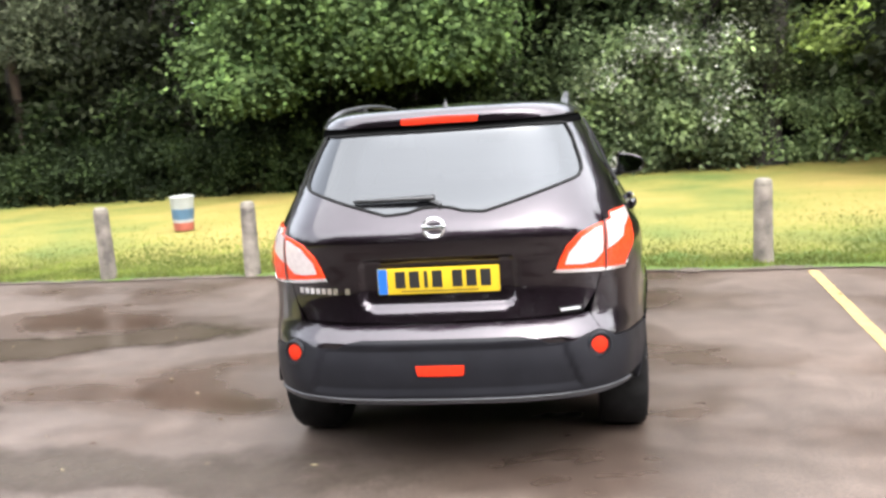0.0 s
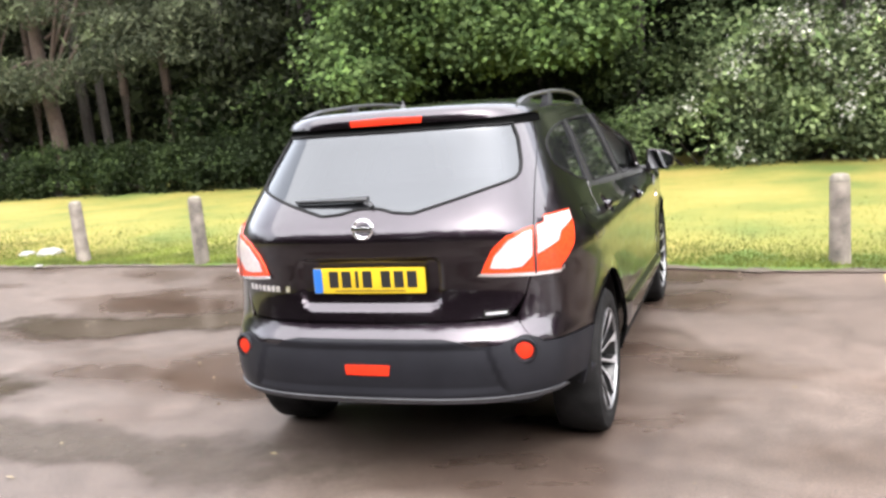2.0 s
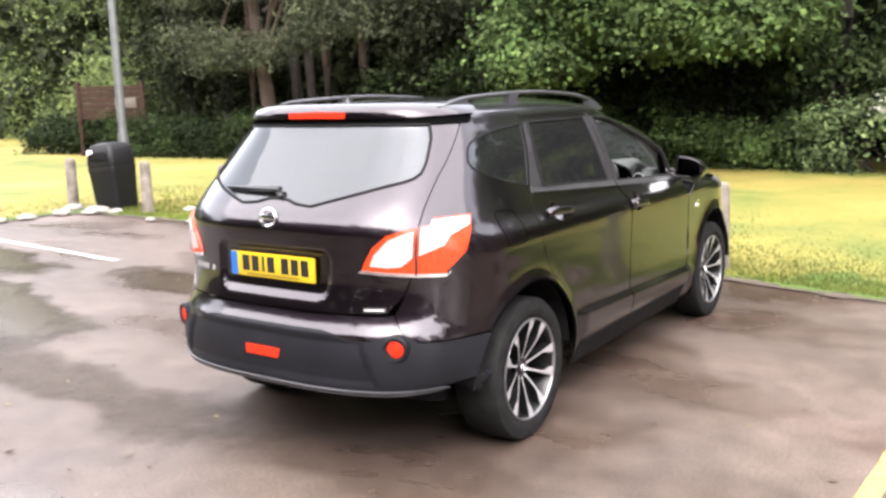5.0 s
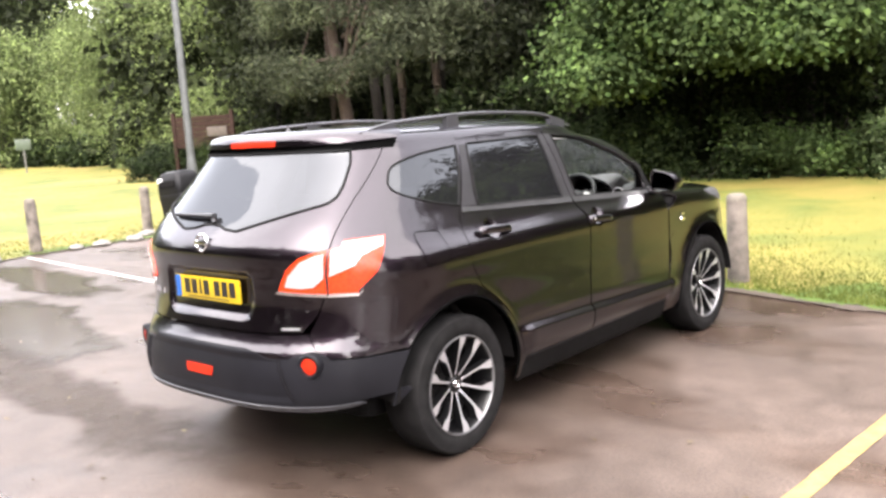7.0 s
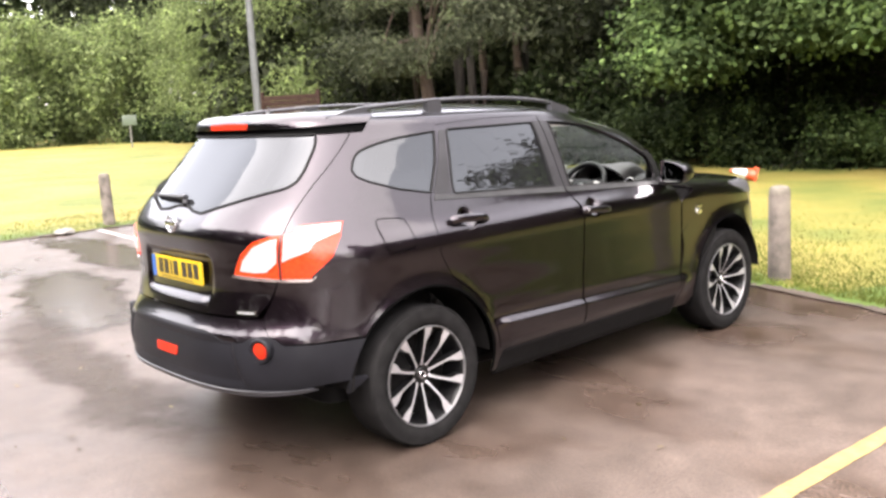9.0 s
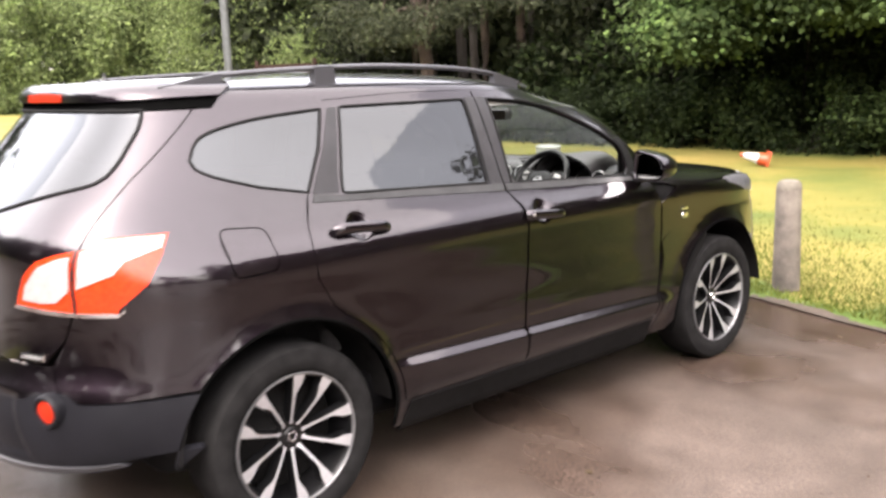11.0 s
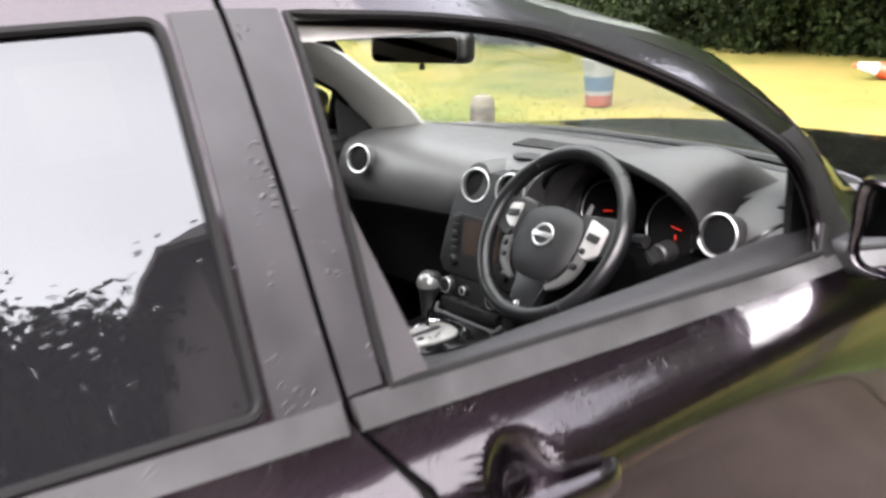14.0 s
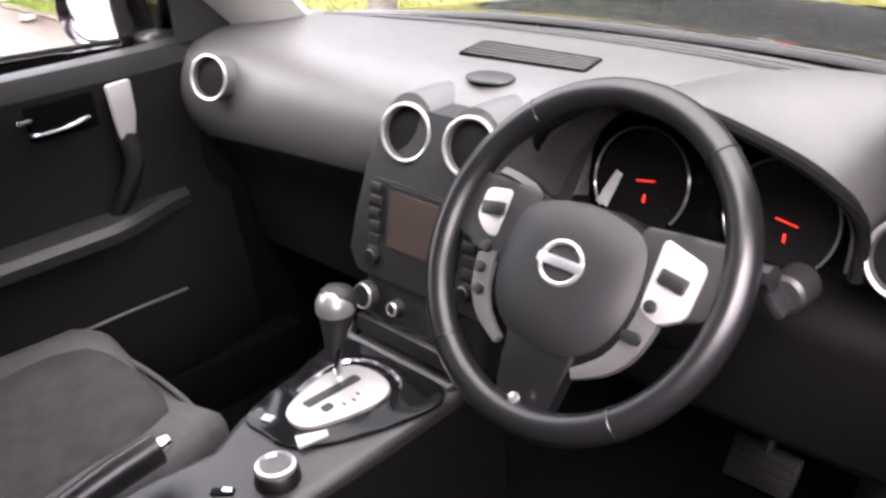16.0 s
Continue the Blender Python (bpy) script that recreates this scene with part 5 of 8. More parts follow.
part("screen", bm, SCREEN_MAT, unit)
for i in range(6):
    for sx in (-0.108, 0.078):
        bm = bmesh.new()
        box(bm, (0.022, 0.012, 0.007), face @ Matrix.Translation((sx, -0.058 + i * 0.019, 0.008)), 0.002)
        part("button", bm, CONSOLE, unit)
for cx in (-0.105, 0.078):
    bm = bmesh.new()
    lathe(bm, [(0.013, 0), (0.012, 0.012), (0.010, 0.014), (0.001, 0.0145)], 20, face @ Matrix.Translation((cx, -0.066, 0.006)))
    part("knob", bm, BLACK, unit)
# heater controls
face = Matrix.Translation((-0.015, 2.85, 0.81)) @ Matrix.Rotation(radians(90 - 14), 4, "X")
for cx, r in ((-0.092, 0.020), (-0.028, 0.011), (0.075, 0.020)):
    bm = bmesh.new()
    lathe(bm, [(r + 0.002, 0), (r + 0.001, 0.009), (r - 0.002, 0.015), (r - 0.004, 0.013), (0.001, 0.013)], 24, face @ Matrix.Translation((cx, 0.004, 0.004)))
    k = part("heater_knob", bm, CONSOLE, stack)
    bm = bmesh.new()
    lathe(bm, [(r - 0.003, 0), (r - 0.0035, 0.0155), (0.001, 0.016)], 20, face @ Matrix.Translation((cx, 0.004, 0.004)))
    part("knob_face", bm, BLACK, k)
    bm = bmesh.new()
    lathe(bm, [(r - 0.0005, 0.014), (r - 0.0015, 0.0165), (r - 0.003, 0.0165), (r - 0.0035, 0.014)], 24, face @ Matrix.Translation((cx, 0.004, 0.004)), close=True)
    part("knob_ring", bm, SILVER, k)
for i in range(5):
    bm = bmesh.new()
    box(bm, (0.022, 0.012, 0.008), face @ Matrix.Translation((-0.09 + i * 0.045, -0.028, 0.006)), 0.002)
    part("button", bm, DASH_LOW, stack)
# bright-edged tray under the heater panel
bm = bmesh.new()
tube(bm, [(-0.13, 2.83, 0.765), (-0.12, 2.812, 0.752), (0.09, 2.812, 0.752), (0.10, 2.83, 0.765)], 0.009, 8)
part("tray_edge", bm, CONSOLE, stack)
bm = bmesh.new()
box(bm, (0.20, 0.02, 0.028), Matrix.Translation((-0.015, 2.834, 0.776)), 0.004)
part("tray_slot", bm, BLACK, stack)

# instrument hood and gauges
LIP = resample(smooth_line([(0.142, 0.985), (0.150, 1.05), (0.175, 1.10), (0.215, 1.137), (0.27, 1.166), (0.335, 1.181), (0.39, 1.177), (0.48, 1.153), (0.528, 1.130), (0.547, 1.10), (0.545, 1.03)], 0.012), 44)
CREST = resample(smooth_line([(0.140, 0.985), (0.146, 1.05), (0.165, 1.09), (0.215, 1.122), (0.28, 1.148), (0.35, 1.170), (0.44, 1.186), (0.51, 1.187), (0.552, 1.168), (0.565, 1.12), (0.560, 1.03)], 0.012), 44)
rings = []
for t in np.linspace(0, 1, 14):
    y = 2.882 + 0.37 * t
    up, down = step(0.0, 0.42, t), step(0.42, 1.0, t) ** 0.9
    row = []
    for (x0, z0), (x1, z1) in zip(LIP, CREST):
        x, z = x0 + (x1 - x0) * up, z0 + (z1 - z0) * up
        z = z - max(0.0, z - 1.088) * down
        row.append((0.36 + (x - 0.36) * (1 - 0.02 * down), y + 0.035 * (1 - t) * step(1.14, 1.06, z), z))
    inner = [(0.36 + (x - 0.36) * 0.93, yy + 0.004, 1.08 + (z - 1.08) * 0.93 - 0.006) for x, yy, z in reversed(row)]
    rings.append(row + inner)
hood = loft_closed("instrument_hood", rings, DASH, dash, "curved grey hood over the gauges")
bm = bmesh.new()
tube(bm, [(x, y - 0.001, z - 0.004) for x, y, z in rings[0][:len(LIP)]], 0.0075, 8)
part("hood_lip", bm, DASH_LOW, hood)
# broad rounded cheek at the hood's inner end
outer = resample(smooth_line([(0.118, 2.886, 1.015), (0.132, 2.882, 1.066), (0.172, 2.880, 1.112), (0.215, 2.882, 1.142), (0.252, 2.886, 1.163)], 0.012), 18)
inner = resample(smooth_line([(0.168, 2.945, 1.010), (0.184, 2.945, 1.050), (0.208, 2.945, 1.084), (0.232, 2.945, 1.110), (0.258, 2.945, 1.132)], 0.012), 18)
rings = []
for a, b in zip(outer, inner):
    c = (a + b) / 2 + np.array([0.004, -0.010, 0.004])
    rings.append([tuple(a + [-0.004, 0.014, 0]), tuple(a), tuple(a * 0.7 + b * 0.3 + [0.003, -0.007, 0.003]), tuple(c), tuple(a * 0.3 + b * 0.7 + [0.003, -0.006, 0.003]), tuple(b), tuple(b + [-0.01, 0.02, 0])])
loft_closed("hood_cheek", rings, DASH, hood)
bm = bmesh.new()
box(bm, (0.42, 0.02, 0.19), Matrix.Translation((0.355, 3.03, 1.025)) @ Matrix.Rotation(radians(-16), 4, "X"), 0.01)
binnacle = part("instrument_panel", bm, GLOSS_BLACK, dash, "black instrument panel with red needles")
for gx, gz, a0 in ((0.246, 1.026, 200), (0.426, 1.024, 180)):
    m = Matrix.Translation((gx, 3.012, gz)) @ Matrix.Rotation(radians(90 - 16), 4, "X")
    bm = bmesh.new()
    ring_pts = [m @ Vector((0.066 * math.cos(a), 0.066 * math.sin(a), 0.004)) for a in np.linspace(radians(-40), radians(220), 40)]
    tube(bm, ring_pts, 0.0017, 6)
    g = part("gauge_ring", bm, SILVER, binnacle)
    bm = bmesh.new()
    lathe(bm, [(0.063, 0), (0.062, 0.003), (0.05, 0.0015), (0.001, 0.001)], 36, m @ Matrix.Translation((0, 0, -0.002)))
    part("gauge_dial", bm, BLACK, g)
    for k in range(9):
        a = radians(215 - k * 31)
        bm = bmesh.new()
        box(bm, (0.009, 0.0018, 0.001), m @ Matrix.Rotation(a, 4, "Z") @ Matrix.Translation((0.052, 0, 0.003)))
        part("mark", bm, CONSOLE, g)
    bm = bmesh.new()
    tube(bm, [m @ Vector((-0.004, 0.0, 0.006)), m @ Vector((0.022 * math.cos(radians(a0 - 180)), 0.022 * math.sin(radians(a0 - 180)) - 0.004, 0.006))], 0.0011, 6)
    part("needle", bm, DIAL_RED, g)
    bm = bmesh.new()
    box(bm, (0.003, 0.010, 0.001), m @ Matrix.Translation((0.010, -0.020, 0.005)))
    part("warning_light", bm, DIAL_RED, g)
bm = bmesh.new()
slab(bm, [(-0.010, -0.022), (0.008, -0.022), (0.012, 0.024), (0.002, 0.026)], 0.001, Matrix.Translation((0.215, 2.985, 1.018)) @ Matrix.Rotation(radians(74), 4, "X") @ Matrix.Rotation(radians(-12), 4, "Z"))
part("sticker", bm, PAPER, binnacle)

# steering column and wheel
SW = Matrix.Translation((0.338, 2.753, 1.0525)) @ Matrix.Rotation(radians(-2), 4, "Z") @ Matrix.Rotation(radians(90 - 35.5), 4, "X")
bm = bmesh.new()
lathe(bm, [(0.055, -0.22), (0.062, -0.10), (0.060, -0.05), (0.05, -0.045)], 28, SW)
column = part("steering_column", bm, DASH_LOW, dash)
for pts, mat in (([(-0.055, 0.02, -0.075), (-0.13, 0.055, -0.07), (-0.175, 0.062, -0.066)], BLACK), ([(0.055, 0.02, -0.075), (0.12, 0.04, -0.07), (0.165, 0.045, -0.066)], BLACK)):
    bm = bmesh.new()
    tube(bm, [SW @ Vector(p) for p in smooth_line(pts, 0.02)], lambda t: 0.009 + 0.004 * (t > 0.6), 8)
    part("column_stalk", bm, mat, column)
bm = bmesh.new()
RIM = 0.168
tube(bm, [SW @ Vector((RIM * math.cos(a), RIM * math.sin(a), 0.0)) for a in np.linspace(0, 2 * math.pi, 144, endpoint=False)], 0.0158, 20, closed=True, up=SW.to_3x3() @ Vector((0, 0, 1)), flat=1.05)
wheel_s = part("steering_wheel", bm, LEATHER, car, "black leather steering wheel with silver spokes")
for a in (50, 130, 230, 310):
    bm = bmesh.new()
    c = Vector((RIM * math.cos(radians(a)), RIM * math.sin(radians(a)), 0))
    d = c.normalized()
    tube(bm, [SW @ (c + d * 0.0160 * math.cos(q) + Vector((0, 0, 1)) * 0.0166 * math.sin(q)) for q in np.linspace(0, 2 * math.pi, 20, endpoint=False)], 0.0012, 5, closed=True)
    part("stitch_seam", bm, BLACK, wheel_s)


def dome(bm, outline, h0, h1, m, inset=0.82):
    """A cushion-like solid over an outline: a raised, softly rounded top."""
    o = np.array(outline, float)
    c = o.mean(0)
    rows = []
    for k, z in ((1.0, -0.02), (1.0, h0), (0.97, h0 + 0.5 * (h1 - h0)), (inset, h0 + 0.85 * (h1 - h0)), (0.5, h1), (0.2, h1 + 0.001)):
        rows.append([bm.verts.new(m @ Vector((*(c + (p - c) * k), z))) for p in o])
    n = len(o)
    for a, b in zip(rows, rows[1:]):
        for i in range(n):
            bm.faces.new((a[i], a[(i + 1) % n], b[(i + 1) % n], b[i]))
    bm.faces.new(rows[0])
    bm.faces.new(rows[-1])


bm = bmesh.new()
boss_o = smooth_line([(-0.066, 0.052), (0.0, 0.066), (0.066, 0.052), (0.083, 0.018), (0.079, -0.040), (0.048, -0.078), (0.0, -0.086), (-0.048, -0.078), (-0.079, -0.040), (-0.083, 0.018)], 0.012, True)
dome(bm, boss_o, -0.008, 0.016, SW @ Matrix.Translation((0, -0.012, 0)))
part("airbag_cover", bm, BOSS, wheel_s, "dark grey horn pad")
bm = bmesh.new()
slab(bm, rounded([(-0.030, -0.166), (0.030, -0.166), (0.036, -0.13), (0.046, -0.075), (-0.046, -0.075), (-0.036, -0.13)], 0.010), 0.018, SW @ Matrix.Translation((0, -0.075, -0.014)) @ Matrix.Rotation(radians(7), 4, "X") @ Matrix.Translation((0, 0.075, 0)), 0.006)
part("lower_spoke", bm, LEATHER, wheel_s)
for sx in (-1, 1):
    # dark arm from the pad to the rim, bending into the rim
    bm = bmesh.new()
    o = [(0.060, 0.056), (0.105, 0.058), (0.164, 0.062), (0.166, 0.010), (0.150, -0.012), (0.118, -0.020), (0.070, -0.030)]
    o = [(sx * x, y) for x, y in o][::-sx]
    slab(bm, rounded(o, 0.010), 0.018, SW @ Matrix.Translation((0, -0.006, -0.016)), 0.005)
    part("wheel_spoke", bm, BOSS, wheel_s)
    # silver trim: a broad lobe, then a tapering tail that sweeps down round the pad
    bm = bmesh.new()
    lobe = [(0.088, 0.044), (0.137, 0.030), (0.135, -0.020), (0.112, -0.034), (0.089, -0.026)] if sx > 0 else [(0.098, 0.043), (0.131, 0.038), (0.132, 0.006), (0.116, -0.008), (0.099, -0.012)]
    slab(bm, rounded([(sx * x, y) for x, y in lobe][::-sx], 0.008), 0.009, SW @ Matrix.Translation((0, 0, -0.003)), 0.002)
    silver = part("spoke_trim", bm, GATE_SILVER, wheel_s, "satin silver trim with buttons")
    wide = 1.0 if sx > 0 else 0.7
    tail = smooth_line([(0.112, -0.030), (0.109, -0.050), (0.099, -0.075), (0.078, -0.096), (0.050, -0.110)], 0.012)
    inner = smooth_line([(0.044, -0.101), (0.070, -0.080), (0.083, -0.055), (0.0885, -0.022)], 0.012)
    inner = inner + (1 - wide) * np.array([0.006, -0.004])
    # same trim as the lobe, its shade put into a darker silver
    bm = bmesh.new()
    slab(bm, [(sx * x, y) for x, y in np.concatenate([tail, inner])][::-sx], 0.0085, SW @ Matrix.Translation((0, 0, -0.0035)), 0.002)
    part("trim_tail", bm, TAIL_SILVER, silver)
    face_ = SW @ Matrix.Translation((0, 0, 0.006))
    bm = bmesh.new()
    box(bm, (0.030, 0.015, 0.006), face_ @ Matrix.Translation((sx * 0.112, 0.008 if sx > 0 else 0.018, 0.002)) @ Matrix.Rotation(radians(-sx * 8), 4, "Z"), 0.003)
    part("rocker_button", bm, BLACK, silver)
    for bx, by, bl in ((0.1005, -0.020, 0.0), (0.094, -0.052, 0.004)) if sx > 0 else ((0.101, -0.022, 0.0), (0.099, -0.044, 0.0), (0.090, -0.066, 0.0)):
        bm = bmesh.new()
        slab(bm, [(sx * bx + 0.0062 * math.cos(q) + bl * math.copysign(1, math.cos(q)), by + 0.0062 * math.sin(q)) for q in np.linspace(0, 2 * math.pi, 20, endpoint=False) + 0.01], 0.005, face_, 0.0015)
        part("button", bm, BLACK, silver)
em = SW @ Matrix.Translation((0, -0.012, 0.0165))
bm = bmesh.new()
tube(bm, [em @ Vector((0.024 * math.cos(a), 0.021 * math.sin(a), 0.001)) for a in np.linspace(0, 2 * math.pi, 30, endpoint=False)], 0.0026, 8, closed=True)
e2 = part("emblem_ring", bm, SILVER, wheel_s)
bm = bmesh.new()
box(bm, (0.054, 0.010, 0.004), em @ Matrix.Translation((0, 0, 0.002)), 0.001)
part("emblem_bar", bm, SILVER, e2)
bm = bmesh.new()
lathe(bm, [(0.006, 0), (0.0055, 0.004), (0.001, 0.005)], 12, SW @ Matrix.Translation((0.0, -0.150, 0.004)))
part("spoke_clip", bm, SILVER, wheel_s)

# twist ignition switch beside the column
bm = bmesh.new()
m = Matrix.Translation((0.501, 2.88, 1.016)) @ Matrix.Rotation(radians(90), 4, "X")
lathe(bm, [(0.021, -0.02), (0.020, 0.012), (0.016, 0.016), (0.001, 0.016)], 24, m)
ig = part("ignition_switch", bm, CONSOLE, dash)
bm = bmesh.new()
box(bm, (0.011, 0.030, 0.028), m @ Matrix.Rotation(radians(40), 4, "Z") @ Matrix.Translation((0, 0, 0.028)), 0.005)
part("ignition_knob", bm, BOSS, ig)
# seam on the dash end by the driver's door
bm = bmesh.new()
tube(bm, smooth_line([(0.62, 2.905, 0.99), (0.655, 2.89, 1.05), (0.70, 2.90, 1.09), (0.722, 2.98, 1.108)], 0.02), 0.004, 6)
part("dash_seam", bm, BLACK, dash)
bm = bmesh.new()
box(bm, (0.05, 0.07, 0.006), Matrix.Translation((0.675, 3.03, 1.109)) @ Matrix.Rotation(radians(20), 4, "Z"), 0.002)
part("window_demister", bm, BLACK, dash)

# lower dash and knee panel, footwell, pedals
bm = bmesh.new()
box(bm, (0.50, 0.20, 0.22), Matrix.Translation((0.37, 3.05, 0.875)) @ Matrix.Rotation(radians(14), 4, "X"), 0.03, 3)
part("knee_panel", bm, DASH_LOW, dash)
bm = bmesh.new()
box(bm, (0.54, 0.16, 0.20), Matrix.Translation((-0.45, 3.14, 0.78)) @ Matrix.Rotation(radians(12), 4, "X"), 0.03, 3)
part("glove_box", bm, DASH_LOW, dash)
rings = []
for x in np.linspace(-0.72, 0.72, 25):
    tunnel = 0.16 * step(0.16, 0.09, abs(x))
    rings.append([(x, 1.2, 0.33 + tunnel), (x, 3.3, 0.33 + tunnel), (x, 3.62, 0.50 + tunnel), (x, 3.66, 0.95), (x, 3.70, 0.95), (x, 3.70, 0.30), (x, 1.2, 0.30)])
# side and bulkhead boxes added to stop daylight leaking in under the dash
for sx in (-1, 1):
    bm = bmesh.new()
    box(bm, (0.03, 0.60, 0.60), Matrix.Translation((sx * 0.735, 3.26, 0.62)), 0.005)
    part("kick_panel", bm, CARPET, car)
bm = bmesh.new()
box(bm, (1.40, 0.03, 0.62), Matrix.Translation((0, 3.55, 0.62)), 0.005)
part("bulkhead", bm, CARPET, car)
# added to plug the lit gap between door trim and floor
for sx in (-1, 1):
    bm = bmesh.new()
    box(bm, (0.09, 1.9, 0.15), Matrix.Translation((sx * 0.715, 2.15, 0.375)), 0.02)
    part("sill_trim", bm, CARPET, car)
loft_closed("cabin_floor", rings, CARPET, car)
bm = bmesh.new()
box(bm, (0.12, 0.012, 0.075), Matrix.Translation((0.313, 3.318, 0.424)) @ Matrix.Rotation(radians(-35), 4, "X"), 0.004)
pedal = part("brake_pedal", bm, BLACK, car, "rubber pedal with bright strips")
for i in range(4):
    bm = bmesh.new()
    box(bm, (0.105, 0.006, 0.007), Matrix.Translation((0.313, 3.318, 0.424)) @ Matrix.Rotation(radians(-35), 4, "X") @ Matrix.Translation((0, -0.008, -0.024 + i * 0.016)), 0.001)
    part("strip", bm, CONSOLE, pedal)
bm = bmesh.new()
tube(bm, [(0.313, 3.33, 0.44), (0.315, 3.42, 0.60), (0.32, 3.50, 0.75)], 0.012, 8)
part("pedal_arm", bm, BLACK, pedal)
bm = bmesh.new()
box(bm, (0.055, 0.012, 0.16), Matrix.Translation((0.47, 3.42, 0.43)) @ Matrix.Rotation(radians(-30), 4, "X"), 0.005)
part("accelerator", bm, BLACK, car)

# centre console: grey top, black gear surround, gate, lever, dial, handbrake
rings = []
for y, z, xl, xr in ((2.10, 0.70, -0.105, 0.105), (2.30, 0.715, -0.105, 0.105), (2.45, 0.725, -0.10, 0.095), (2.54, 0.733, -0.075, 0.092), (2.60, 0.738, -0.102, 0.098), (2.70, 0.745, -0.118, 0.105), (2.80, 0.752, -0.125, 0.108), (2.90, 0.76, -0.12, 0.105)):
    o = rounded([(xl, 0.36), (xl, z), (xr, z), (xr, 0.36)], [0.001, 0.018, 0.018, 0.001], 5)
    rings.append([(x, y, zz) for x, zz in o])
console = loft_closed("centre_console", rings, CONSOLE, car, "grey centre console")
console.data.materials.append(DASH_LOW)
# low side faces go near-black, the footwell's shade put into their colour
for f in console.data.polygons:
    f.material_index = int(abs(f.normal.z) < 0.3 and f.center.z < 0.69)
G = Matrix.Translation((-0.01, 2.69, 0.7455)) @ Matrix.Rotation(radians(4), 4, "X")
bm = bmesh.new()
o = smooth_line([(-0.070, -0.080), (-0.03, -0.088), (0.03, -0.075), (0.085, 0.02), (0.095, 0.10), (0.0, 0.115), (-0.095, 0.10), (-0.085, 0.0)], 0.012, True)
slab(bm, o * [1.12, 1.06], 0.005, G, 0.002)
sur = part("gear_surround", bm, GLOSS_BLACK, console, "gloss black gear surround")
bm = bmesh.new()
o = smooth_line([(-0.030, -0.055), (0.008, -0.060), (0.032, -0.03), (0.052, 0.035), (0.040, 0.068), (0.0, 0.078), (-0.042, 0.066), (-0.054, 0.03), (-0.048, -0.02)], 0.01, True)
slab(bm, o, 0.006, G @ Matrix.Translation((0, 0, 0.005)), 0.002)
gate = part("gear_gate", bm, GATE_SILVER, sur, "silver selector gate")
bm = bmesh.new()
tube(bm, [G @ Vector((x * 1.16, y * 1.12 + 0.006, 0.008)) for x, y in o[int(len(o) * 0.42):int(len(o) * 0.95)]], 0.0032, 6)
part("gate_frame", bm, CHROME, gate)
for pts in ([(-0.028, -0.030), (-0.012, -0.030), (-0.002, 0.055), (-0.018, 0.055)], [(0.0, -0.022), (0.014, -0.022), (0.014, -0.006), (0.0, -0.006)]):
    bm = bmesh.new()
    slab(bm, rounded(pts, 0.004), 0.0012, G @ Matrix.Translation((0, 0, 0.0112)))
    part("gate_slot", bm, BLACK, gate)
for x, y in ((0.018, 0.03), (0.024, 0.018), (0.020, 0.004)):
    bm = bmesh.new()
    box(bm, (0.006, 0.003, 0.001), G @ Matrix.Translation((x, y, 0.0117)))
    part("gate_mark", bm, BLACK, gate)
bm = bmesh.new()
slab(bm, [(-0.012, -0.02), (0.012, -0.02), (0.006, 0.02), (-0.006, 0.02)], 0.004, G @ Matrix.Translation((0.035, -0.062, 0.005)) @ Matrix.Rotation(radians(-25), 4, "Z"))
part("gate_tab", bm, GATE_SILVER, sur)
bm = bmesh.new()
slab(bm, [(-0.008, -0.006), (0.008, -0.006), (0.008, 0.006), (-0.008, 0.006)], 0.003, G @ Matrix.Translation((-0.045, -0.074, 0.0052)) @ Matrix.Rotation(radians(20), 4, "Z"))
part("gate_tab", bm, GATE_SILVER, sur)
top = Vector((-0.060, 2.752, 0.852))
bm = bmesh.new()
tube(bm, [(-0.046, 2.728, 0.745), (-0.052, 2.738, 0.79), (-0.056, 2.745, 0.815)], 0.006, 10)
lever = part("gear_lever", bm, CHROME, console, "grey gear lever with a silver-topped knob")
bm = bmesh.new()
lathe(bm, [(0.008, -0.078), (0.013, -0.055), (0.019, -0.03), (0.025, -0.01), (0.0275, 0.008), (0.025, 0.022), (0.017, 0.030), (0.001, 0.033)], 28, Matrix.Translation(top) @ Matrix.Rotation(radians(-14), 4, "X"))
knob = part("lever_knob", bm, BOSS, lever)
bm = bmesh.new()
bmesh.ops.create_uvsphere(bm, u_segments=24, v_segments=14, radius=0.0282, matrix=Matrix.Translation(top + Vector((0.002, -0.004, 0.004))) @ Matrix.Diagonal((0.98, 0.98, 1.0, 1)))
for v in list(bm.verts):
    if v.co.z < top.z - 0.006:
        bm.verts.remove(v)
part("knob_cap", bm, surface("knob_grey", (0.24, 0.238, 0.235), 0.34, metal=0.6, vary=0.06), knob)
bm = bmesh.new()
D = Matrix.Translation((0.042, 2.560, 0.735))
lathe(bm, [(0.029, 0), (0.027, 0.016), (0.024, 0.019)], 28, D)
dial = part("drive_mode_dial", bm, BLACK, console, "black dial with a bright ring")
bm = bmesh.new()
lathe(bm, [(0.025, 0.018), (0.0245, 0.024), (0.021, 0.025), (0.018, 0.022), (0.017, 0.019)], 28, D, close=True)
part("dial_ring", bm, SILVER, dial)
bm = bmesh.new()
lathe(bm, [(0.019, 0.012), (0.0185, 0.022), (0.001, 0.023)], 24, D)
part("dial_face", bm, TAIL_SILVER, dial)
bm = bmesh.new()
box(bm, (0.012, 0.030, 0.004), Matrix.Translation((0.005, 2.505, 0.731)) @ Matrix.Rotation(radians(-50), 4, "Z"), 0.002)
sw_ = part("console_switch", bm, DASH_LOW, console)
bm = bmesh.new()
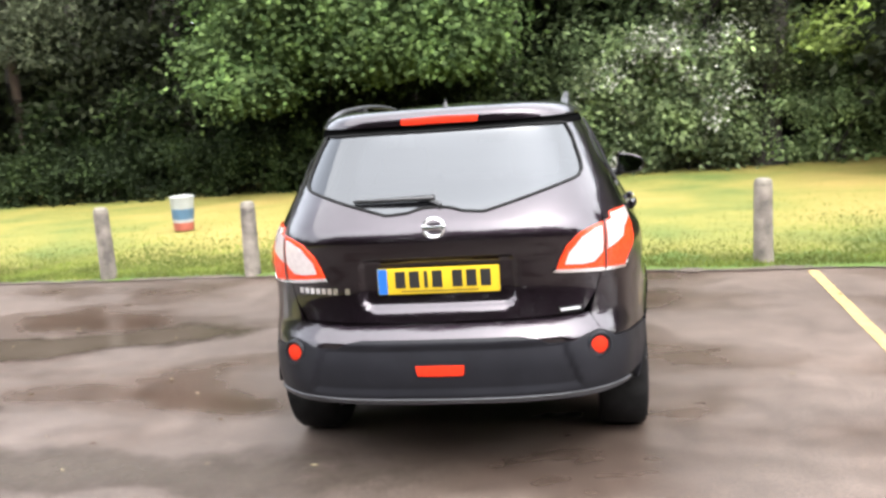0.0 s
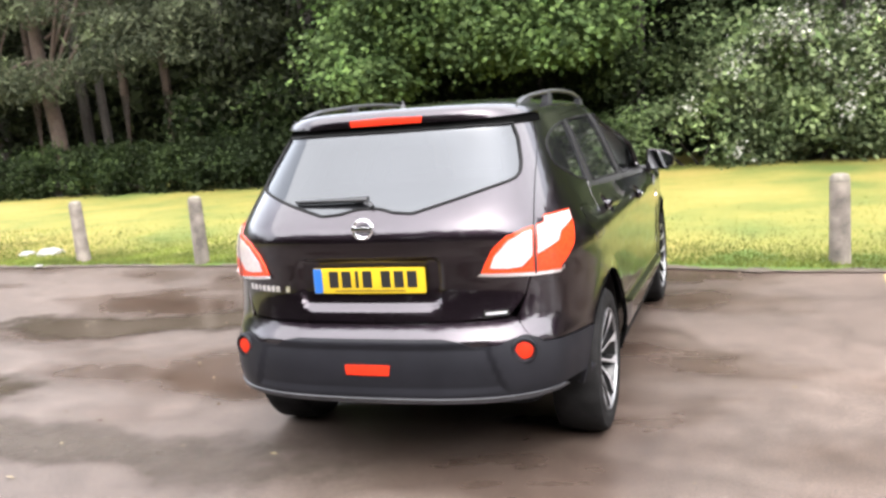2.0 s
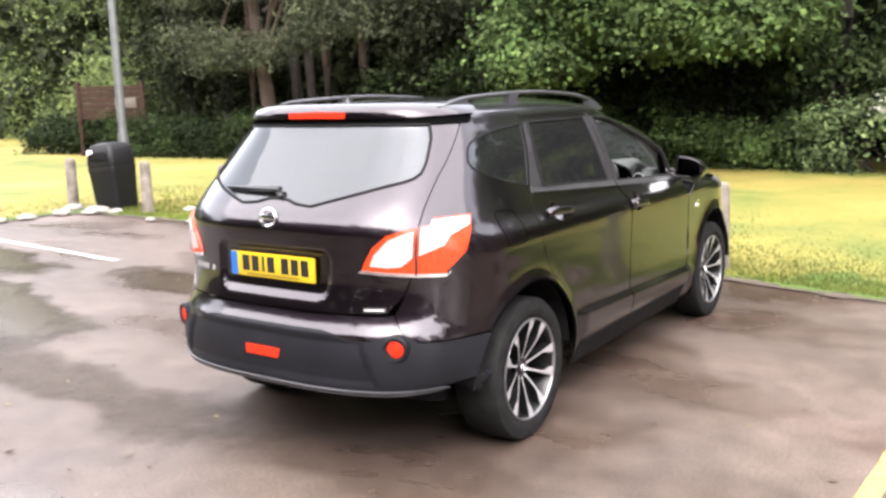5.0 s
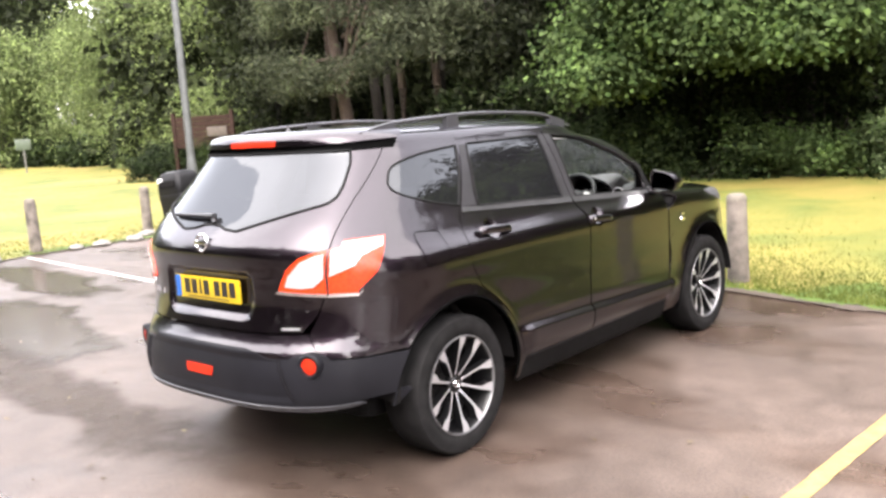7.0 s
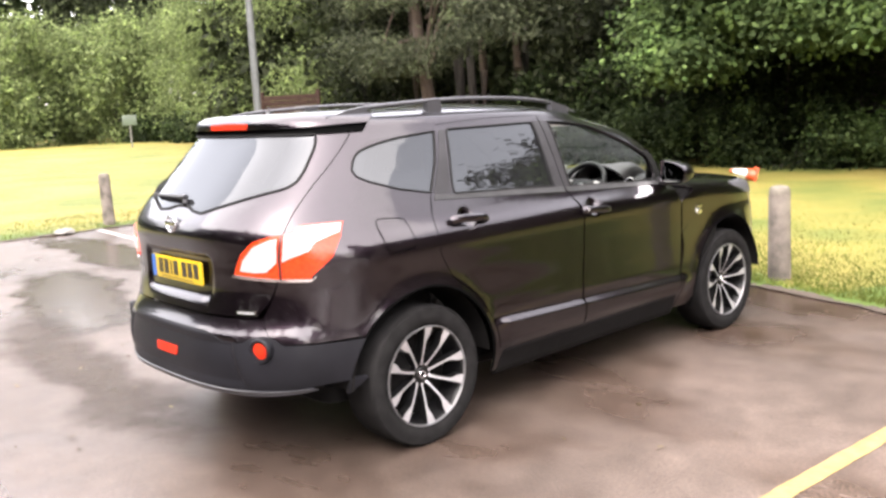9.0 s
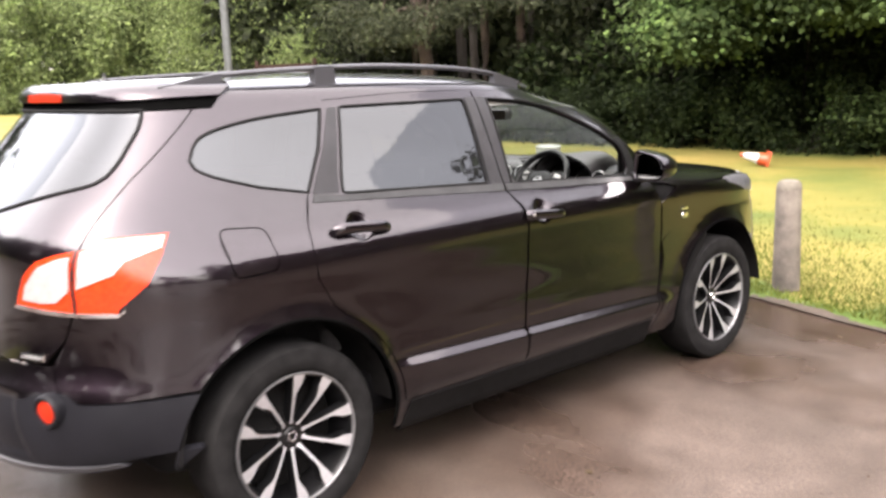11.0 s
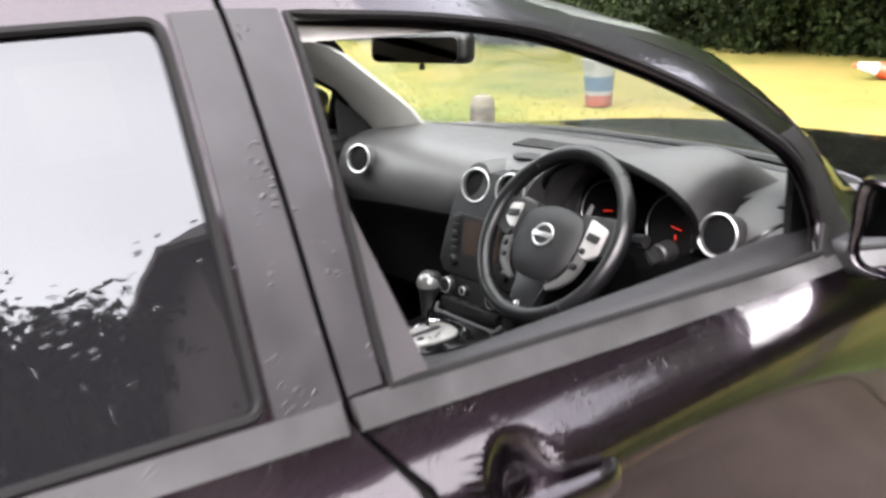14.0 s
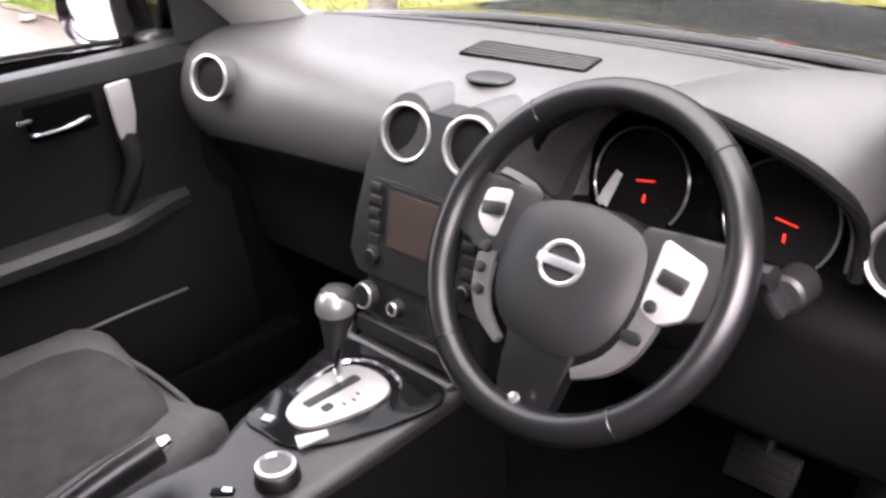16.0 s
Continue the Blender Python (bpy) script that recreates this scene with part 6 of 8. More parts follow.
box(bm, (0.008, 0.012, 0.003), Matrix.Translation((0.009, 2.509, 0.734)) @ Matrix.Rotation(radians(-50), 4, "Z"), 0.001)
part("switch_cap", bm, CHROME, sw_)
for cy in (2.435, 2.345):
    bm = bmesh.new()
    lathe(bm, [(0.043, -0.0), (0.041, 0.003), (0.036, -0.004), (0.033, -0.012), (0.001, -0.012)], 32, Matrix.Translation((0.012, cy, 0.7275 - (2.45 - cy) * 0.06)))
    # shallow wells, coloured near-black for the shade of deep ones
    part("cup_holder", bm, HOLLOW_SHADE, console)
bm = bmesh.new()
tube(bm, [(-0.098, 2.22, 0.705), (-0.09, 2.33, 0.742), (-0.083, 2.42, 0.764), (-0.080, 2.475, 0.772)], lambda t: 0.011 + 0.008 * min(1, 2.2 * t), 12, flat=1.2)
hb = part("handbrake", bm, LEATHER, console, "black handbrake with a silver button")
bm = bmesh.new()
lathe(bm, [(0.011, 0), (0.011, 0.014), (0.008, 0.018), (0.001, 0.0185)], 18, Matrix.Translation((-0.080, 2.474, 0.7715)) @ Matrix.Rotation(radians(-83), 4, "X"))
part("release_button", bm, CHROME, hb)
bm = bmesh.new()
tube(bm, [(-0.094, 2.24, 0.722), (-0.088, 2.33, 0.762), (-0.082, 2.42, 0.786), (-0.080, 2.468, 0.793)], 0.0022, 6)
part("grip_strip", bm, CONSOLE, hb)


def car_seat(cx, dy, name, label):
    """A front seat: cushion with bolsters and piping, backrest, headrest."""
    bm = bmesh.new()
    vs = box(bm, (0.50, 0.54, 0.17), None, 0.06, 5)
    bmesh.ops.subdivide_edges(bm, edges=bm.edges, cuts=2, use_grid_fill=True)
    for v in bm.verts:
        x, y, z = v.co
        if z > 0:
            v.co.z += 0.030 * step(0.12, 0.22, abs(x)) - 0.012 * step(0.2, 0.0, abs(x)) + 0.055 * (y / 0.27) * 0.6 - 0.03 * step(0.16, 0.27, y)
        v.co.x *= 1 - 0.13 * step(0.10, 0.27, y) ** 2
    bmesh.ops.transform(bm, matrix=Matrix.Translation((cx, 2.395 + dy, 0.535)), verts=bm.verts)
    seat = part(name, bm, FABRIC_TRIM, car, label)
    bm = bmesh.new()
    o = smooth_line([(-0.165, -0.20), (0.165, -0.20), (0.175, 0.05), (0.155, 0.17), (0.09, 0.215), (-0.09, 0.215), (-0.155, 0.17), (-0.175, 0.05)], 0.03, True)
    dome(bm, o, 0.0, 0.026, Matrix.Translation((cx, 2.40 + dy, 0.622)) @ Matrix.Rotation(radians(6.5), 4, "X"), 0.9)
    part("centre_panel", bm, FABRIC, seat)
    bm = bmesh.new()
    tube(bm, [Vector((cx + x * 1.28, 2.395 + dy + y * 1.17, 0.585 + 0.07 * (y + 0.2))) for x, y in o], 0.005, 6, closed=True)
    part("piping", bm, FABRIC_TRIM, seat)
    bm = bmesh.new()
    box(bm, (0.50, 0.15, 0.66), None, 0.06, 5)
    bmesh.ops.subdivide_edges(bm, edges=bm.edges, cuts=2, use_grid_fill=True)
    for v in bm.verts:
        x, y, z = v.co
        if y > 0:
            v.co.y += 0.045 * step(0.12, 0.23, abs(x))
        v.co.x *= 1 - 0.16 * step(0.05, 0.33, z)
    bmesh.ops.transform(bm, matrix=Matrix.Translation((cx, 2.03 + dy, 0.90)) @ Matrix.Rotation(radians(20), 4, "X"), verts=bm.verts)
    part("backrest", bm, FABRIC, seat)
    bm = bmesh.new()
    box(bm, (0.27, 0.10, 0.18), Matrix.Translation((cx, 1.885 + dy, 1.30)) @ Matrix.Rotation(radians(12), 4, "X"), 0.04, 4)
    hr = part("headrest", bm, FABRIC, seat)
    for dx in (-0.06, 0.06):
        bm = bmesh.new()
        tube(bm, [(cx + dx, 1.925 + dy, 1.18), (cx + dx, 1.90 + dy, 1.26)], 0.006, 8)
        part("headrest_post", bm, CHROME, hr)
    bm = bmesh.new()
    box(bm, (0.42, 0.45, 0.16), Matrix.Translation((cx, 2.38 + dy, 0.41)), 0.03, 2)
    part("seat_base", bm, DASH_LOW, seat)


car_seat(-0.45, 0.0, "passenger_seat", "dark fabric seat with lighter bolsters")
car_seat(0.37, -0.38, "driver_seat", "dark fabric seat with lighter bolsters")
# rear bench
bm = bmesh.new()
box(bm, (1.24, 0.48, 0.17), Matrix.Translation((0, 1.42, 0.60)), 0.05, 4)
bench = part("rear_bench", bm, FABRIC, car)
bm = bmesh.new()
box(bm, (1.24, 0.15, 0.62), Matrix.Translation((0, 1.14, 0.93)) @ Matrix.Rotation(radians(18), 4, "X"), 0.05, 4)
part("bench_back", bm, FABRIC, bench)

# cabin linings follow the body from within
for flip in (False, True):
    o = dict(parent=car, flip=flip, depth=0.0, spacing=0.05)
    sx = -1 if flip else 1
    top_ = np.array([(s_at(v, x), v) for v, x in ((11.6, 0.475), (11.0, 0.525), (10.0, 0.585), (9.0, 0.63), (8.25, 0.665))])
    low_ = locate([(2.45, 1.507), (2.69, 1.42), (2.82, 1.357), (2.98, 1.26), (3.12, 1.118)], "yz", 1.9, 2.98, 7.5, 12)
    top_, low_ = (resample(skin(q[:, 0], q[:, 1]) - 0.034 * np.abs(skin_normal(q[:, 0], q[:, 1], skin_raw)), 16) for q in (top_, low_))
    bm = bmesh.new()
    rows = []
    for a, b in zip(top_, low_):
        c = (a + b) / 2 - [0.016, 0.012, -0.004]
        rows.append([bm.verts.new((sx * q[0], q[1], q[2])) for q in (a + [0.01, 0.02, 0], a, 0.7 * a + 0.3 * b - [0.012, 0.009, 0], c, 0.3 * a + 0.7 * b - [0.012, 0.004, 0], b, b + [0.02, 0.004, 0])])
    for a, b in zip(rows, rows[1:]):
        for i in range(6):
            bm.faces.new((a[i], a[i + 1], b[i + 1], b[i]))
    part("pillar_trim", bm, LINING, car)
    panel("cant_trim", [(0.6, 1.50), (2.4, 1.49), (2.4, 1.53), (0.6, 1.54)], material=LINING, lift=-0.03, **o)
panel("headlining", [("sv", [(0.0, 11.6), (0.9, 11.7), (2.0, 11.7), (s_at(11.7, 0.50), 11.7), (2.75, 11.7), (3.0, 11.7), (3.0, 13.95), (1.5, 13.95), (0.0, 13.95)])],
      "mixed", material=LINING, lift=-0.035, spacing=0.06, parent=car, both=True, depth=0.0)


def door_card(sx):
    """The inner face of a front door: sill, pull, armrest, handle, pocket."""
    rings = []
    for y in np.linspace(2.06, 3.0, 24):
        f = step(2.85, 3.0, y)
        prof = [(0.775, 1.092), (0.745, 1.102), (0.722, 1.095), (0.712, 1.06), (0.715, 0.96), (0.712, 0.86), (0.705, 0.83), (0.690, 0.70), (0.672, 0.62), (0.668, 0.50), (0.70, 0.42), (0.80, 0.42), (0.81, 1.05)]
        rings.append([(sx * (x + 0.02 * f), y, z - 0.006 * (y - 2.5)) for x, z in prof])
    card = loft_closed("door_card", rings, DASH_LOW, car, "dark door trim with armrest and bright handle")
    card.data.materials.append(BOSS)
    for f in card.data.polygons:
        f.material_index = int(f.center.z > 1.055)
    rings = []
    for y in np.linspace(2.2, 2.90, 16):
        w = 0.065 * (1 - step(2.70, 2.92, y)) + 0.008
        rings.append([(sx * 0.72, y, 0.80), (sx * (0.71 - w), y, 0.792), (sx * (0.708 - w), y, 0.812), (sx * (0.72 - w), y, 0.825), (sx * 0.72, y, 0.828)])
    loft_closed("armrest", rings, BOSS, card)
    bm = bmesh.new()
    tube(bm, smooth_line([(sx * 0.698, 2.795, 0.965), (sx * 0.680, 2.797, 0.94), (sx * 0.676, 2.785, 0.89), (sx * 0.695, 2.745, 0.815)], 0.015), 0.019, 10, flat=0.8)
    pull = part("door_pull", bm, DASH_LOW, card)
    bm = bmesh.new()
    slab(bm, rounded([(-0.024, 0.055), (0.022, 0.058), (0.020, -0.005), (0.006, -0.062), (-0.014, -0.062), (-0.020, -0.01)], 0.006), 0.008,
         Matrix.Translation((sx * 0.684, 2.797, 1.003)) @ Matrix.Rotation(radians(90), 4, "Z") @ Matrix.Rotation(radians(90), 4, "X") @ Matrix.Translation((0, 0, -0.004)), 0.002)
    part("pull_trim", bm, GATE_SILVER, pull)
    bm = bmesh.new()
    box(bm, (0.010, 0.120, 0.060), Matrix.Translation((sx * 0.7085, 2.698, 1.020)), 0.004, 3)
    # a near-black block whose colour stands for the shade in a recess
    cup = part("handle_recess", bm, HOLLOW_SHADE, card)
    bm = bmesh.new()
    tube(bm, smooth_line([(sx * 0.700, 2.635, 1.003), (sx * 0.694, 2.65, 1.001), (sx * 0.692, 2.70, 1.003), (sx * 0.698, 2.740, 1.010)], 0.01), 0.0036, 8, flat=1.2)
    part("inner_handle", bm, CHROME, cup)
    bm = bmesh.new()
    box(bm, (0.008, 0.026, 0.010), Matrix.Translation((sx * 0.702, 2.632, 1.026)), 0.003)
    part("lock_button", bm, CHROME, cup)
    bm = bmesh.new()
    tube(bm, [(sx * 0.668, y, 0.625 + 0.015 * math.sin((y - 2.3) * 4)) for y in np.linspace(2.25, 2.84, 14)], 0.0032, 6)
    part("pocket_edge", bm, DASH, card)
    # dark triangle behind the mirror
    bm = bmesh.new()
    slab(bm, [(0, 0), (0.20, 0.0), (0.045, 0.16), (0.0, 0.165)], 0.012, Matrix.Translation((sx * 0.735, 2.892 if sx > 0 else 2.948, 1.092)) @ Matrix.Rotation(radians(90), 4, "Z") @ Matrix.Rotation(radians(90), 4, "X"))
    part("mirror_triangle", bm, BLACK, card)
    return card


for sx in (1, -1):
    door_card(sx)

# interior mirror on the screen
bm = bmesh.new()
box(bm, (0.25, 0.045, 0.062), Matrix.Translation((0.025, 2.705, 1.393)) @ Matrix.Rotation(radians(14), 4, "Z") @ Matrix.Rotation(radians(-6), 4, "X"), 0.02, 4)
rvm = part("rear_view_mirror", bm, BLACK, car, "black interior mirror")
bm = bmesh.new()
slab(bm, rounded([(-0.11, -0.024), (0.11, -0.024), (0.11, 0.024), (-0.11, 0.024)], 0.014), 0.002, Matrix.Translation((0.031, 2.682, 1.391)) @ Matrix.Rotation(radians(14), 4, "Z") @ Matrix.Rotation(radians(84), 4, "X"))
part("mirror_glass", bm, MIRROR, rvm)
bm = bmesh.new()
tube(bm, [(0.01, 2.715, 1.40), (0.0, 2.74, 1.44), (0.0, 2.76, 1.475)], 0.01, 8)
part("mirror_stalk", bm, BLACK, rvm)
bm = bmesh.new()
lathe(bm, [(0.006, 0), (0.006, 0.012), (0.001, 0.013)], 10, Matrix.Translation((0.03, 2.70, 1.350)))
part("dip_lever", bm, BLACK, rvm)

# centre pillar trims, with the window's inner channel
for sx in (1, -1):
    rings = []
    for z, y1 in ((1.00, 2.175), (1.10, 2.168), (1.20, 2.150), (1.30, 2.128), (1.40, 2.105), (1.52, 2.085)):
        p, n = on_skin(2.06, z, zone=(1.0, 2.3, 6, 12))
        x = p.x
        rings.append([(sx * (x - 0.03), 2.06, z), (sx * (x - 0.055), y1 - 0.03, z), (sx * (x - 0.075), y1, z), (sx * (x - 0.105), y1 - 0.008, z), (sx * (x - 0.125), y1 - 0.06, z), (sx * (x - 0.12), 1.93, z), (sx * (x - 0.03), 1.93, z)])
    loft_closed("centre_pillar_trim", rings, PILLAR_TRIM, car)
# the fitted cabin stands a little ahead of its drawn place
LININGS = ("pillar_trim", "centre_pillar_trim", "cant_trim", "headlining")
for ob in car.children:
    if ob not in OUTSIDE and ob.name.split(".")[0] not in LININGS:
        ob.location += Vector((-0.005, 0.027, 0.006))


# ---- ground, lawn, markings ----
def grass_material():
    m, n, l, b = nodes_of("lawn_grass")
    broad = noise_node(n, l, 0.28, 4.0, 0.6)
    fine = noise_node(n, l, 38.0, 4.0, 0.75)
    c1 = ramp(n, l, broad.outputs["Fac"], [(0.36, (0.058, 0.080, 0.018)), (0.5, (0.126, 0.116, 0.028)), (0.64, (0.180, 0.138, 0.041))])
    # lusher, greener grass in a ragged band along the asphalt's edge
    co = n.new("ShaderNodeTexCoord")
    sep = n.new("ShaderNodeSeparateXYZ")
    l.new(co.outputs["Object"], sep.inputs[0])

    def calc(op, a, c):
        q = n.new("ShaderNodeMath")
        q.operation = op
        for i, w in enumerate((a, c)):
            if isinstance(w, (int, float)):
                q.inputs[i].default_value = w
            else:
                l.new(w, q.inputs[i])
        return q.outputs[0]
    ahead = calc("ADD", calc("MULTIPLY", sep.outputs["X"], 0.07), calc("SUBTRACT", sep.outputs["Y"], 5.0))
    far = calc("MAXIMUM", ahead, calc("SUBTRACT", -9.75, sep.outputs["X"]))
    far = calc("ADD", far, calc("MULTIPLY", calc("SUBTRACT", noise_node(n, l, 1.1, 3.0, 0.6).outputs["Fac"], 0.5), 2.2))
    lush = ramp(n, l, calc("DIVIDE", far, 2.2), [(0.12, (0.050, 0.082, 0.014)), (0.85, (1.0, 1.0, 1.0))])
    edge = n.new("ShaderNodeMix")
    edge.data_type, edge.blend_type = "RGBA", "DARKEN"
    edge.inputs["Factor"].default_value = 1.0
    l.new(c1.outputs["Color"], edge.inputs[6])
    l.new(lush.outputs["Color"], edge.inputs[7])
    c2 = ramp(n, l, fine.outputs["Fac"], [(0.3, (0.8, 0.82, 0.75)), (0.7, (1.16, 1.14, 1.12))])
    mx = n.new("ShaderNodeMix")
    mx.data_type, mx.blend_type = "RGBA", "MULTIPLY"
    mx.inputs["Factor"].default_value = 1.0
    l.new(edge.outputs[2], mx.inputs[6])
    l.new(c2.outputs["Color"], mx.inputs[7])
    l.new(mx.outputs[2], b.inputs["Base Color"])
    b.inputs["Roughness"].default_value = 0.7
    b.inputs["Specular IOR Level"].default_value = 0.2
    bump(n, l, fine.outputs["Fac"], b, 0.4, 0.03)
    return m


GRASS = grass_material()
SOIL = surface("bare_soil", (0.062, 0.044, 0.030), 0.9, vary=0.4, scale=6, bump_scale=45, bump_strength=0.8, bump_dist=0.02)
bm = bmesh.new()
for co in ((-400, -400), (400, -400), (400, 400), (-400, 400)):
    bm.verts.new((*co, 0))
bm.verts.ensure_lookup_table()
bm.faces.new(bm.verts)
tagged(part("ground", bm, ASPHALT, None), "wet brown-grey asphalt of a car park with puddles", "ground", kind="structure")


def edge_y(x):
    """The lawn's ragged front edge along the parking bays."""
    base = float(np.interp(x, [-9.3, -6, -2.8, 0.4, 1.7, 4.2, 5.5, 8, 60], [5.48, 5.40, 5.27, 4.97, 4.66, 4.42, 5.2, 8.4, 16.0]))
    return base + 0.05 * noise.noise((x * 1.7, 3.1, 0)) + 0.025 * noise.noise((x * 6.0, 1.1, 0))


front = [(x, edge_y(x)) for x in np.arange(-9.2, 8.0, 0.12)] + [(60, 16.0)]
left = [(-9.75 + 0.07 * noise.noise((y * 1.5, 7, 0)), y) for y in np.arange(-20, 5.2, 0.2)] + [(-9.62, 5.3), (-9.42, 5.45)]


def sheet(name, outline, z0, material, spacing, amp, label, kind, category, box_=None):
    ring = np.array(outline)
    lo, hi = ring.min(0), ring.max(0)
    gx, gy = np.meshgrid(np.arange(lo[0] + spacing, hi[0], spacing), np.arange(lo[1] + spacing, hi[1], spacing))
    q = np.stack([gx.ravel(), gy.ravel()], 1)
    q = q[inside(ring, q)]
    vs, _, fs, *_ = geometry.delaunay_2d_cdt([Vector(p) for p in np.concatenate([ring, q])], [(i, (i + 1) % len(ring)) for i in range(len(ring))], [], 0, 1e-6)
    v2 = np.array([tuple(v) for v in vs])
    keep = inside(ring, np.array([v2[list(f)].mean(0) for f in fs]))
    fs = [tuple(f) for f, k in zip(fs, keep) if k]
    v3 = [(x, y, z0 + (amp * (noise.noise((x * 0.35, y * 0.35, 5)) + 0.5) + 0.35 * amp * noise.noise((x * 2, y * 2, 9)) if i >= len(ring) else 0.002)) for i, (x, y) in enumerate(v2)]
    a = np.array(v3)
    if fs and np.cross(a[fs[0][1]] - a[fs[0][0]], a[fs[0][2]] - a[fs[0][0]])[2] < 0:
        fs = [f[::-1] for f in fs]
    return tagged(mesh_object(name, v3, fs, material), label, category, kind=kind)


sheet("lawn", left + front + [(60, 90), (-130, 90), (-130, -20)], 0.012, GRASS, 1.1, 0.035, "short yellow-green lawn edging the car park", "structure", "lawn")
# bare soil where the lawn meets the asphalt
strip = [(x, y - 0.03 - 0.09 * abs(noise.noise((x * 2.3, 8, 0)))) for x, y in front[:-1]] + [(x, y + 0.08 + 0.2 * noise.noise((x * 1.9, 2, 0))) for x, y in reversed(front[:-1])]
sheet("soil_edge", strip, 0.010, SOIL, 0.09, 0.012, "strip of bare brown soil at the lawn's edge", "structure", "soil")
lst = [(x + 0.12, y) for x, y in left] + [(x - 0.12, y) for x, y in reversed(left)]
sheet("soil_edge", lst, 0.010, SOIL, 0.09, 0.012, "strip of bare brown soil at the lawn's edge", "structure", "soil")

# grass blades over the near lawn
rng = np.random.default_rng(4)


def quads(name, verts, material, label, category, kind="stuff", parent=None):
    """One mesh of loose four-cornered leaves or blades: verts (n, 4, 3)."""
    n = len(verts)
    me = bpy.data.meshes.new(name)
    me.vertices.add(4 * n)
    me.vertices.foreach_set("co", verts.reshape(-1).astype(np.float32))
    me.loops.add(4 * n)
    me.loops.foreach_set("vertex_index", np.arange(4 * n, dtype=np.int32))
    me.polygons.add(n)
    me.polygons.foreach_set("loop_start", np.arange(0, 4 * n, 4, dtype=np.int32))
    me.update(calc_edges=True)
    me.materials.append(material)
    ob = new(name, me)
    if parent is not None:
        ob.parent = parent
        return ob
    return tagged(ob, label, category, kind=kind)


BLADE = leaf_material("grass_blade", (0.085, 0.118, 0.024), (0.165, 0.190, 0.050), 0.45)
n = 60000
bx = rng.uniform(-12, 4.4, n)
by = np.interp(bx, [-9.3, -6, -2.8, 0.4, 1.7, 6], [5.5, 5.42, 5.3, 5.0, 4.7, 4.35]) + rng.gamma(1.2, 0.8, n) + 0.02
lm = bx < -9.6
by[lm] = rng.uniform(-4, 9, lm.sum())
h = rng.uniform(0.015, 0.045, n) * (1 + 0.6 * (rng.random(n) < 0.06))
a = rng.uniform(0, 2 * np.pi, n)
lean = rng.normal(0, 0.02, (n, 2))
w = 0.006
base = np.stack([bx, by, np.full(n, 0.02)], 1)
d = np.stack([np.cos(a) * w, np.sin(a) * w, np.zeros(n)], 1)
tip = base + np.stack([lean[:, 0], lean[:, 1], h], 1)
quads("grass_blades", np.stack([base - d, base + d, tip + d * 0.25, tip - d * 0.25], 1), BLADE, "short yellow-green grass blades on the lawn", "grass")

# standing water in the hollows of the asphalt
def water_material(name, rough, spec, full):
    """A film of rain water, deep brown in the middle, that thins to nothing at its ragged edge."""
    m, n, l, b = nodes_of(name)
    c = noise_node(n, l, 2.5)
    r = ramp(n, l, c.outputs["Fac"], [(0.3, (0.030, 0.023, 0.017)), (0.7, (0.046, 0.036, 0.028))])
    l.new(r.outputs["Color"], b.inputs["Base Color"])
    b.inputs["Roughness"].default_value = rough
    b.inputs["Specular IOR Level"].default_value = spec
    at = n.new("ShaderNodeAttribute")
    at.attribute_name = "wet"
    rag = noise_node(n, l, 4.0, 5.0, 0.65)
    ad = n.new("ShaderNodeMath")
    ad.operation = "ADD"
    l.new(at.outputs["Fac"], ad.inputs[0])
    l.new(rag.outputs["Fac"], ad.inputs[1])
    mr = n.new("ShaderNodeMapRange")
    mr.interpolation_type = "SMOOTHSTEP"
    mr.inputs["From Min"].default_value, mr.inputs["From Max"].default_value = 0.72, full
    l.new(ad.outputs[0], mr.inputs["Value"])
    past_edge = n.new("ShaderNodeBsdfTransparent")
    mix = n.new("ShaderNodeMixShader")
    l.new(mr.outputs["Result"], mix.inputs[0])
    l.new(past_edge.outputs[0], mix.inputs[1])
    l.new(b.outputs[0], mix.inputs[2])
    l.new(mix.outputs[0], n["Material Output"].inputs["Surface"])
    return m


WATER = water_material("puddle_water", 0.18, 0.28, 1.25)
DAMP = water_material("damp_asphalt", 0.6, 0.2, 1.75)


def puddle(path, width, seed, z=0.003, material=WATER, label="shallow brown puddle standing on the asphalt"):
    """A thin sheet of water along a hollow; its depth is kept as the attribute wet."""
    pts = resample(smooth_line(path, 0.1), 46)
    d = np.gradient(pts, axis=0)
    s = np.stack([-d[:, 1], d[:, 0]], 1) / np.linalg.norm(d, axis=1)[:, None]
    across = np.linspace(-1, 1, 13)
    verts, wet = [], []
    for i, (p, q) in enumerate(zip(pts, s)):
        w = width * (1 + 0.5 * noise.noise((i * 0.16, seed, 0)))
        for a in across:
            verts.append((*(p + q * w * a), z))
            wet.append(math.sin(math.pi * i / (len(pts) - 1)) ** 0.5 * (1 - a * a))
    k = len(across)
    faces = [(i * k + j, i * k + j + 1, (i + 1) * k + j + 1, (i + 1) * k + j) for i in range(len(pts) - 1) for j in range(k - 1)]
    ob = mesh_object("puddle", verts, faces, material)
    ob.data.attributes.new("wet", "FLOAT", "POINT").data.foreach_set("value", wet)
    tagged(ob, label, "puddle", kind="structure")


puddle([(-6.4, 1.6), (-5.0, 1.3), (-4.0, 1.0), (-2.7, 0.8)], 0.60, 1.0)
puddle([(-9.3, 2.6), (-7.4, 2.6), (-6.2, 2.35), (-5.2, 2.35)], 0.50, 2.0)
puddle([(-5.0, 2.85), (-3.7, 2.55), (-2.8, 2.85), (-1.8, 3.0)], 0.42, 4.0)
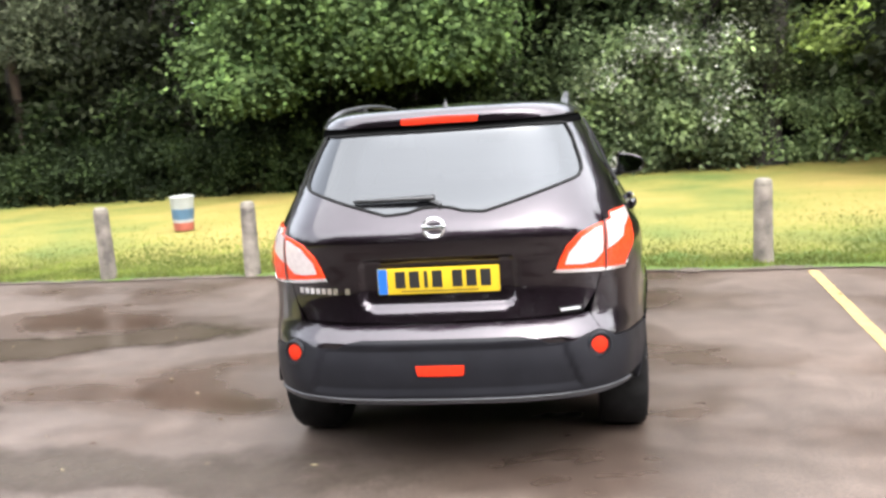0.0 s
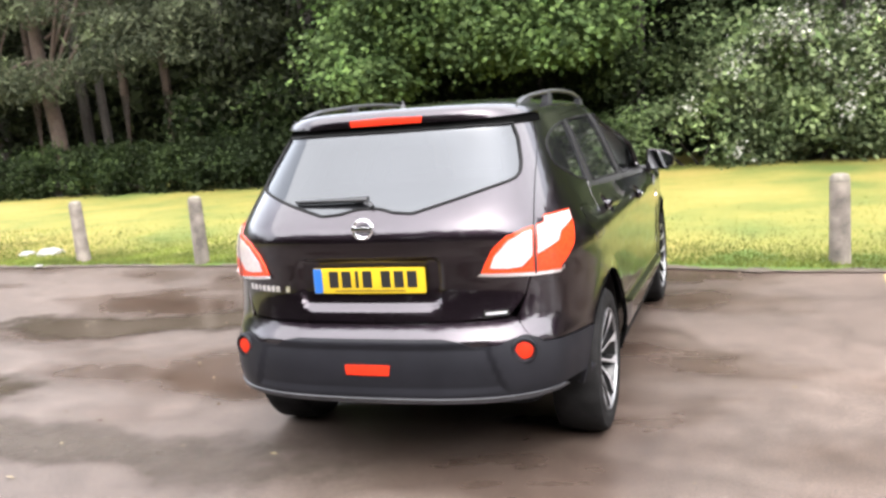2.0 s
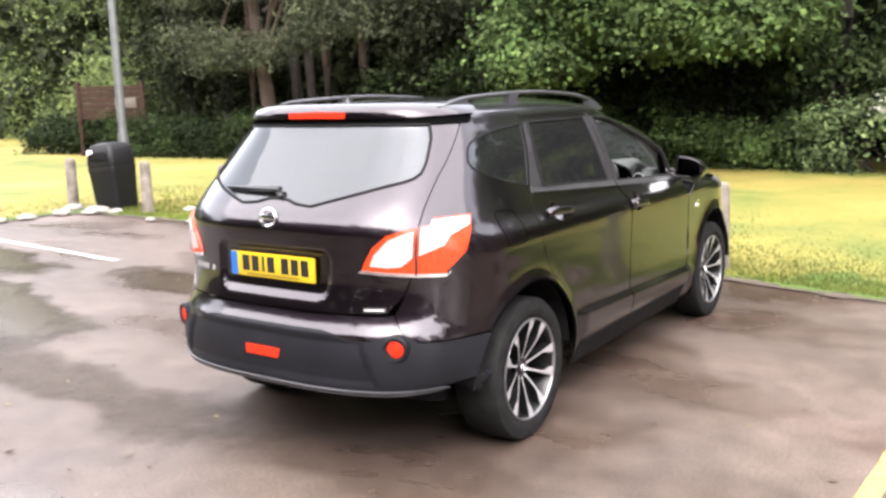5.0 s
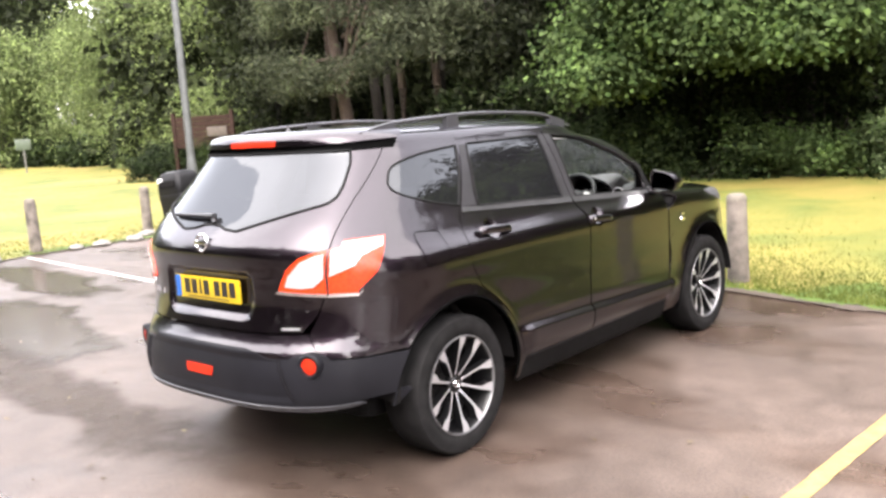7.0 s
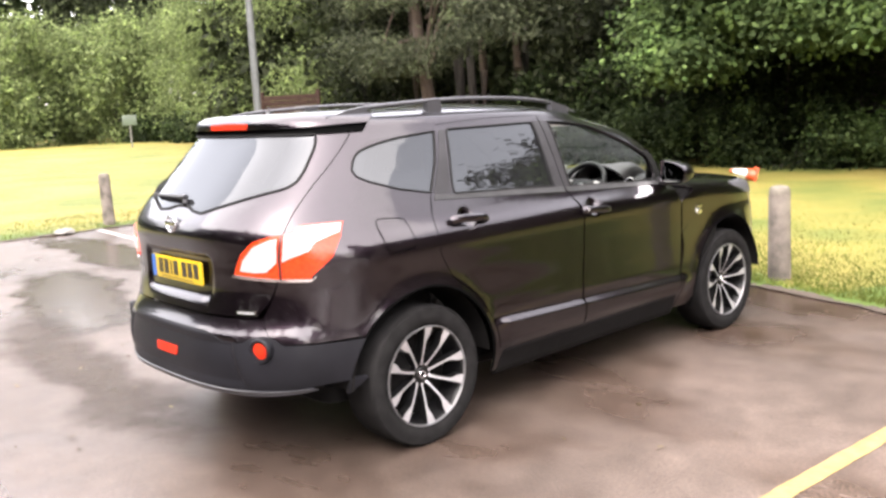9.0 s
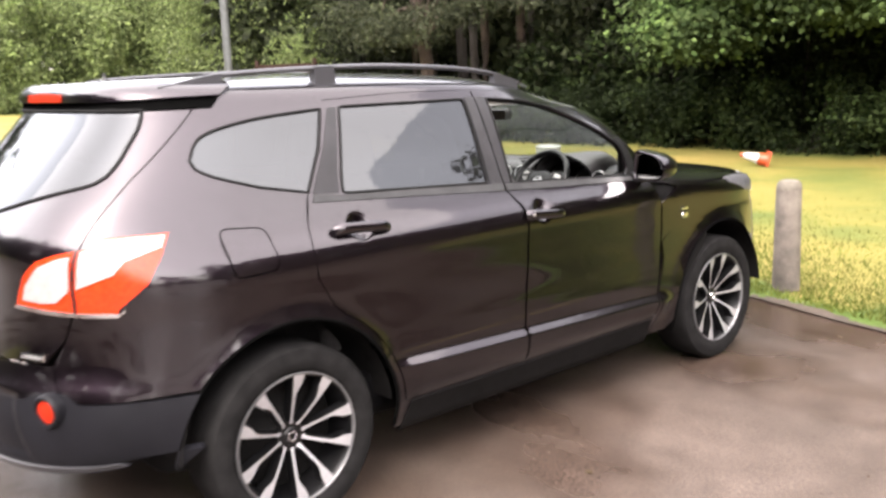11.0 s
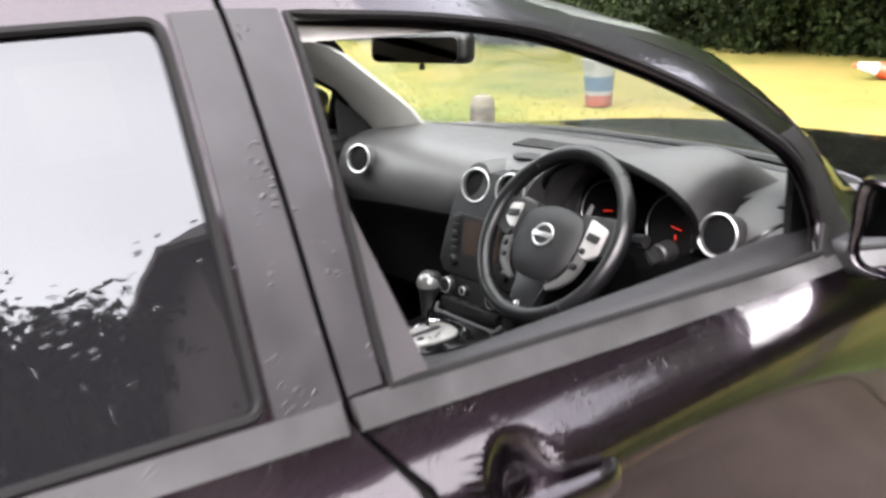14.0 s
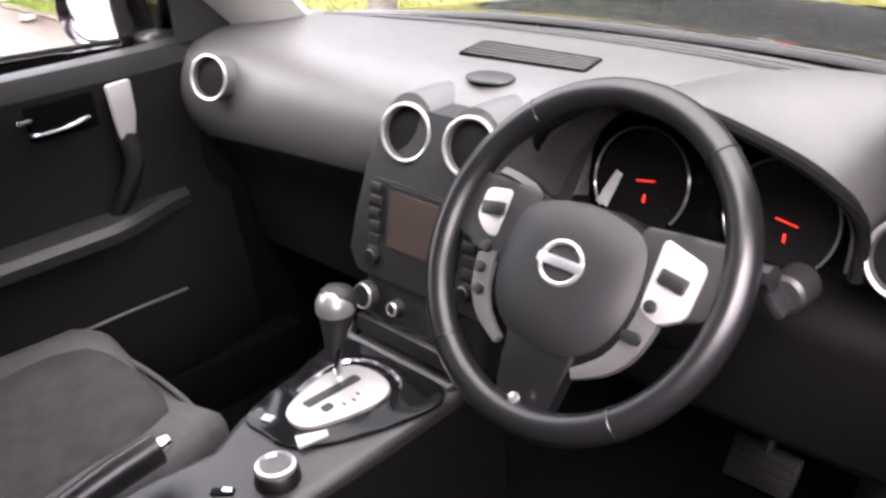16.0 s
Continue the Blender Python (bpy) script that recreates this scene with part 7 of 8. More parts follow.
puddle([(-4.3, 0.75), (-3.1, 0.36), (-1.7, 0.24), (-0.6, 0.16), (0.2, 0.2)], 0.40, 6.0, 0.0075, DAMP, "damp brown trail of rain water on the asphalt")

# painted bay lines
YELLOW = surface("worn_yellow_paint", (0.33, 0.235, 0.085), 0.55, vary=0.3, scale=14, bump_scale=90, bump_strength=0.4)
WHITE = surface("worn_white_paint", (0.36, 0.34, 0.32), 0.55, vary=0.25, scale=14, bump_scale=90, bump_strength=0.4)


def line(name, a, b, w, material, label):
    a, b = Vector(a), Vector(b)
    d = (b - a).normalized()
    s = Vector((-d.y, d.x))
    bm = bmesh.new()
    n = int((b - a).length / 0.08)
    rows = []
    for i in range(n + 1):
        p = a + (b - a) * (i / n)
        e = 0.006 * noise.noise((p.x * 9, p.y * 9, 0))
        rows.append((bm.verts.new((*(p + s * (w / 2 + e)), 0.004)), bm.verts.new((*(p - s * (w / 2 - e)), 0.004))))
    for p, q in zip(rows, rows[1:]):
        bm.faces.new((p[0], p[1], q[1], q[0]))
    tagged(part(name, bm, material), label, "road marking", kind="structure")


line("bay_line", (2.24, -1.0), (2.58, 4.48), 0.09, YELLOW, "worn yellow bay line on the asphalt")
line("bay_line", (-9.8, 3.44), (-5.3, 3.03), 0.09, WHITE, "worn white bay line on the asphalt")


# ---- posts, bin, pole, drum, cone, stones ----
OLD_WOOD = surface("weathered_post_wood", (0.165, 0.140, 0.116), 0.85, vary=0.62, scale=5, bump_scale=40, bump_strength=0.6, bump_dist=0.01)
POST_CAP = surface("sawn_end_grain", (0.15, 0.13, 0.10), 0.8, vary=0.2, scale=25, bump_scale=60, bump_strength=0.4)


def bollard(x, y, r, h, lean, seed, label):
    """A squared-round wooden post with a domed sawn top, checked and a little out of true."""
    m = Matrix.Translation((x, y, 0.0)) @ Euler((lean[0], lean[1], seed)).to_matrix().to_4x4()
    bm = bmesh.new()
    prof = [(1.0, -0.05), (1.03, 0.06), (0.99, 0.3), (0.97, 0.55), (0.95, h - 0.07)]
    rings = []
    for k, z in prof:
        rings.append([bm.verts.new(m @ Vector((r * k * (1 + 0.05 * noise.noise((math.cos(a) * 1.5, math.sin(a) * 1.5 + seed, z * 2))) * math.cos(a),
                                               r * k * (1 + 0.05 * noise.noise((math.cos(a) * 1.5 + 9, math.sin(a) * 1.5 + seed, z * 2))) * math.sin(a), z))) for a in np.linspace(0, 2 * math.pi, 18, endpoint=False)])
    for p, q in zip(rings, rings[1:]):
        for i in range(18):
            bm.faces.new((p[i], p[(i + 1) % 18], q[(i + 1) % 18], q[i]))
    bm.faces.new(rings[0])
    bm.faces.new(rings[-1])
    body = tagged(part("wooden_post", bm, OLD_WOOD), label, "post", "wooden posts along the lawn")
    bm = bmesh.new()
    lathe(bm, [(r * 0.95, h - 0.07), (r * 0.92, h - 0.035), (r * 0.7, h - 0.008), (r * 0.3, h), (0.001, h + 0.002)], 18, m)
    part("domed_top", bm, POST_CAP, body)


for i, (x, y, r, h, lx, ly) in enumerate(((2.25, 4.90, 0.088, 0.80, 0.01, 0.0), (0.44, 5.25, 0.093, 0.82, -0.01, 0.015), (-2.86, 5.32, 0.082, 0.80, 0.02, -0.02), (-4.57, 5.45, 0.085, 0.81, 0.0, 0.015),
                                          (-6.45, 5.65, 0.085, 0.80, 0.01, -0.02), (-8.35, 5.80, 0.085, 0.80, 0.0, 0.01), (-10.0, 3.75, 0.09, 0.84, 0.02, 0.02), (-10.15, 5.75, 0.085, 0.82, 0.0, -0.02))):
    bollard(x, y, r, h, (lx, ly), i * 1.7, "weathered round wooden post with a domed top at the lawn's edge")

# litter bin
BINMAT = surface("black_bin_plastic", (0.006, 0.006, 0.007), 0.5, vary=0.25, scale=8, spec=0.2)
bin_ = thing("litter_bin", "black square litter bin with a hood beside the lamp pole", "litter bin", pose(-9.35, 6.0, -0.01, 0, -5, 8))
bm = bmesh.new()
rr = []
for z, k in ((0.0, 0.85), (0.10, 0.9), (0.62, 1.0), (0.66, 1.03), (0.70, 1.0)):
    o = rounded([(-0.27 * k, -0.25 * k), (0.27 * k, -0.25 * k), (0.27 * k, 0.25 * k), (-0.27 * k, 0.25 * k)], 0.05)
    rr.append([(a, b, z) for a, b in o])
loft_closed("bin_body", rr, BINMAT, bin_)
rr = []
for z, k in ((0.70, 1.02), (0.74, 1.05), (0.95, 1.0), (1.04, 0.8), (1.07, 0.5)):
    o = rounded([(-0.27 * k, -0.25 * k), (0.27 * k, -0.25 * k), (0.27 * k, 0.25 * k), (-0.27 * k, 0.25 * k)], 0.08)
    rr.append([(a, b, z) for a, b in o])
loft_closed("bin_hood", rr, BINMAT, bin_)
bm = bmesh.new()
box(bm, (0.36, 0.02, 0.12), Matrix.Translation((0, -0.262, 0.86)), 0.02)
part("bin_slot", bm, MATT_BLACK, bin_)
bm = bmesh.new()
box(bm, (0.12, 0.006, 0.08), Matrix.Translation((-0.16, -0.262, 0.93)), 0.002)
part("label_plate", bm, PAPER, bin_, "pale label plate")

# lamp pole
GALV = surface("galvanised_steel", (0.085, 0.09, 0.088), 0.5, metal=0.5, vary=0.15, scale=10)
pole = thing("lamp_pole", "tall grey galvanised lamp pole on the lawn", "lamp pole", pose(-9.55, 6.35, 0))
bm = bmesh.new()
lathe(bm, [(0.085, 0), (0.084, 1.1), (0.072, 1.18), (0.066, 1.3), (0.058, 4.0), (0.05, 7.0), (0.045, 7.02)], 20)
part("shaft", bm, GALV, pole)
bm = bmesh.new()
box(bm, (0.012, 0.10, 0.42), Matrix.Translation((0.082, 0, 0.62)), 0.004)
part("access_door", bm, GALV, pole)

# painted drum on the lawn
drum = thing("litter_drum", "white blue and red banded drum standing on the lawn", "drum", pose(-5.43, 9.27, 0.05, 2, 3, 0))
bands = [(0.0, 0.12, 0.150, 0.156, surface("drum_red", (0.28, 0.07, 0.045), 0.5, vary=0.2)), (0.12, 0.17, 0.156, 0.160, surface("drum_white", (0.31, 0.31, 0.30), 0.5, vary=0.15)),
         (0.17, 0.33, 0.160, 0.170, surface("drum_blue", (0.055, 0.12, 0.19), 0.5, vary=0.2)), (0.33, 0.50, 0.170, 0.182, surface("drum_pale", (0.28, 0.29, 0.27), 0.5, vary=0.15))]
for z0, z1, r0, r1, mat in bands:
    bm = bmesh.new()
    lathe(bm, [(r0, z0), (r0 + 0.5 * (r1 - r0) + 0.002, (z0 + z1) / 2), (r1, z1)], 28)
    part("drum_band", bm, mat, drum)
bm = bmesh.new()
tube(bm, [(0.184 * math.cos(q), 0.184 * math.sin(q), 0.505) for q in np.linspace(0, 2 * math.pi, 28, endpoint=False)], 0.008, 8, closed=True)
part("drum_rim", bm, bands[3][4], drum)

# traffic cone lying on its side
ORANGE = surface("cone_orange", (0.5, 0.07, 0.018), 0.5, vary=0.12)
cone = thing("traffic_cone", "orange and white traffic cone lying on its side on grass", "traffic cone", pose(-3.85, 12.75, 0.12, 0, -76, 40))
bm = bmesh.new()
lathe(bm, [(0.11, 0.0), (0.09, 0.14), (0.088, 0.143)], 24)
part("cone_body", bm, ORANGE, cone)
bm = bmesh.new()
lathe(bm, [(0.089, 0.143), (0.040, 0.37), (0.037, 0.373)], 24)
part("white_sleeve", bm, surface("cone_white", (0.6, 0.6, 0.6), 0.5, vary=0.05), cone)
bm = bmesh.new()
lathe(bm, [(0.037, 0.373), (0.028, 0.42), (0.02, 0.423)], 20)
part("cone_tip", bm, ORANGE, cone)
bm = bmesh.new()
slab(bm, rounded([(-0.15, -0.15), (0.15, -0.15), (0.15, 0.15), (-0.15, 0.15)], 0.04), 0.03, Matrix.Translation((0, 0, -0.03)), 0.008)
part("cone_base", bm, ORANGE, cone)

# pale stones and litter at the corner of the lawn
STONE = surface("pale_stone", (0.2, 0.19, 0.17), 0.8, vary=0.25, scale=9, bump_scale=30, bump_strength=0.5)
rs = random.Random(3)
for x, y, sz in ((-9.55, 5.15, 0.16), (-9.2, 5.5, 0.22), (-8.9, 5.62, 0.14), (-9.6, 4.6, 0.15), (-9.65, 4.2, 0.12), (-7.6, 6.3, 0.20), (-7.95, 6.25, 0.14), (-9.65, 2.9, 0.16), (-7.6, 5.25, 0.07), (-9.95, 5.6, 0.18), (-6.9, 5.35, 0.05)):
    bm = bmesh.new()
    bmesh.ops.create_icosphere(bm, subdivisions=2, radius=sz)
    for v in bm.verts:
        v.co *= 1 + 0.3 * noise.noise(v.co * 6 + Vector((x, y, 0)))
        v.co.z = max(v.co.z * 0.42, -0.02)
    bmesh.ops.transform(bm, matrix=Matrix.Translation((x, y, 0.03)) @ Matrix.Rotation(rs.random() * 6, 4, "Z"), verts=bm.verts)
    tagged(part("stone", bm, STONE), "pale flat stone lying at the lawn's corner", "stone", "stones at the lawn's corner")
# fallen leaves and bits on the asphalt
n = 260
p = np.stack([rng.uniform(-9, 5, n), rng.uniform(-3, 5, n), rng.uniform(0.005, 0.012, n)], 1)
u = rng.normal(0, 1, (n, 3)) * [1, 1, 0.15]
u /= np.linalg.norm(u, axis=1)[:, None]
v = np.cross(u, [0, 0, 1.0])
s_ = rng.uniform(0.008, 0.028, n)[:, None]
quads("fallen_leaves", np.stack([p - u * s_, p - v * s_ * 0.6, p + u * s_, p + v * s_ * 0.6], 1), leaf_material("fallen_leaf", (0.09, 0.065, 0.04), (0.28, 0.23, 0.17)), "small pale fallen leaves scattered on the asphalt", "leaves")

# notice board and small sign far across the lawn
BROWN = surface("brown_timber", (0.035, 0.02, 0.015), 0.8, spec=0.08, vary=0.3, scale=5, bump_scale=30, bump_strength=0.4)
nb = thing("notice_board", "brown timber notice board with a pale sign before the trees", "notice board", pose(-22.1, 15.2, -0.05, 0, 0, 30))
for dx in (-1.05, 1.05):
    bm = bmesh.new()
    box(bm, (0.12, 0.12, 2.4), Matrix.Translation((dx, 0, 1.2)), 0.01)
    part("board_post", bm, BROWN, nb)
for i in range(6):
    bm = bmesh.new()
    box(bm, (2.0, 0.05, 0.165), Matrix.Translation((0, 0, 1.30 + i * 0.175)), 0.008)
    part("plank", bm, BROWN, nb)
bm = bmesh.new()
box(bm, (0.7, 0.03, 0.32), Matrix.Translation((0.5, -0.05, 1.72)), 0.005)
part("pale_sign", bm, surface("sign_pale", (0.08, 0.062, 0.046), 0.6), nb)
sg = thing("park_sign", "small pale green sign on a post across the lawn", "sign", pose(-48.6, 21.0, 0, 0, 0, 55))
bm = bmesh.new()
lathe(bm, [(0.05, 0), (0.05, 1.8), (0.02, 1.82)], 10)
part("sign_post", bm, surface("sign_post_pale", (0.14, 0.14, 0.12), 0.6), sg)
bm = bmesh.new()
box(bm, (0.85, 0.04, 0.62), Matrix.Translation((0, -0.06, 1.65)), 0.02)
part("sign_panel", bm, surface("sign_green", (0.06, 0.085, 0.05), 0.5), sg)


# ---- trees and shrubs ----
BARK = surface("bark", (0.032, 0.025, 0.02), 0.9, vary=0.4, scale=6, bump_scale=22, bump_strength=0.9, bump_dist=0.03)
RED_BARK = surface("red_brown_bark", (0.060, 0.038, 0.026), 0.9, vary=0.35, scale=6, bump_scale=22, bump_strength=0.9, bump_dist=0.03)
L_MAPLE = leaf_material("leaf_maple", (0.037, 0.066, 0.022), (0.108, 0.160, 0.055))
L_ELDER = leaf_material("leaf_elder", (0.058, 0.088, 0.038), (0.195, 0.245, 0.118))
L_BRAMBLE = leaf_material("leaf_bramble", (0.088, 0.138, 0.054), (0.290, 0.380, 0.165))
L_FLOWER = leaf_material("pale_flowers", (0.30, 0.31, 0.25), (0.55, 0.56, 0.48), 0.4)
L_YEW = leaf_material("leaf_feathery", (0.030, 0.038, 0.021), (0.096, 0.108, 0.064))
L_WILLOW = leaf_material("leaf_willow", (0.068, 0.098, 0.034), (0.205, 0.255, 0.105))
# shrub and ivy leaves; their near-black green also holds the trees' shade
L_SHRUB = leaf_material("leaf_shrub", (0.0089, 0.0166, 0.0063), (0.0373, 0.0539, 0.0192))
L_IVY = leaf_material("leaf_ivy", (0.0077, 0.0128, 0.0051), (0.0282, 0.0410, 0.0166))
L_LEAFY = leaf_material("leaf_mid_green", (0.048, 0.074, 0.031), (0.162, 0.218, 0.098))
# leaves of the deep wood, its shade put into their colour
L_DARK = leaf_material("leaf_deep_shade", (0.0118, 0.0160, 0.0075), (0.0430, 0.0535, 0.0246))


def leaves(centres, per, spread, size, up=0.3, droop=0.0, aspect=0.55):
    """Leaves in clumps round the centres: (n, 4, 3) corners."""
    c = np.repeat(centres, per, 0)
    n = len(c)
    off = rng.normal(0, 1, (n, 3)) * np.asarray(spread)
    off[:, 2] -= droop * np.abs(rng.normal(0, 1, n))
    p = c + off
    nrm = off / np.maximum(np.linalg.norm(off, axis=1), 1e-6)[:, None] + rng.normal(0, 0.7, (n, 3)) + [0, 0, up]
    nrm /= np.linalg.norm(nrm, axis=1)[:, None]
    u = np.cross(nrm, rng.normal(0, 1, (n, 3)))
    u /= np.linalg.norm(u, axis=1)[:, None]
    v = np.cross(nrm, u)
    s = rng.uniform(0.6, 1.25, n)[:, None] * size
    return np.stack([p - u * s, p - v * s * aspect - u * s * 0.1, p + u * s, p + v * s * aspect - u * s * 0.1], 1)


def in_box(n, x, y, z, keep=0.0, scale=0.6, seed=0.0):
    """Random centres in a box, thinned by a cloudy pattern to leave gaps."""
    out = []
    while len(out) < n:
        p = (rng.uniform(*x), rng.uniform(*y), rng.uniform(*z))
        if noise.noise((p[0] * scale + seed, p[1] * scale, p[2] * scale)) > keep:
            out.append(p)
    return np.array(out)


def tree(name, x, y, h, r, leaf, bark, crown, label, limbs=7, seed=0):
    """A tapered trunk with limbs that reach to the crown's clumps, and its leaves."""
    t = thing(name, label, "tree")
    rs = random.Random(seed)
    bm = bmesh.new()
    path = [(x + 0.12 * k * math.sin(seed + k), y + 0.1 * k * math.cos(seed * 2 + k), h * k / 5) for k in range(6)]
    tube(bm, smooth_line(path, 0.4), lambda q: r * (1 - 0.7 * q) * (1 + 0.5 * max(0, 0.1 - q) * 10), 12)
    for i in range(limbs):
        k = rs.uniform(0.3, 0.85)
        a = Vector((x, y, h * k))
        b = Vector(crown[rs.randrange(len(crown))].tolist()) if len(crown) else a
        mid = a.lerp(b, 0.5) + Vector((0, 0, 0.3))
        tube(bm, smooth_line([a, mid, b], 0.3), lambda q: max(0.012, r * 0.38 * (1 - k) * (1 - 0.85 * q) + 0.012), 7)
    part("trunk", bm, bark, t)
    quads("crown", leaf, crown_mat[name], "", "", parent=t)
    return t


def shrub(name, x, y, z, n, per, spread, size, mat, label, keep=-0.1, seed=0.0, **kw):
    t = thing(name, label, "shrub", group="shrubs under the trees")
    c = in_box(n, x, y, z, keep, 0.9, seed)
    quads("foliage", leaves(c, per, spread, size, **kw), mat, "", "", parent=t)
    rs = random.Random(int(seed * 10) + n)
    for q in rs.sample(c.tolist(), 5):
        foot = Vector(((x[0] + x[1]) / 2 + rs.uniform(-0.4, 0.4), (y[0] + y[1]) / 2 + rs.uniform(-0.2, 0.2), 0.0))
        bm = bmesh.new()
        tube(bm, smooth_line([foot, foot.lerp(Vector(q), 0.5) + Vector((0, 0, 0.15)), Vector(q)], 0.25), lambda k: 0.028 * (1 - 0.75 * k), 6)
        part("stem", bm, BARK, t)
    return t


# brighter olive copy of the ivy leaf, light put into its colour
L_IVY_LIT = leaf_material("leaf_ivy_olive_lit", (0.026, 0.034, 0.016), (0.088, 0.104, 0.048))
L_HAZEL = leaf_material("leaf_hazel", (0.070, 0.104, 0.025), (0.210, 0.270, 0.072))
# dark tree leaves, with shade put into their colour
L_SHADE = leaf_material("leaf_shaded", (0.0080, 0.0105, 0.0055), (0.030, 0.036, 0.018))
crown_mat = dict(ivy_tree=L_IVY_LIT, hazel_tree=L_HAZEL, maple_tree=L_MAPLE, elder_bush=L_ELDER, larch_tree=L_YEW, willow_tree=L_WILLOW, dark_tree=L_SHADE, leafy_tree=L_LEAFY)

# broad-leaved tree whose bright lower branches hang over the lawn
c = np.concatenate([in_box(50, (-7.0, -4.6), (13.2, 15.5), (2.7, 5.5), -0.1, 0.7, 3), in_box(130, (-5.2, -1.0), (13.0, 15.5), (2.7, 5.6), -0.1, 0.7, 5), in_box(46, (-3.8, -1.2), (12.9, 14.4), (2.45, 3.7), -0.2, 0.7, 9), in_box(14, (-6.4, -4.8), (13.1, 14.2), (2.05, 2.7), -0.3, 0.7, 6),
                    in_box(110, (-8, 0), (13.5, 18), (5, 10), -0.1, 0.5, 8)])
tree("maple_tree", -4.3, 18.3, 7.5, 0.24, leaves(c, 350, (0.36, 0.36, 0.2), 0.066, 0.8, aspect=0.75), BARK, c, "broad-leaved tree with bright green branches hanging over the lawn", 12, 1)
# pale-flowered bush by the lawn
c = np.concatenate([in_box(26, (0.2, 1.8), (14.6, 15.6), (0.5, 1.9), -0.15, 0.8, 7), in_box(55, (1.2, 3.6), (14.5, 15.6), (0.5, 2.6), -0.15, 0.8, 2), in_box(46, (2.3, 3.7), (14.8, 16.0), (2.3, 4.9), -0.15, 0.8, 2)])
elder = tree("elder_bush", 3.2, 15.7, 3.5, 0.09, leaves(c, 190, (0.3, 0.3, 0.22), 0.070, 0.5), BARK, c, "tall pale-leaved bush with whitish flower heads at the wood's edge", 9, 2)
heads = c[rng.random(len(c)) < np.where((c[:, 2] > 2.2) & (c[:, 0] > 2.0), 1.0, 0.4)] + [0, -0.3, 0.12]
quads("blossom", leaves(np.repeat(heads, np.where(heads[:, 2] > 2.3, 2, 1), 0) + rng.normal(0, 0.12, (int(np.where(heads[:, 2] > 2.3, 2, 1).sum()), 3)), 36, (0.15, 0.10, 0.12), 0.040, 0.8, aspect=0.9), L_FLOWER, "", "", parent=elder)
# trunk wrapped in dark ivy, and a bright yellow-green branch reaching past it
c = in_box(85, (3.75, 5.1), (14.9, 15.9), (1.7, 7.5), -0.3, 0.8, 16)
tree("ivy_tree", 4.4, 15.6, 8.0, 0.30, leaves(c, 210, (0.24, 0.24, 0.2), 0.055, 0.3), BARK, c, "dark ivy-wrapped tree standing at the wood's edge", 5, 6)
c = np.concatenate([in_box(26, (5.2, 7.6), (14.2, 15.2), (2.25, 2.95), -0.2, 0.8, 18), in_box(40, (5.4, 8.5), (14.6, 16), (3.2, 6.0), 0.0, 0.6, 19)])
tree("hazel_tree", 7.0, 16.2, 5.0, 0.14, leaves(c, 190, (0.32, 0.28, 0.12), 0.065, 0.9, 0.05, 0.6), BARK, c, "tree with a bright yellow-green lower branch", 9, 7)
# feathery conifer with red-brown trunks
c = np.concatenate([in_box(120, (-18.5, -11.0), (14.6, 16.6), (2.6, 6.0), -0.05, 0.6, 12), in_box(70, (-19, -11), (15, 18), (6, 10), 0.0, 0.5, 14)])
lar = tree("larch_tree", -15.9, 16.0, 8.0, 0.24, leaves(c, 190, (0.55, 0.4, 0.12), 0.10, 0.6, 0.14, 0.22), RED_BARK, c, "feathery grey-green conifer with a red-brown trunk", 12, 3)
for tx in (-12.6, -16.8, -13.9):
    bm = bmesh.new()
    tube(bm, [(tx, 16.2, 0), (tx + 0.1, 16.2, 2.5), (tx - 0.1, 16.3, 6)], lambda q: 0.15 * (1 - 0.5 * q), 10)
    part("side_trunk", bm, RED_BARK, lar)
# light green willows far to the left
for k, (x0, x1, y0) in enumerate(((-46, -33, 24.5), (-58, -47, 29), (-33, -25, 23), (-72, -60, 26), (-84, -74, 16), (-86, -76, -2), (-74, -63, 20), (-78, -67, 11))):
    c = np.concatenate([in_box(150, (x0, x1), (y0 - 2, y0 + 3), (2.2, 9.5), -0.08, 0.28, 20 + k), in_box(40, (x0 + 2, x1 - 1), (y0 - 2, y0 + 1), (0.6, 2.4), 0.05, 0.3, 30 + k)])
    near = k < 3
    tree("willow_tree", (x0 + x1) / 2, y0 + 1.5, 8.5, 0.4, leaves(c, 300 if near else 110, (0.75, 0.75, 0.5), 0.115 if near else 0.20, 0.5, 0.4, 0.4), BARK, c, "light green drooping tree across the lawn", 10, 10 + k)
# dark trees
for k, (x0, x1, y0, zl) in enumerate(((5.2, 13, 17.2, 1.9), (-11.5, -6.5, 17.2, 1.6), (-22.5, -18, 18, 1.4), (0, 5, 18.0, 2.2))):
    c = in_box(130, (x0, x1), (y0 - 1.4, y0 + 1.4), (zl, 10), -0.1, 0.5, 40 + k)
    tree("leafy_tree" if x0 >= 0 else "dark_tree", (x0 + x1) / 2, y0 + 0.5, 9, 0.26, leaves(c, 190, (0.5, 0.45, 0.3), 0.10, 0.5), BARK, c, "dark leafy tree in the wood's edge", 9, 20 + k)
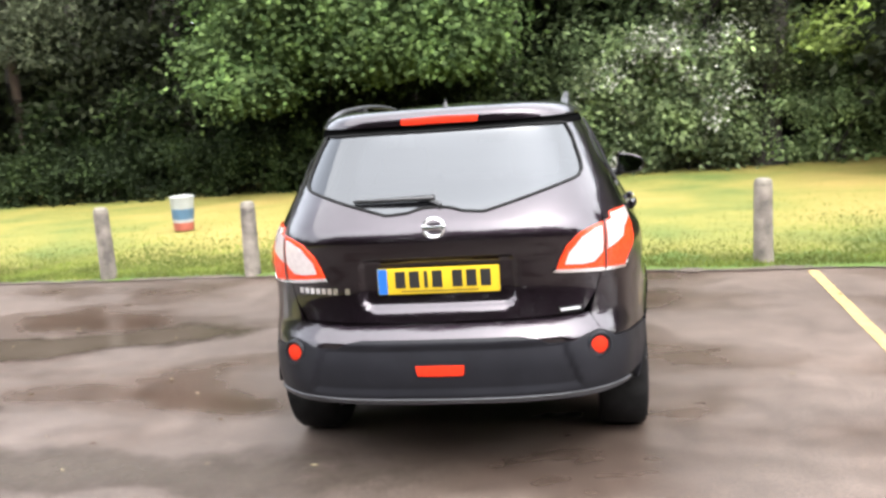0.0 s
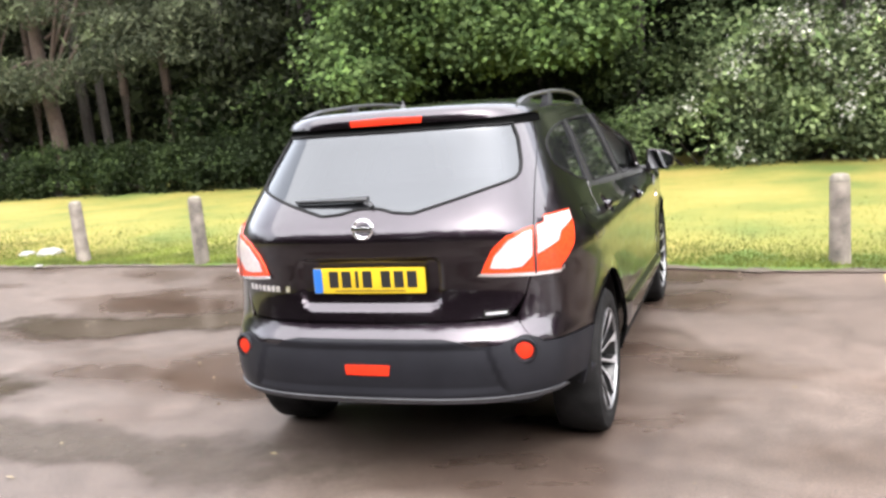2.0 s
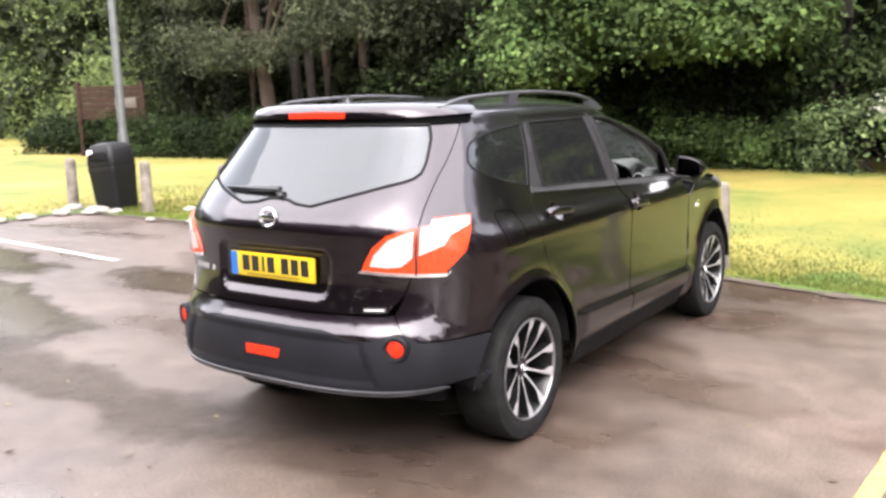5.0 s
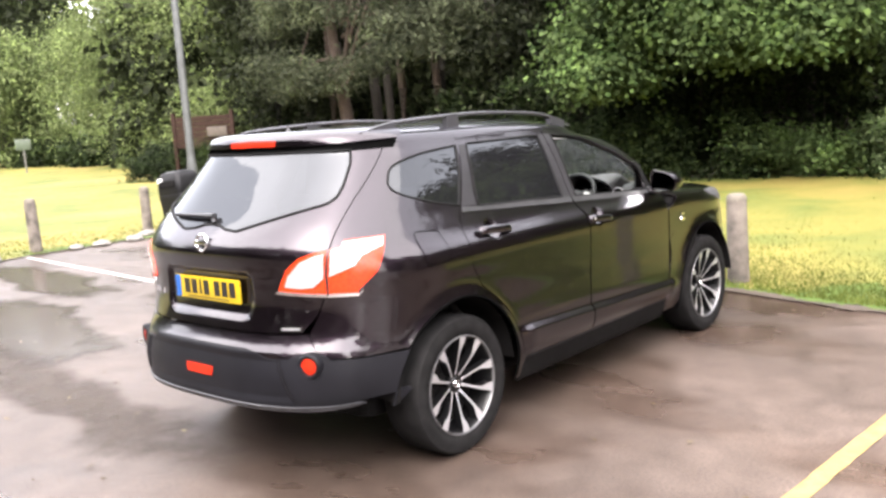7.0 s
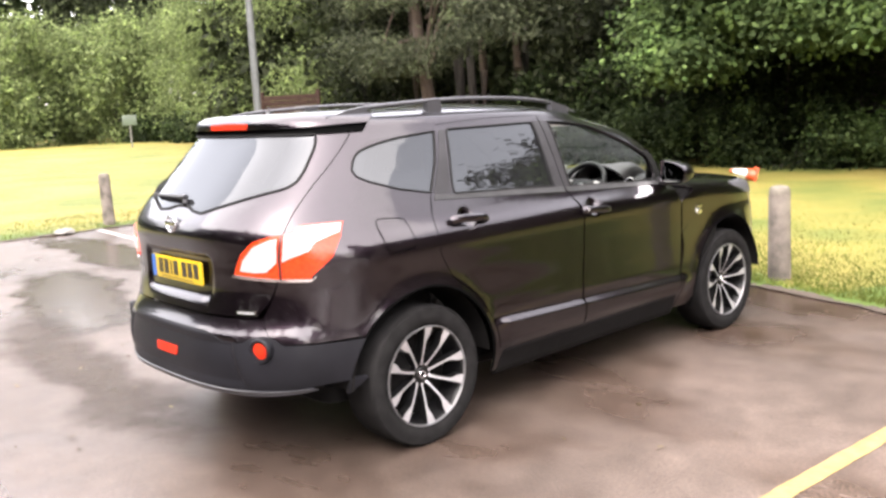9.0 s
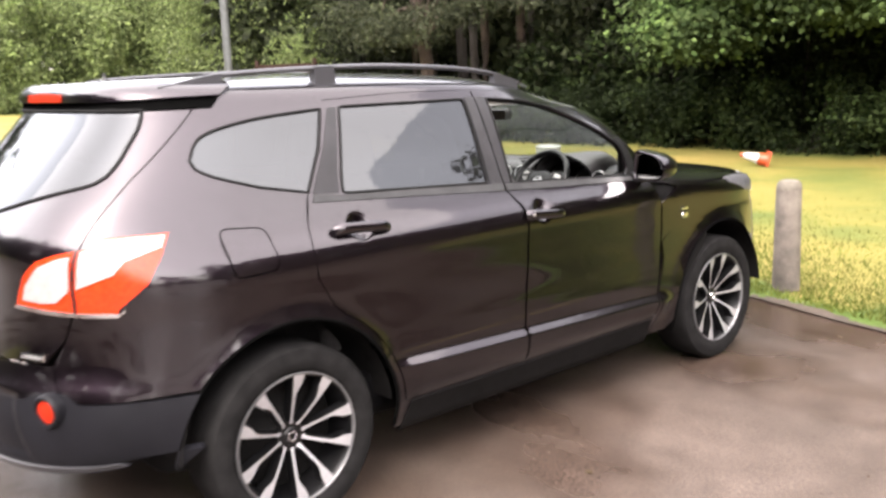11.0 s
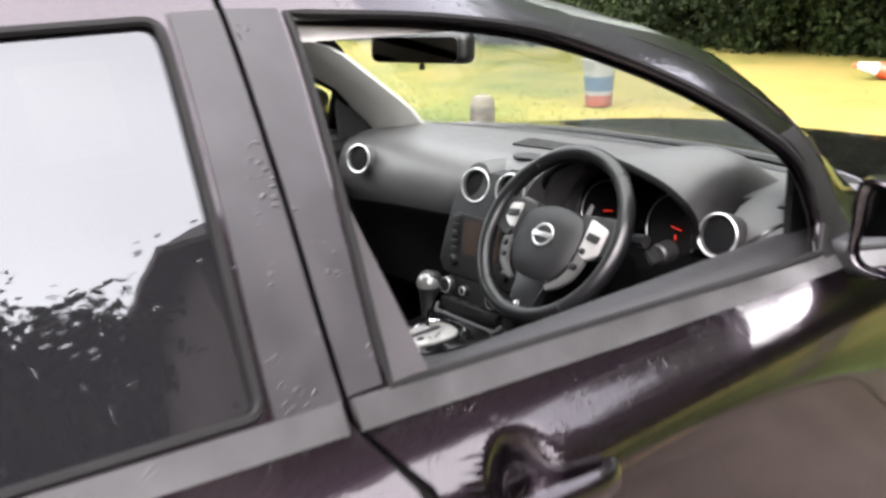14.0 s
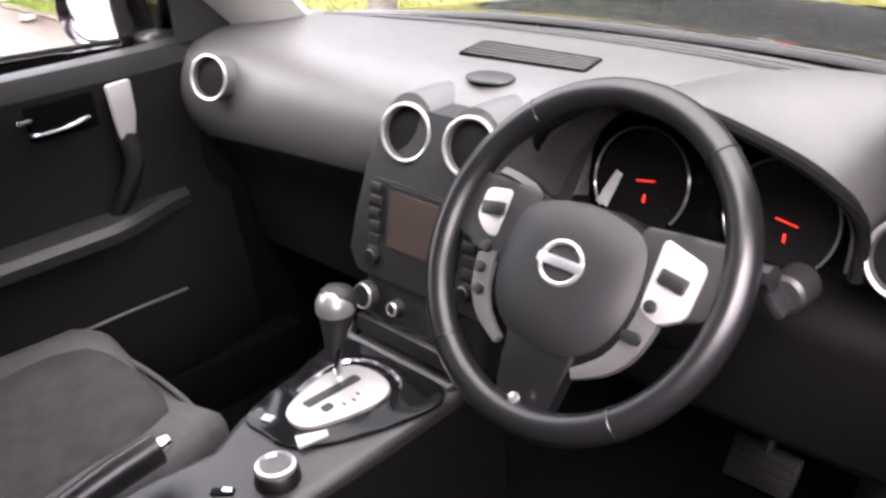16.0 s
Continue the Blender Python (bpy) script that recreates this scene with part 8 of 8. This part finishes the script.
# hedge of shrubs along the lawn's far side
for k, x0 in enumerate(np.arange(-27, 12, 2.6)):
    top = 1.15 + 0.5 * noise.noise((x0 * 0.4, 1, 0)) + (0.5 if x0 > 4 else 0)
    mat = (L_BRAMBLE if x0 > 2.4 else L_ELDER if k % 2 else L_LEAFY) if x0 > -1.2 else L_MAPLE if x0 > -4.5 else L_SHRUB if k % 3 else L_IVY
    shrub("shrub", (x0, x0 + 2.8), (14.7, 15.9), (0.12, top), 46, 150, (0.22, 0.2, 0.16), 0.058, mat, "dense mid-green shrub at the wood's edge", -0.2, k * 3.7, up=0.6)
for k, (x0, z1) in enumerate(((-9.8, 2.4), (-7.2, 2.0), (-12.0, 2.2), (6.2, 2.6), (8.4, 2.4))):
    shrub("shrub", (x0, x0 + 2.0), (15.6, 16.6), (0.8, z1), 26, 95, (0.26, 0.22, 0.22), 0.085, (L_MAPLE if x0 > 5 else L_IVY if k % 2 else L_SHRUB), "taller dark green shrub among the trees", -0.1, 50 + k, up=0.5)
# mid green with some of the canopy's shade put into it
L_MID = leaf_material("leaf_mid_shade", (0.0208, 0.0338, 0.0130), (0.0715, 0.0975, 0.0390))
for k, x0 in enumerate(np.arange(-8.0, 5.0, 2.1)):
    # darker leaf copies to the left, tree shade put into their colour
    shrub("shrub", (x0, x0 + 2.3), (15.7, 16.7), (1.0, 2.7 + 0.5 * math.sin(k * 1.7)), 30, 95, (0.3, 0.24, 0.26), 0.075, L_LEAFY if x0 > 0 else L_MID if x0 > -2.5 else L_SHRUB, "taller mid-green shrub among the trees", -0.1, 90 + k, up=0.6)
# shrubs under the far trees
for k, x0 in enumerate(np.arange(-62, -24, 5)):
    y0 = 21.5 + 5 * (k % 2) * 0.3 + (-24 - x0) * 0.12
    shrub("shrub", (x0, x0 + 5.5), (y0, y0 + 2), (0.2, 1.5), 40, 70, (0.5, 0.45, 0.3), 0.17, L_SHRUB, "dense mid-green shrub at the wood's edge", -0.2, 70 + k, up=0.6)
# deep wood behind, in all directions, its shade put into the leaf colour
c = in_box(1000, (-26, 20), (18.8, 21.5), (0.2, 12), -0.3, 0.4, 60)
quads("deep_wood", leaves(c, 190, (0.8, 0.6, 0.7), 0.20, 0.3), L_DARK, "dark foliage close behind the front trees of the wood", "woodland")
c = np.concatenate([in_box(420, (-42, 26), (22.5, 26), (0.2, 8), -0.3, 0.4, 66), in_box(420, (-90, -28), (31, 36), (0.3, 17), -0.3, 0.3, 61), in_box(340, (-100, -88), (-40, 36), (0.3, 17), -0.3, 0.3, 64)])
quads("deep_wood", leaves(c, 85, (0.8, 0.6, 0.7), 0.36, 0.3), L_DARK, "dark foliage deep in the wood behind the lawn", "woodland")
# unseen belt, placed to darken what the car's paint and mirrors reflect
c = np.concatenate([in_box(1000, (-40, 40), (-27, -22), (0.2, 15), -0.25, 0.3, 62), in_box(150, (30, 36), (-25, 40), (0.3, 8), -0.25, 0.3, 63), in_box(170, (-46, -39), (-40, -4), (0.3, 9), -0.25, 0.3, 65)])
quads("far_woods", leaves(c, 60, (1.1, 1.1, 0.9), 0.5, 0.3), L_SHRUB, "unseen tree belt added round the car park to darken reflections", "woodland")
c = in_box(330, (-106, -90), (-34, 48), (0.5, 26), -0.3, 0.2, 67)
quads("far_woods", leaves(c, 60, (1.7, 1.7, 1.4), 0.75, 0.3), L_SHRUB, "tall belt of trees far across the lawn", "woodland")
rt = random.Random(9)
bm = bmesh.new()
for i in range(46):
    x, y = rt.uniform(-24, 14), rt.uniform(17.5, 20.5)
    tube(bm, [(x, y, 0), (x + rt.uniform(-0.2, 0.2), y, 3), (x + rt.uniform(-0.4, 0.4), y, 7)], 0.07 + 0.1 * rt.random(), 8)
tagged(part("wood_trunks", bm, BARK), "dark trunks standing deep in the wood", "woodland", kind="stuff")

# brick house beyond the bays, seen in the car's windows
surface_win = surface("window_frame_white", (0.75, 0.75, 0.73), 0.5, vary=0.05)
BRICK = surface("house_brick", (0.10, 0.075, 0.062), 0.85, vary=0.3, scale=3, bump_scale=20, bump_strength=0.4)
TILE = surface("roof_tile", (0.07, 0.055, 0.05), 0.8, vary=0.3, scale=4, bump_scale=12, bump_strength=0.5)
house = thing("house", "dark brick house with a hipped tile roof beside the car park", "house", pose(15.1, 13.2, 0))
bm = bmesh.new()
box(bm, (8.6, 14.1, 7.2), Matrix.Translation((0, 0, 3.6)))
part("wall", bm, BRICK, house, smooth=False)
bm = bmesh.new()
eave = [bm.verts.new(p) for p in ((-4.9, -7.6, 7.15), (4.9, -7.6, 7.15), (4.9, 7.6, 7.15), (-4.9, 7.6, 7.15))]
soffit = [bm.verts.new((v.co.x, v.co.y, 7.0)) for v in eave]
r0, r1 = bm.verts.new((0, -3.8, 11.1)), bm.verts.new((0, 3.9, 11.1))
for f in ((eave[0], eave[1], r0), (eave[1], eave[2], r1, r0), (eave[2], eave[3], r1), (eave[3], eave[0], r0, r1), tuple(reversed(soffit))):
    bm.faces.new(f)
for i in range(4):
    bm.faces.new((soffit[i], soffit[(i + 1) % 4], eave[(i + 1) % 4], eave[i]))
part("roof", bm, TILE, house, smooth=False)
for cy in (-2.4, 2.4):
    bm = bmesh.new()
    box(bm, (0.7, 0.6, 1.3), Matrix.Translation((0.6, cy, 11.0)), 0.02)
    part("chimney", bm, BRICK, house)
for wy in (-5.2, -1.8, 1.8, 5.2):
    for wz in (1.5, 4.6):
        bm = bmesh.new()
        box(bm, (0.08, 1.3, 1.25), Matrix.Translation((-4.32, wy, wz)), 0.01)
        w = part("window", bm, surface_win, house)
        for dy in (-0.32, 0.32):
            bm = bmesh.new()
            box(bm, (0.02, 0.56, 1.1), Matrix.Translation((-4.365, wy + dy, wz)), 0.004)
            part("pane", bm, GLOSS_BLACK, w)
# garden trees before the house
for k, (x, y, top) in enumerate(((11.2, 3.4, 6.9), (7.0, 12.2, 3.4))):
    c = in_box(int(18 * top), (x - 1.2, x + 1.2), (y - 1.2, y + 1.2), (1.8, top), -0.1, 0.6, 80 + k)
    tree("dark_tree", x, y, top - 1.2, 0.16, leaves(c, 170, (0.35, 0.35, 0.28), 0.11, 0.5), BARK, c, "dark leafy tree beside the house", 9, 40 + k)
